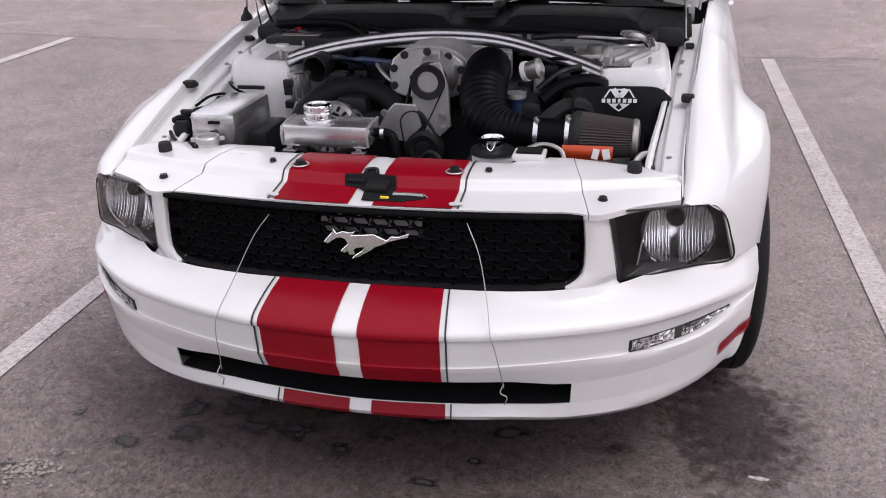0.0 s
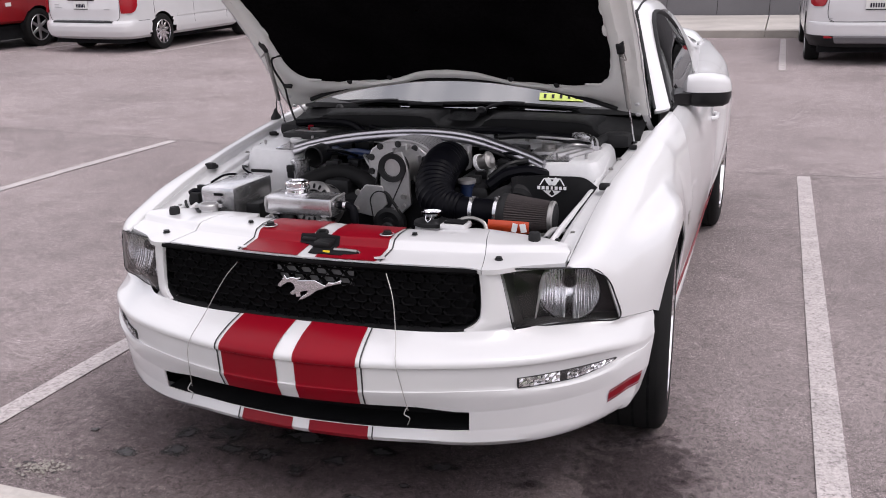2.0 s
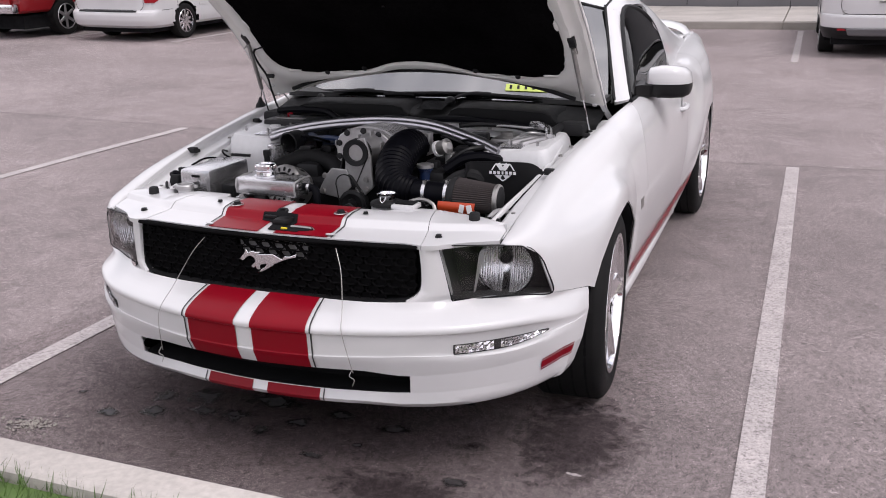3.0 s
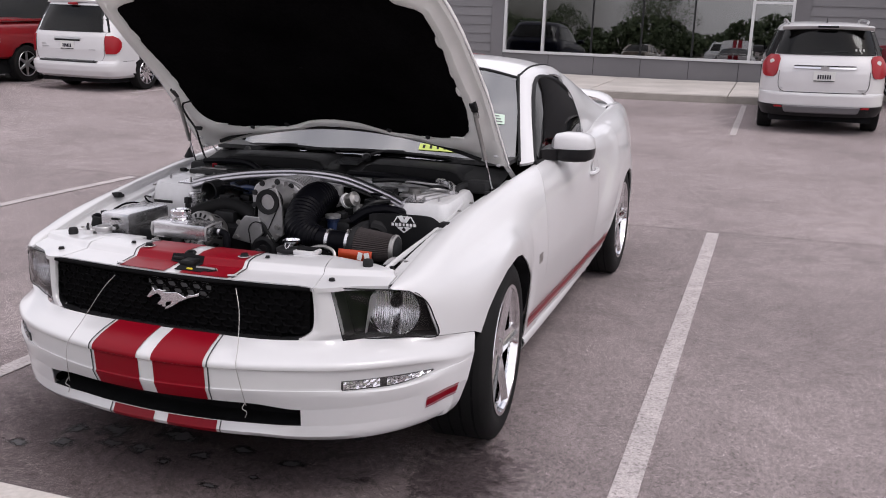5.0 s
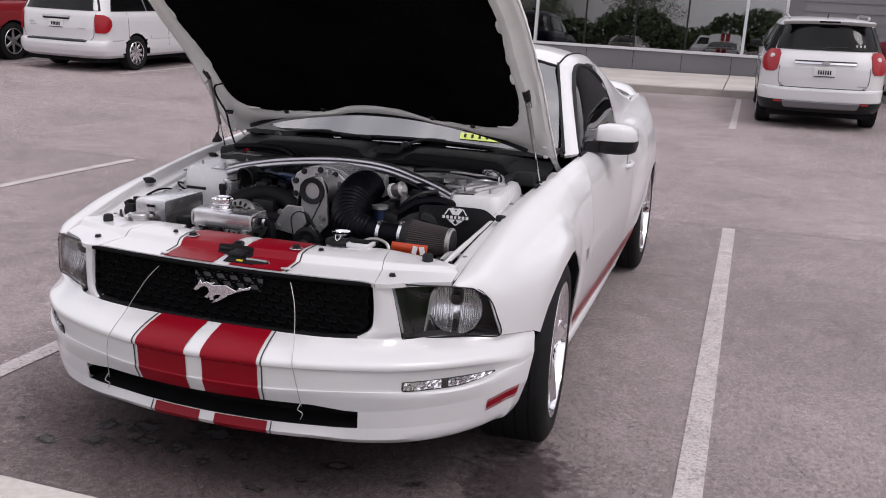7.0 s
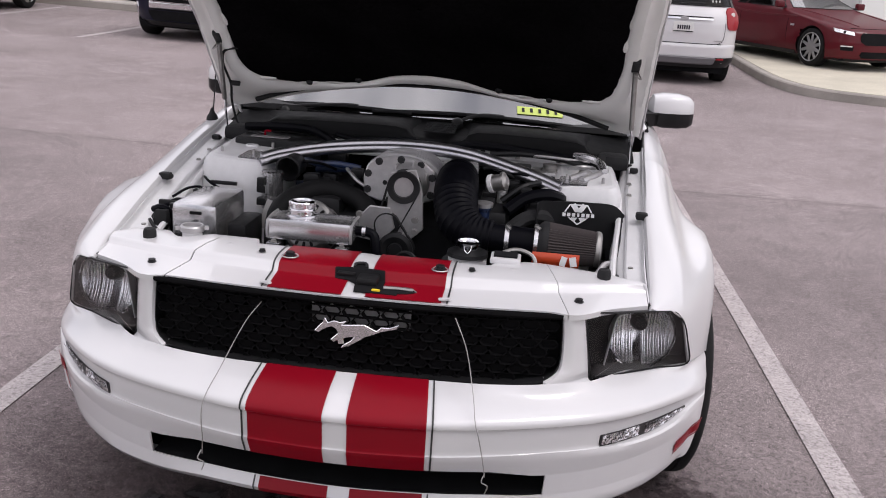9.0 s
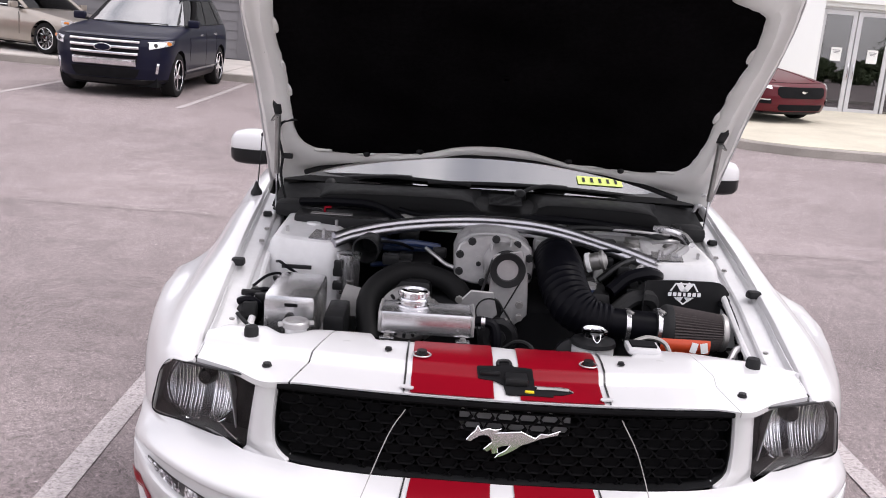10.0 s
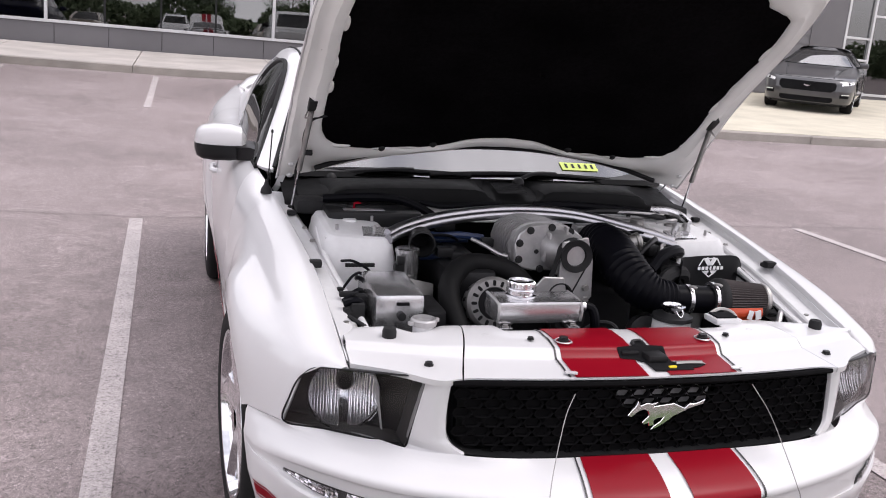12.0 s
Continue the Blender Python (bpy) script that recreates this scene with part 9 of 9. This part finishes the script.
# ---- trees across the road, behind the camera ----
def tree(x, y, h, seed):
    r = random.Random(seed)
    t = thing("tree", "leafy green street tree across the verge", "tree", "street trees", pose(x, y, 0))
    part("trunk", tube([V(0, 0, -.1), V(.05, .02, h * .2), V(.0, .1, h * .45), V(.1, .0, h * .7)], [.16, .13, .09, .04], 9, 3), "bark", t)
    limbs = []
    for k in range(7):
        a, z0 = k * 2.4 + r.random(), h * r.uniform(.28, .5)
        L = h * r.uniform(.2, .32)
        e = V(L * math.cos(a), L * math.sin(a), z0 + L * r.uniform(.5, 1.1))
        limbs.append(e)
        part("limb", tube([V(0, .05, z0), e * .5 + V(0, 0, z0 * .5), e], [.06, .04, .015], 6, 3), "bark", t)
    vv, ff = [], []
    for i in range(2600):
        c = limbs[i % 7] if r.random() < .7 else V(0, 0, h * .75)
        d = V(r.gauss(0, 1), r.gauss(0, 1), r.gauss(0, .8)).normalized() * h * .17 * r.random() ** .35
        p = c + d
        s_ = r.uniform(.07, .15)
        u, w = V(r.gauss(0, 1), r.gauss(0, 1), r.gauss(0, 1)).normalized(), V(r.gauss(0, 1), r.gauss(0, 1), r.gauss(0, 1)).normalized()
        n = len(vv)
        vv += [p - u * s_, p + w * s_ * .6, p + u * s_, p - w * s_ * .6]
        ff.append((n, n + 1, n + 2, n + 3))
    me = bpy.data.meshes.new("crown")
    me.from_pydata([tuple(p) for p in vv], [], ff)
    me.materials.append(M["leaf"])
    o = new("crown", me)
    o.parent = t


for k, (x, y, h) in enumerate(((-62, -72, 7), (-51, -76, 6), (-42, -70, 8), (-33, -75, 6.5), (-24, -72, 7), (-15, -77, 9), (-11, -71, 9.5), (3, -75, 6), (12, -72, 8.5), (22, -76, 6.5), (32, -71, 9), (43, -75, 6.5), (54, -72, 7.5))):
    tree(x, y, h, 40 + k)

# dense far woods across the road
r = random.Random(77)
vv, ff = [], []
for k in range(74):
    cx, cy, h = -92 + 2.5 * k + r.uniform(-1.2, 1.2), -62 + r.uniform(-5, 5), r.uniform(2.6, 4.6) + 1.6 * math.sin(k * .9) * math.sin(k * .37)
    for _ in range(800):
        d = V(r.gauss(0, 1), r.gauss(0, 1), r.gauss(0, 1)).normalized() * r.uniform(.55, 1.0)
        p = V(cx + d.x * 2.4, cy + d.y * 2.0, h * .52 + d.z * h * .5)
        u, w = V(r.gauss(0, 1), r.gauss(0, 1), r.gauss(0, 1)).normalized(), V(r.gauss(0, 1), r.gauss(0, 1), r.gauss(0, 1)).normalized()
        n, s_ = len(vv), r.uniform(.14, .42)
        vv += [p - u * s_, p + w * s_ * .8, p + u * s_, p - w * s_ * .8]
        ff.append((n, n + 1, n + 2, n + 3))
me = bpy.data.meshes.new("woods")
me.from_pydata([tuple(p) for p in vv], [], ff)
me.materials.append(M["leaf"])
tagged(new("woods", me), "dense green trees far across the road", "trees", "", "stuff")

# dark spots where cars have dripped
for k, (x, y, rx, ry) in enumerate(((-.55, .19, .05, .032), (-.36, .245, .055, .032), (-.27, .27, .05, .04), (-.03, .29, .042, .03), (-.115, .20, .03, .022), (.126, .107, .03, .016), (-.585, .31, .05, .032), (-.44, .354, .075, .05), (-.71, .134, .042, .03), (.228, .207, .022, .012), (.09, .37, .05, .03), (.30, .36, .05, .03), (-.20, .40, .09, .05), (-.90, .23, .02, .016), (.60, .10, .04, .02))):
    stain(x, y, rx * 1.75, ry * 1.75, "oil", .0035 + .0002 * k, 20 + k, .35)
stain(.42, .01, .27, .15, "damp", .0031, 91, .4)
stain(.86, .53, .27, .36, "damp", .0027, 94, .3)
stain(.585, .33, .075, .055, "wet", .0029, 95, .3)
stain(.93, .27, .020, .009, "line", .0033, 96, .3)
# two broad films round the nose: grime together with painted car shade
stain(-.20, .38, 1.75, 1.15, "shade_grime", .0020, 93, .2)
stain(.12, .42, 1.05, .85, "shade_grime", .0024, 97, .2)
for k in range(26):
    r = random.Random(300 + k)
    stain(-.885 + r.gauss(0, .05), -.035 + r.gauss(0, .035), r.uniform(.006, .016), r.uniform(.005, .012), "oil", .0032 + .0001 * k, 60 + k, .4)

# crumbled asphalt beside the stains
r = random.Random(9)
vv, ff = [], []
for k in range(110):
    x, y, q = -.885 + r.gauss(0, .055), -.03 + r.gauss(0, .035), r.uniform(.003, .009)
    n = len(vv)
    vv += [(x + q * math.cos(a + k), y + q * math.sin(a + k) * r.uniform(.6, 1), .004) for a in (0, 1.57, 3.14, 4.71)] + [(x + r.uniform(-.3, .3) * q, y, .004 + q * r.uniform(.5, 1))]
    ff += [(n, n + 1, n + 4), (n + 1, n + 2, n + 4), (n + 2, n + 3, n + 4), (n + 3, n, n + 4)]
me = bpy.data.meshes.new("crumbs")
me.from_pydata(vv, [], ff)
me.materials.append(M["kerb"])
tagged(new("crumbs", me), "crumbled bits of asphalt lying on the ground", "gravel", kind="stuff")

# cars parked across the road, seen in the shop windows
for src, x, y, yaw in (("saloon_car", -6.5, -15.0, 4), ("suv", -1.5, -15.5, 182), ("saloon_car", 4.2, -15.2, -3), ("coupe", 9.5, -15.4, 2), ("pickup_truck", 15.5, -16.0, 180)):
    copy_thing(bpy.data.objects[src], stand(x, y, yaw))
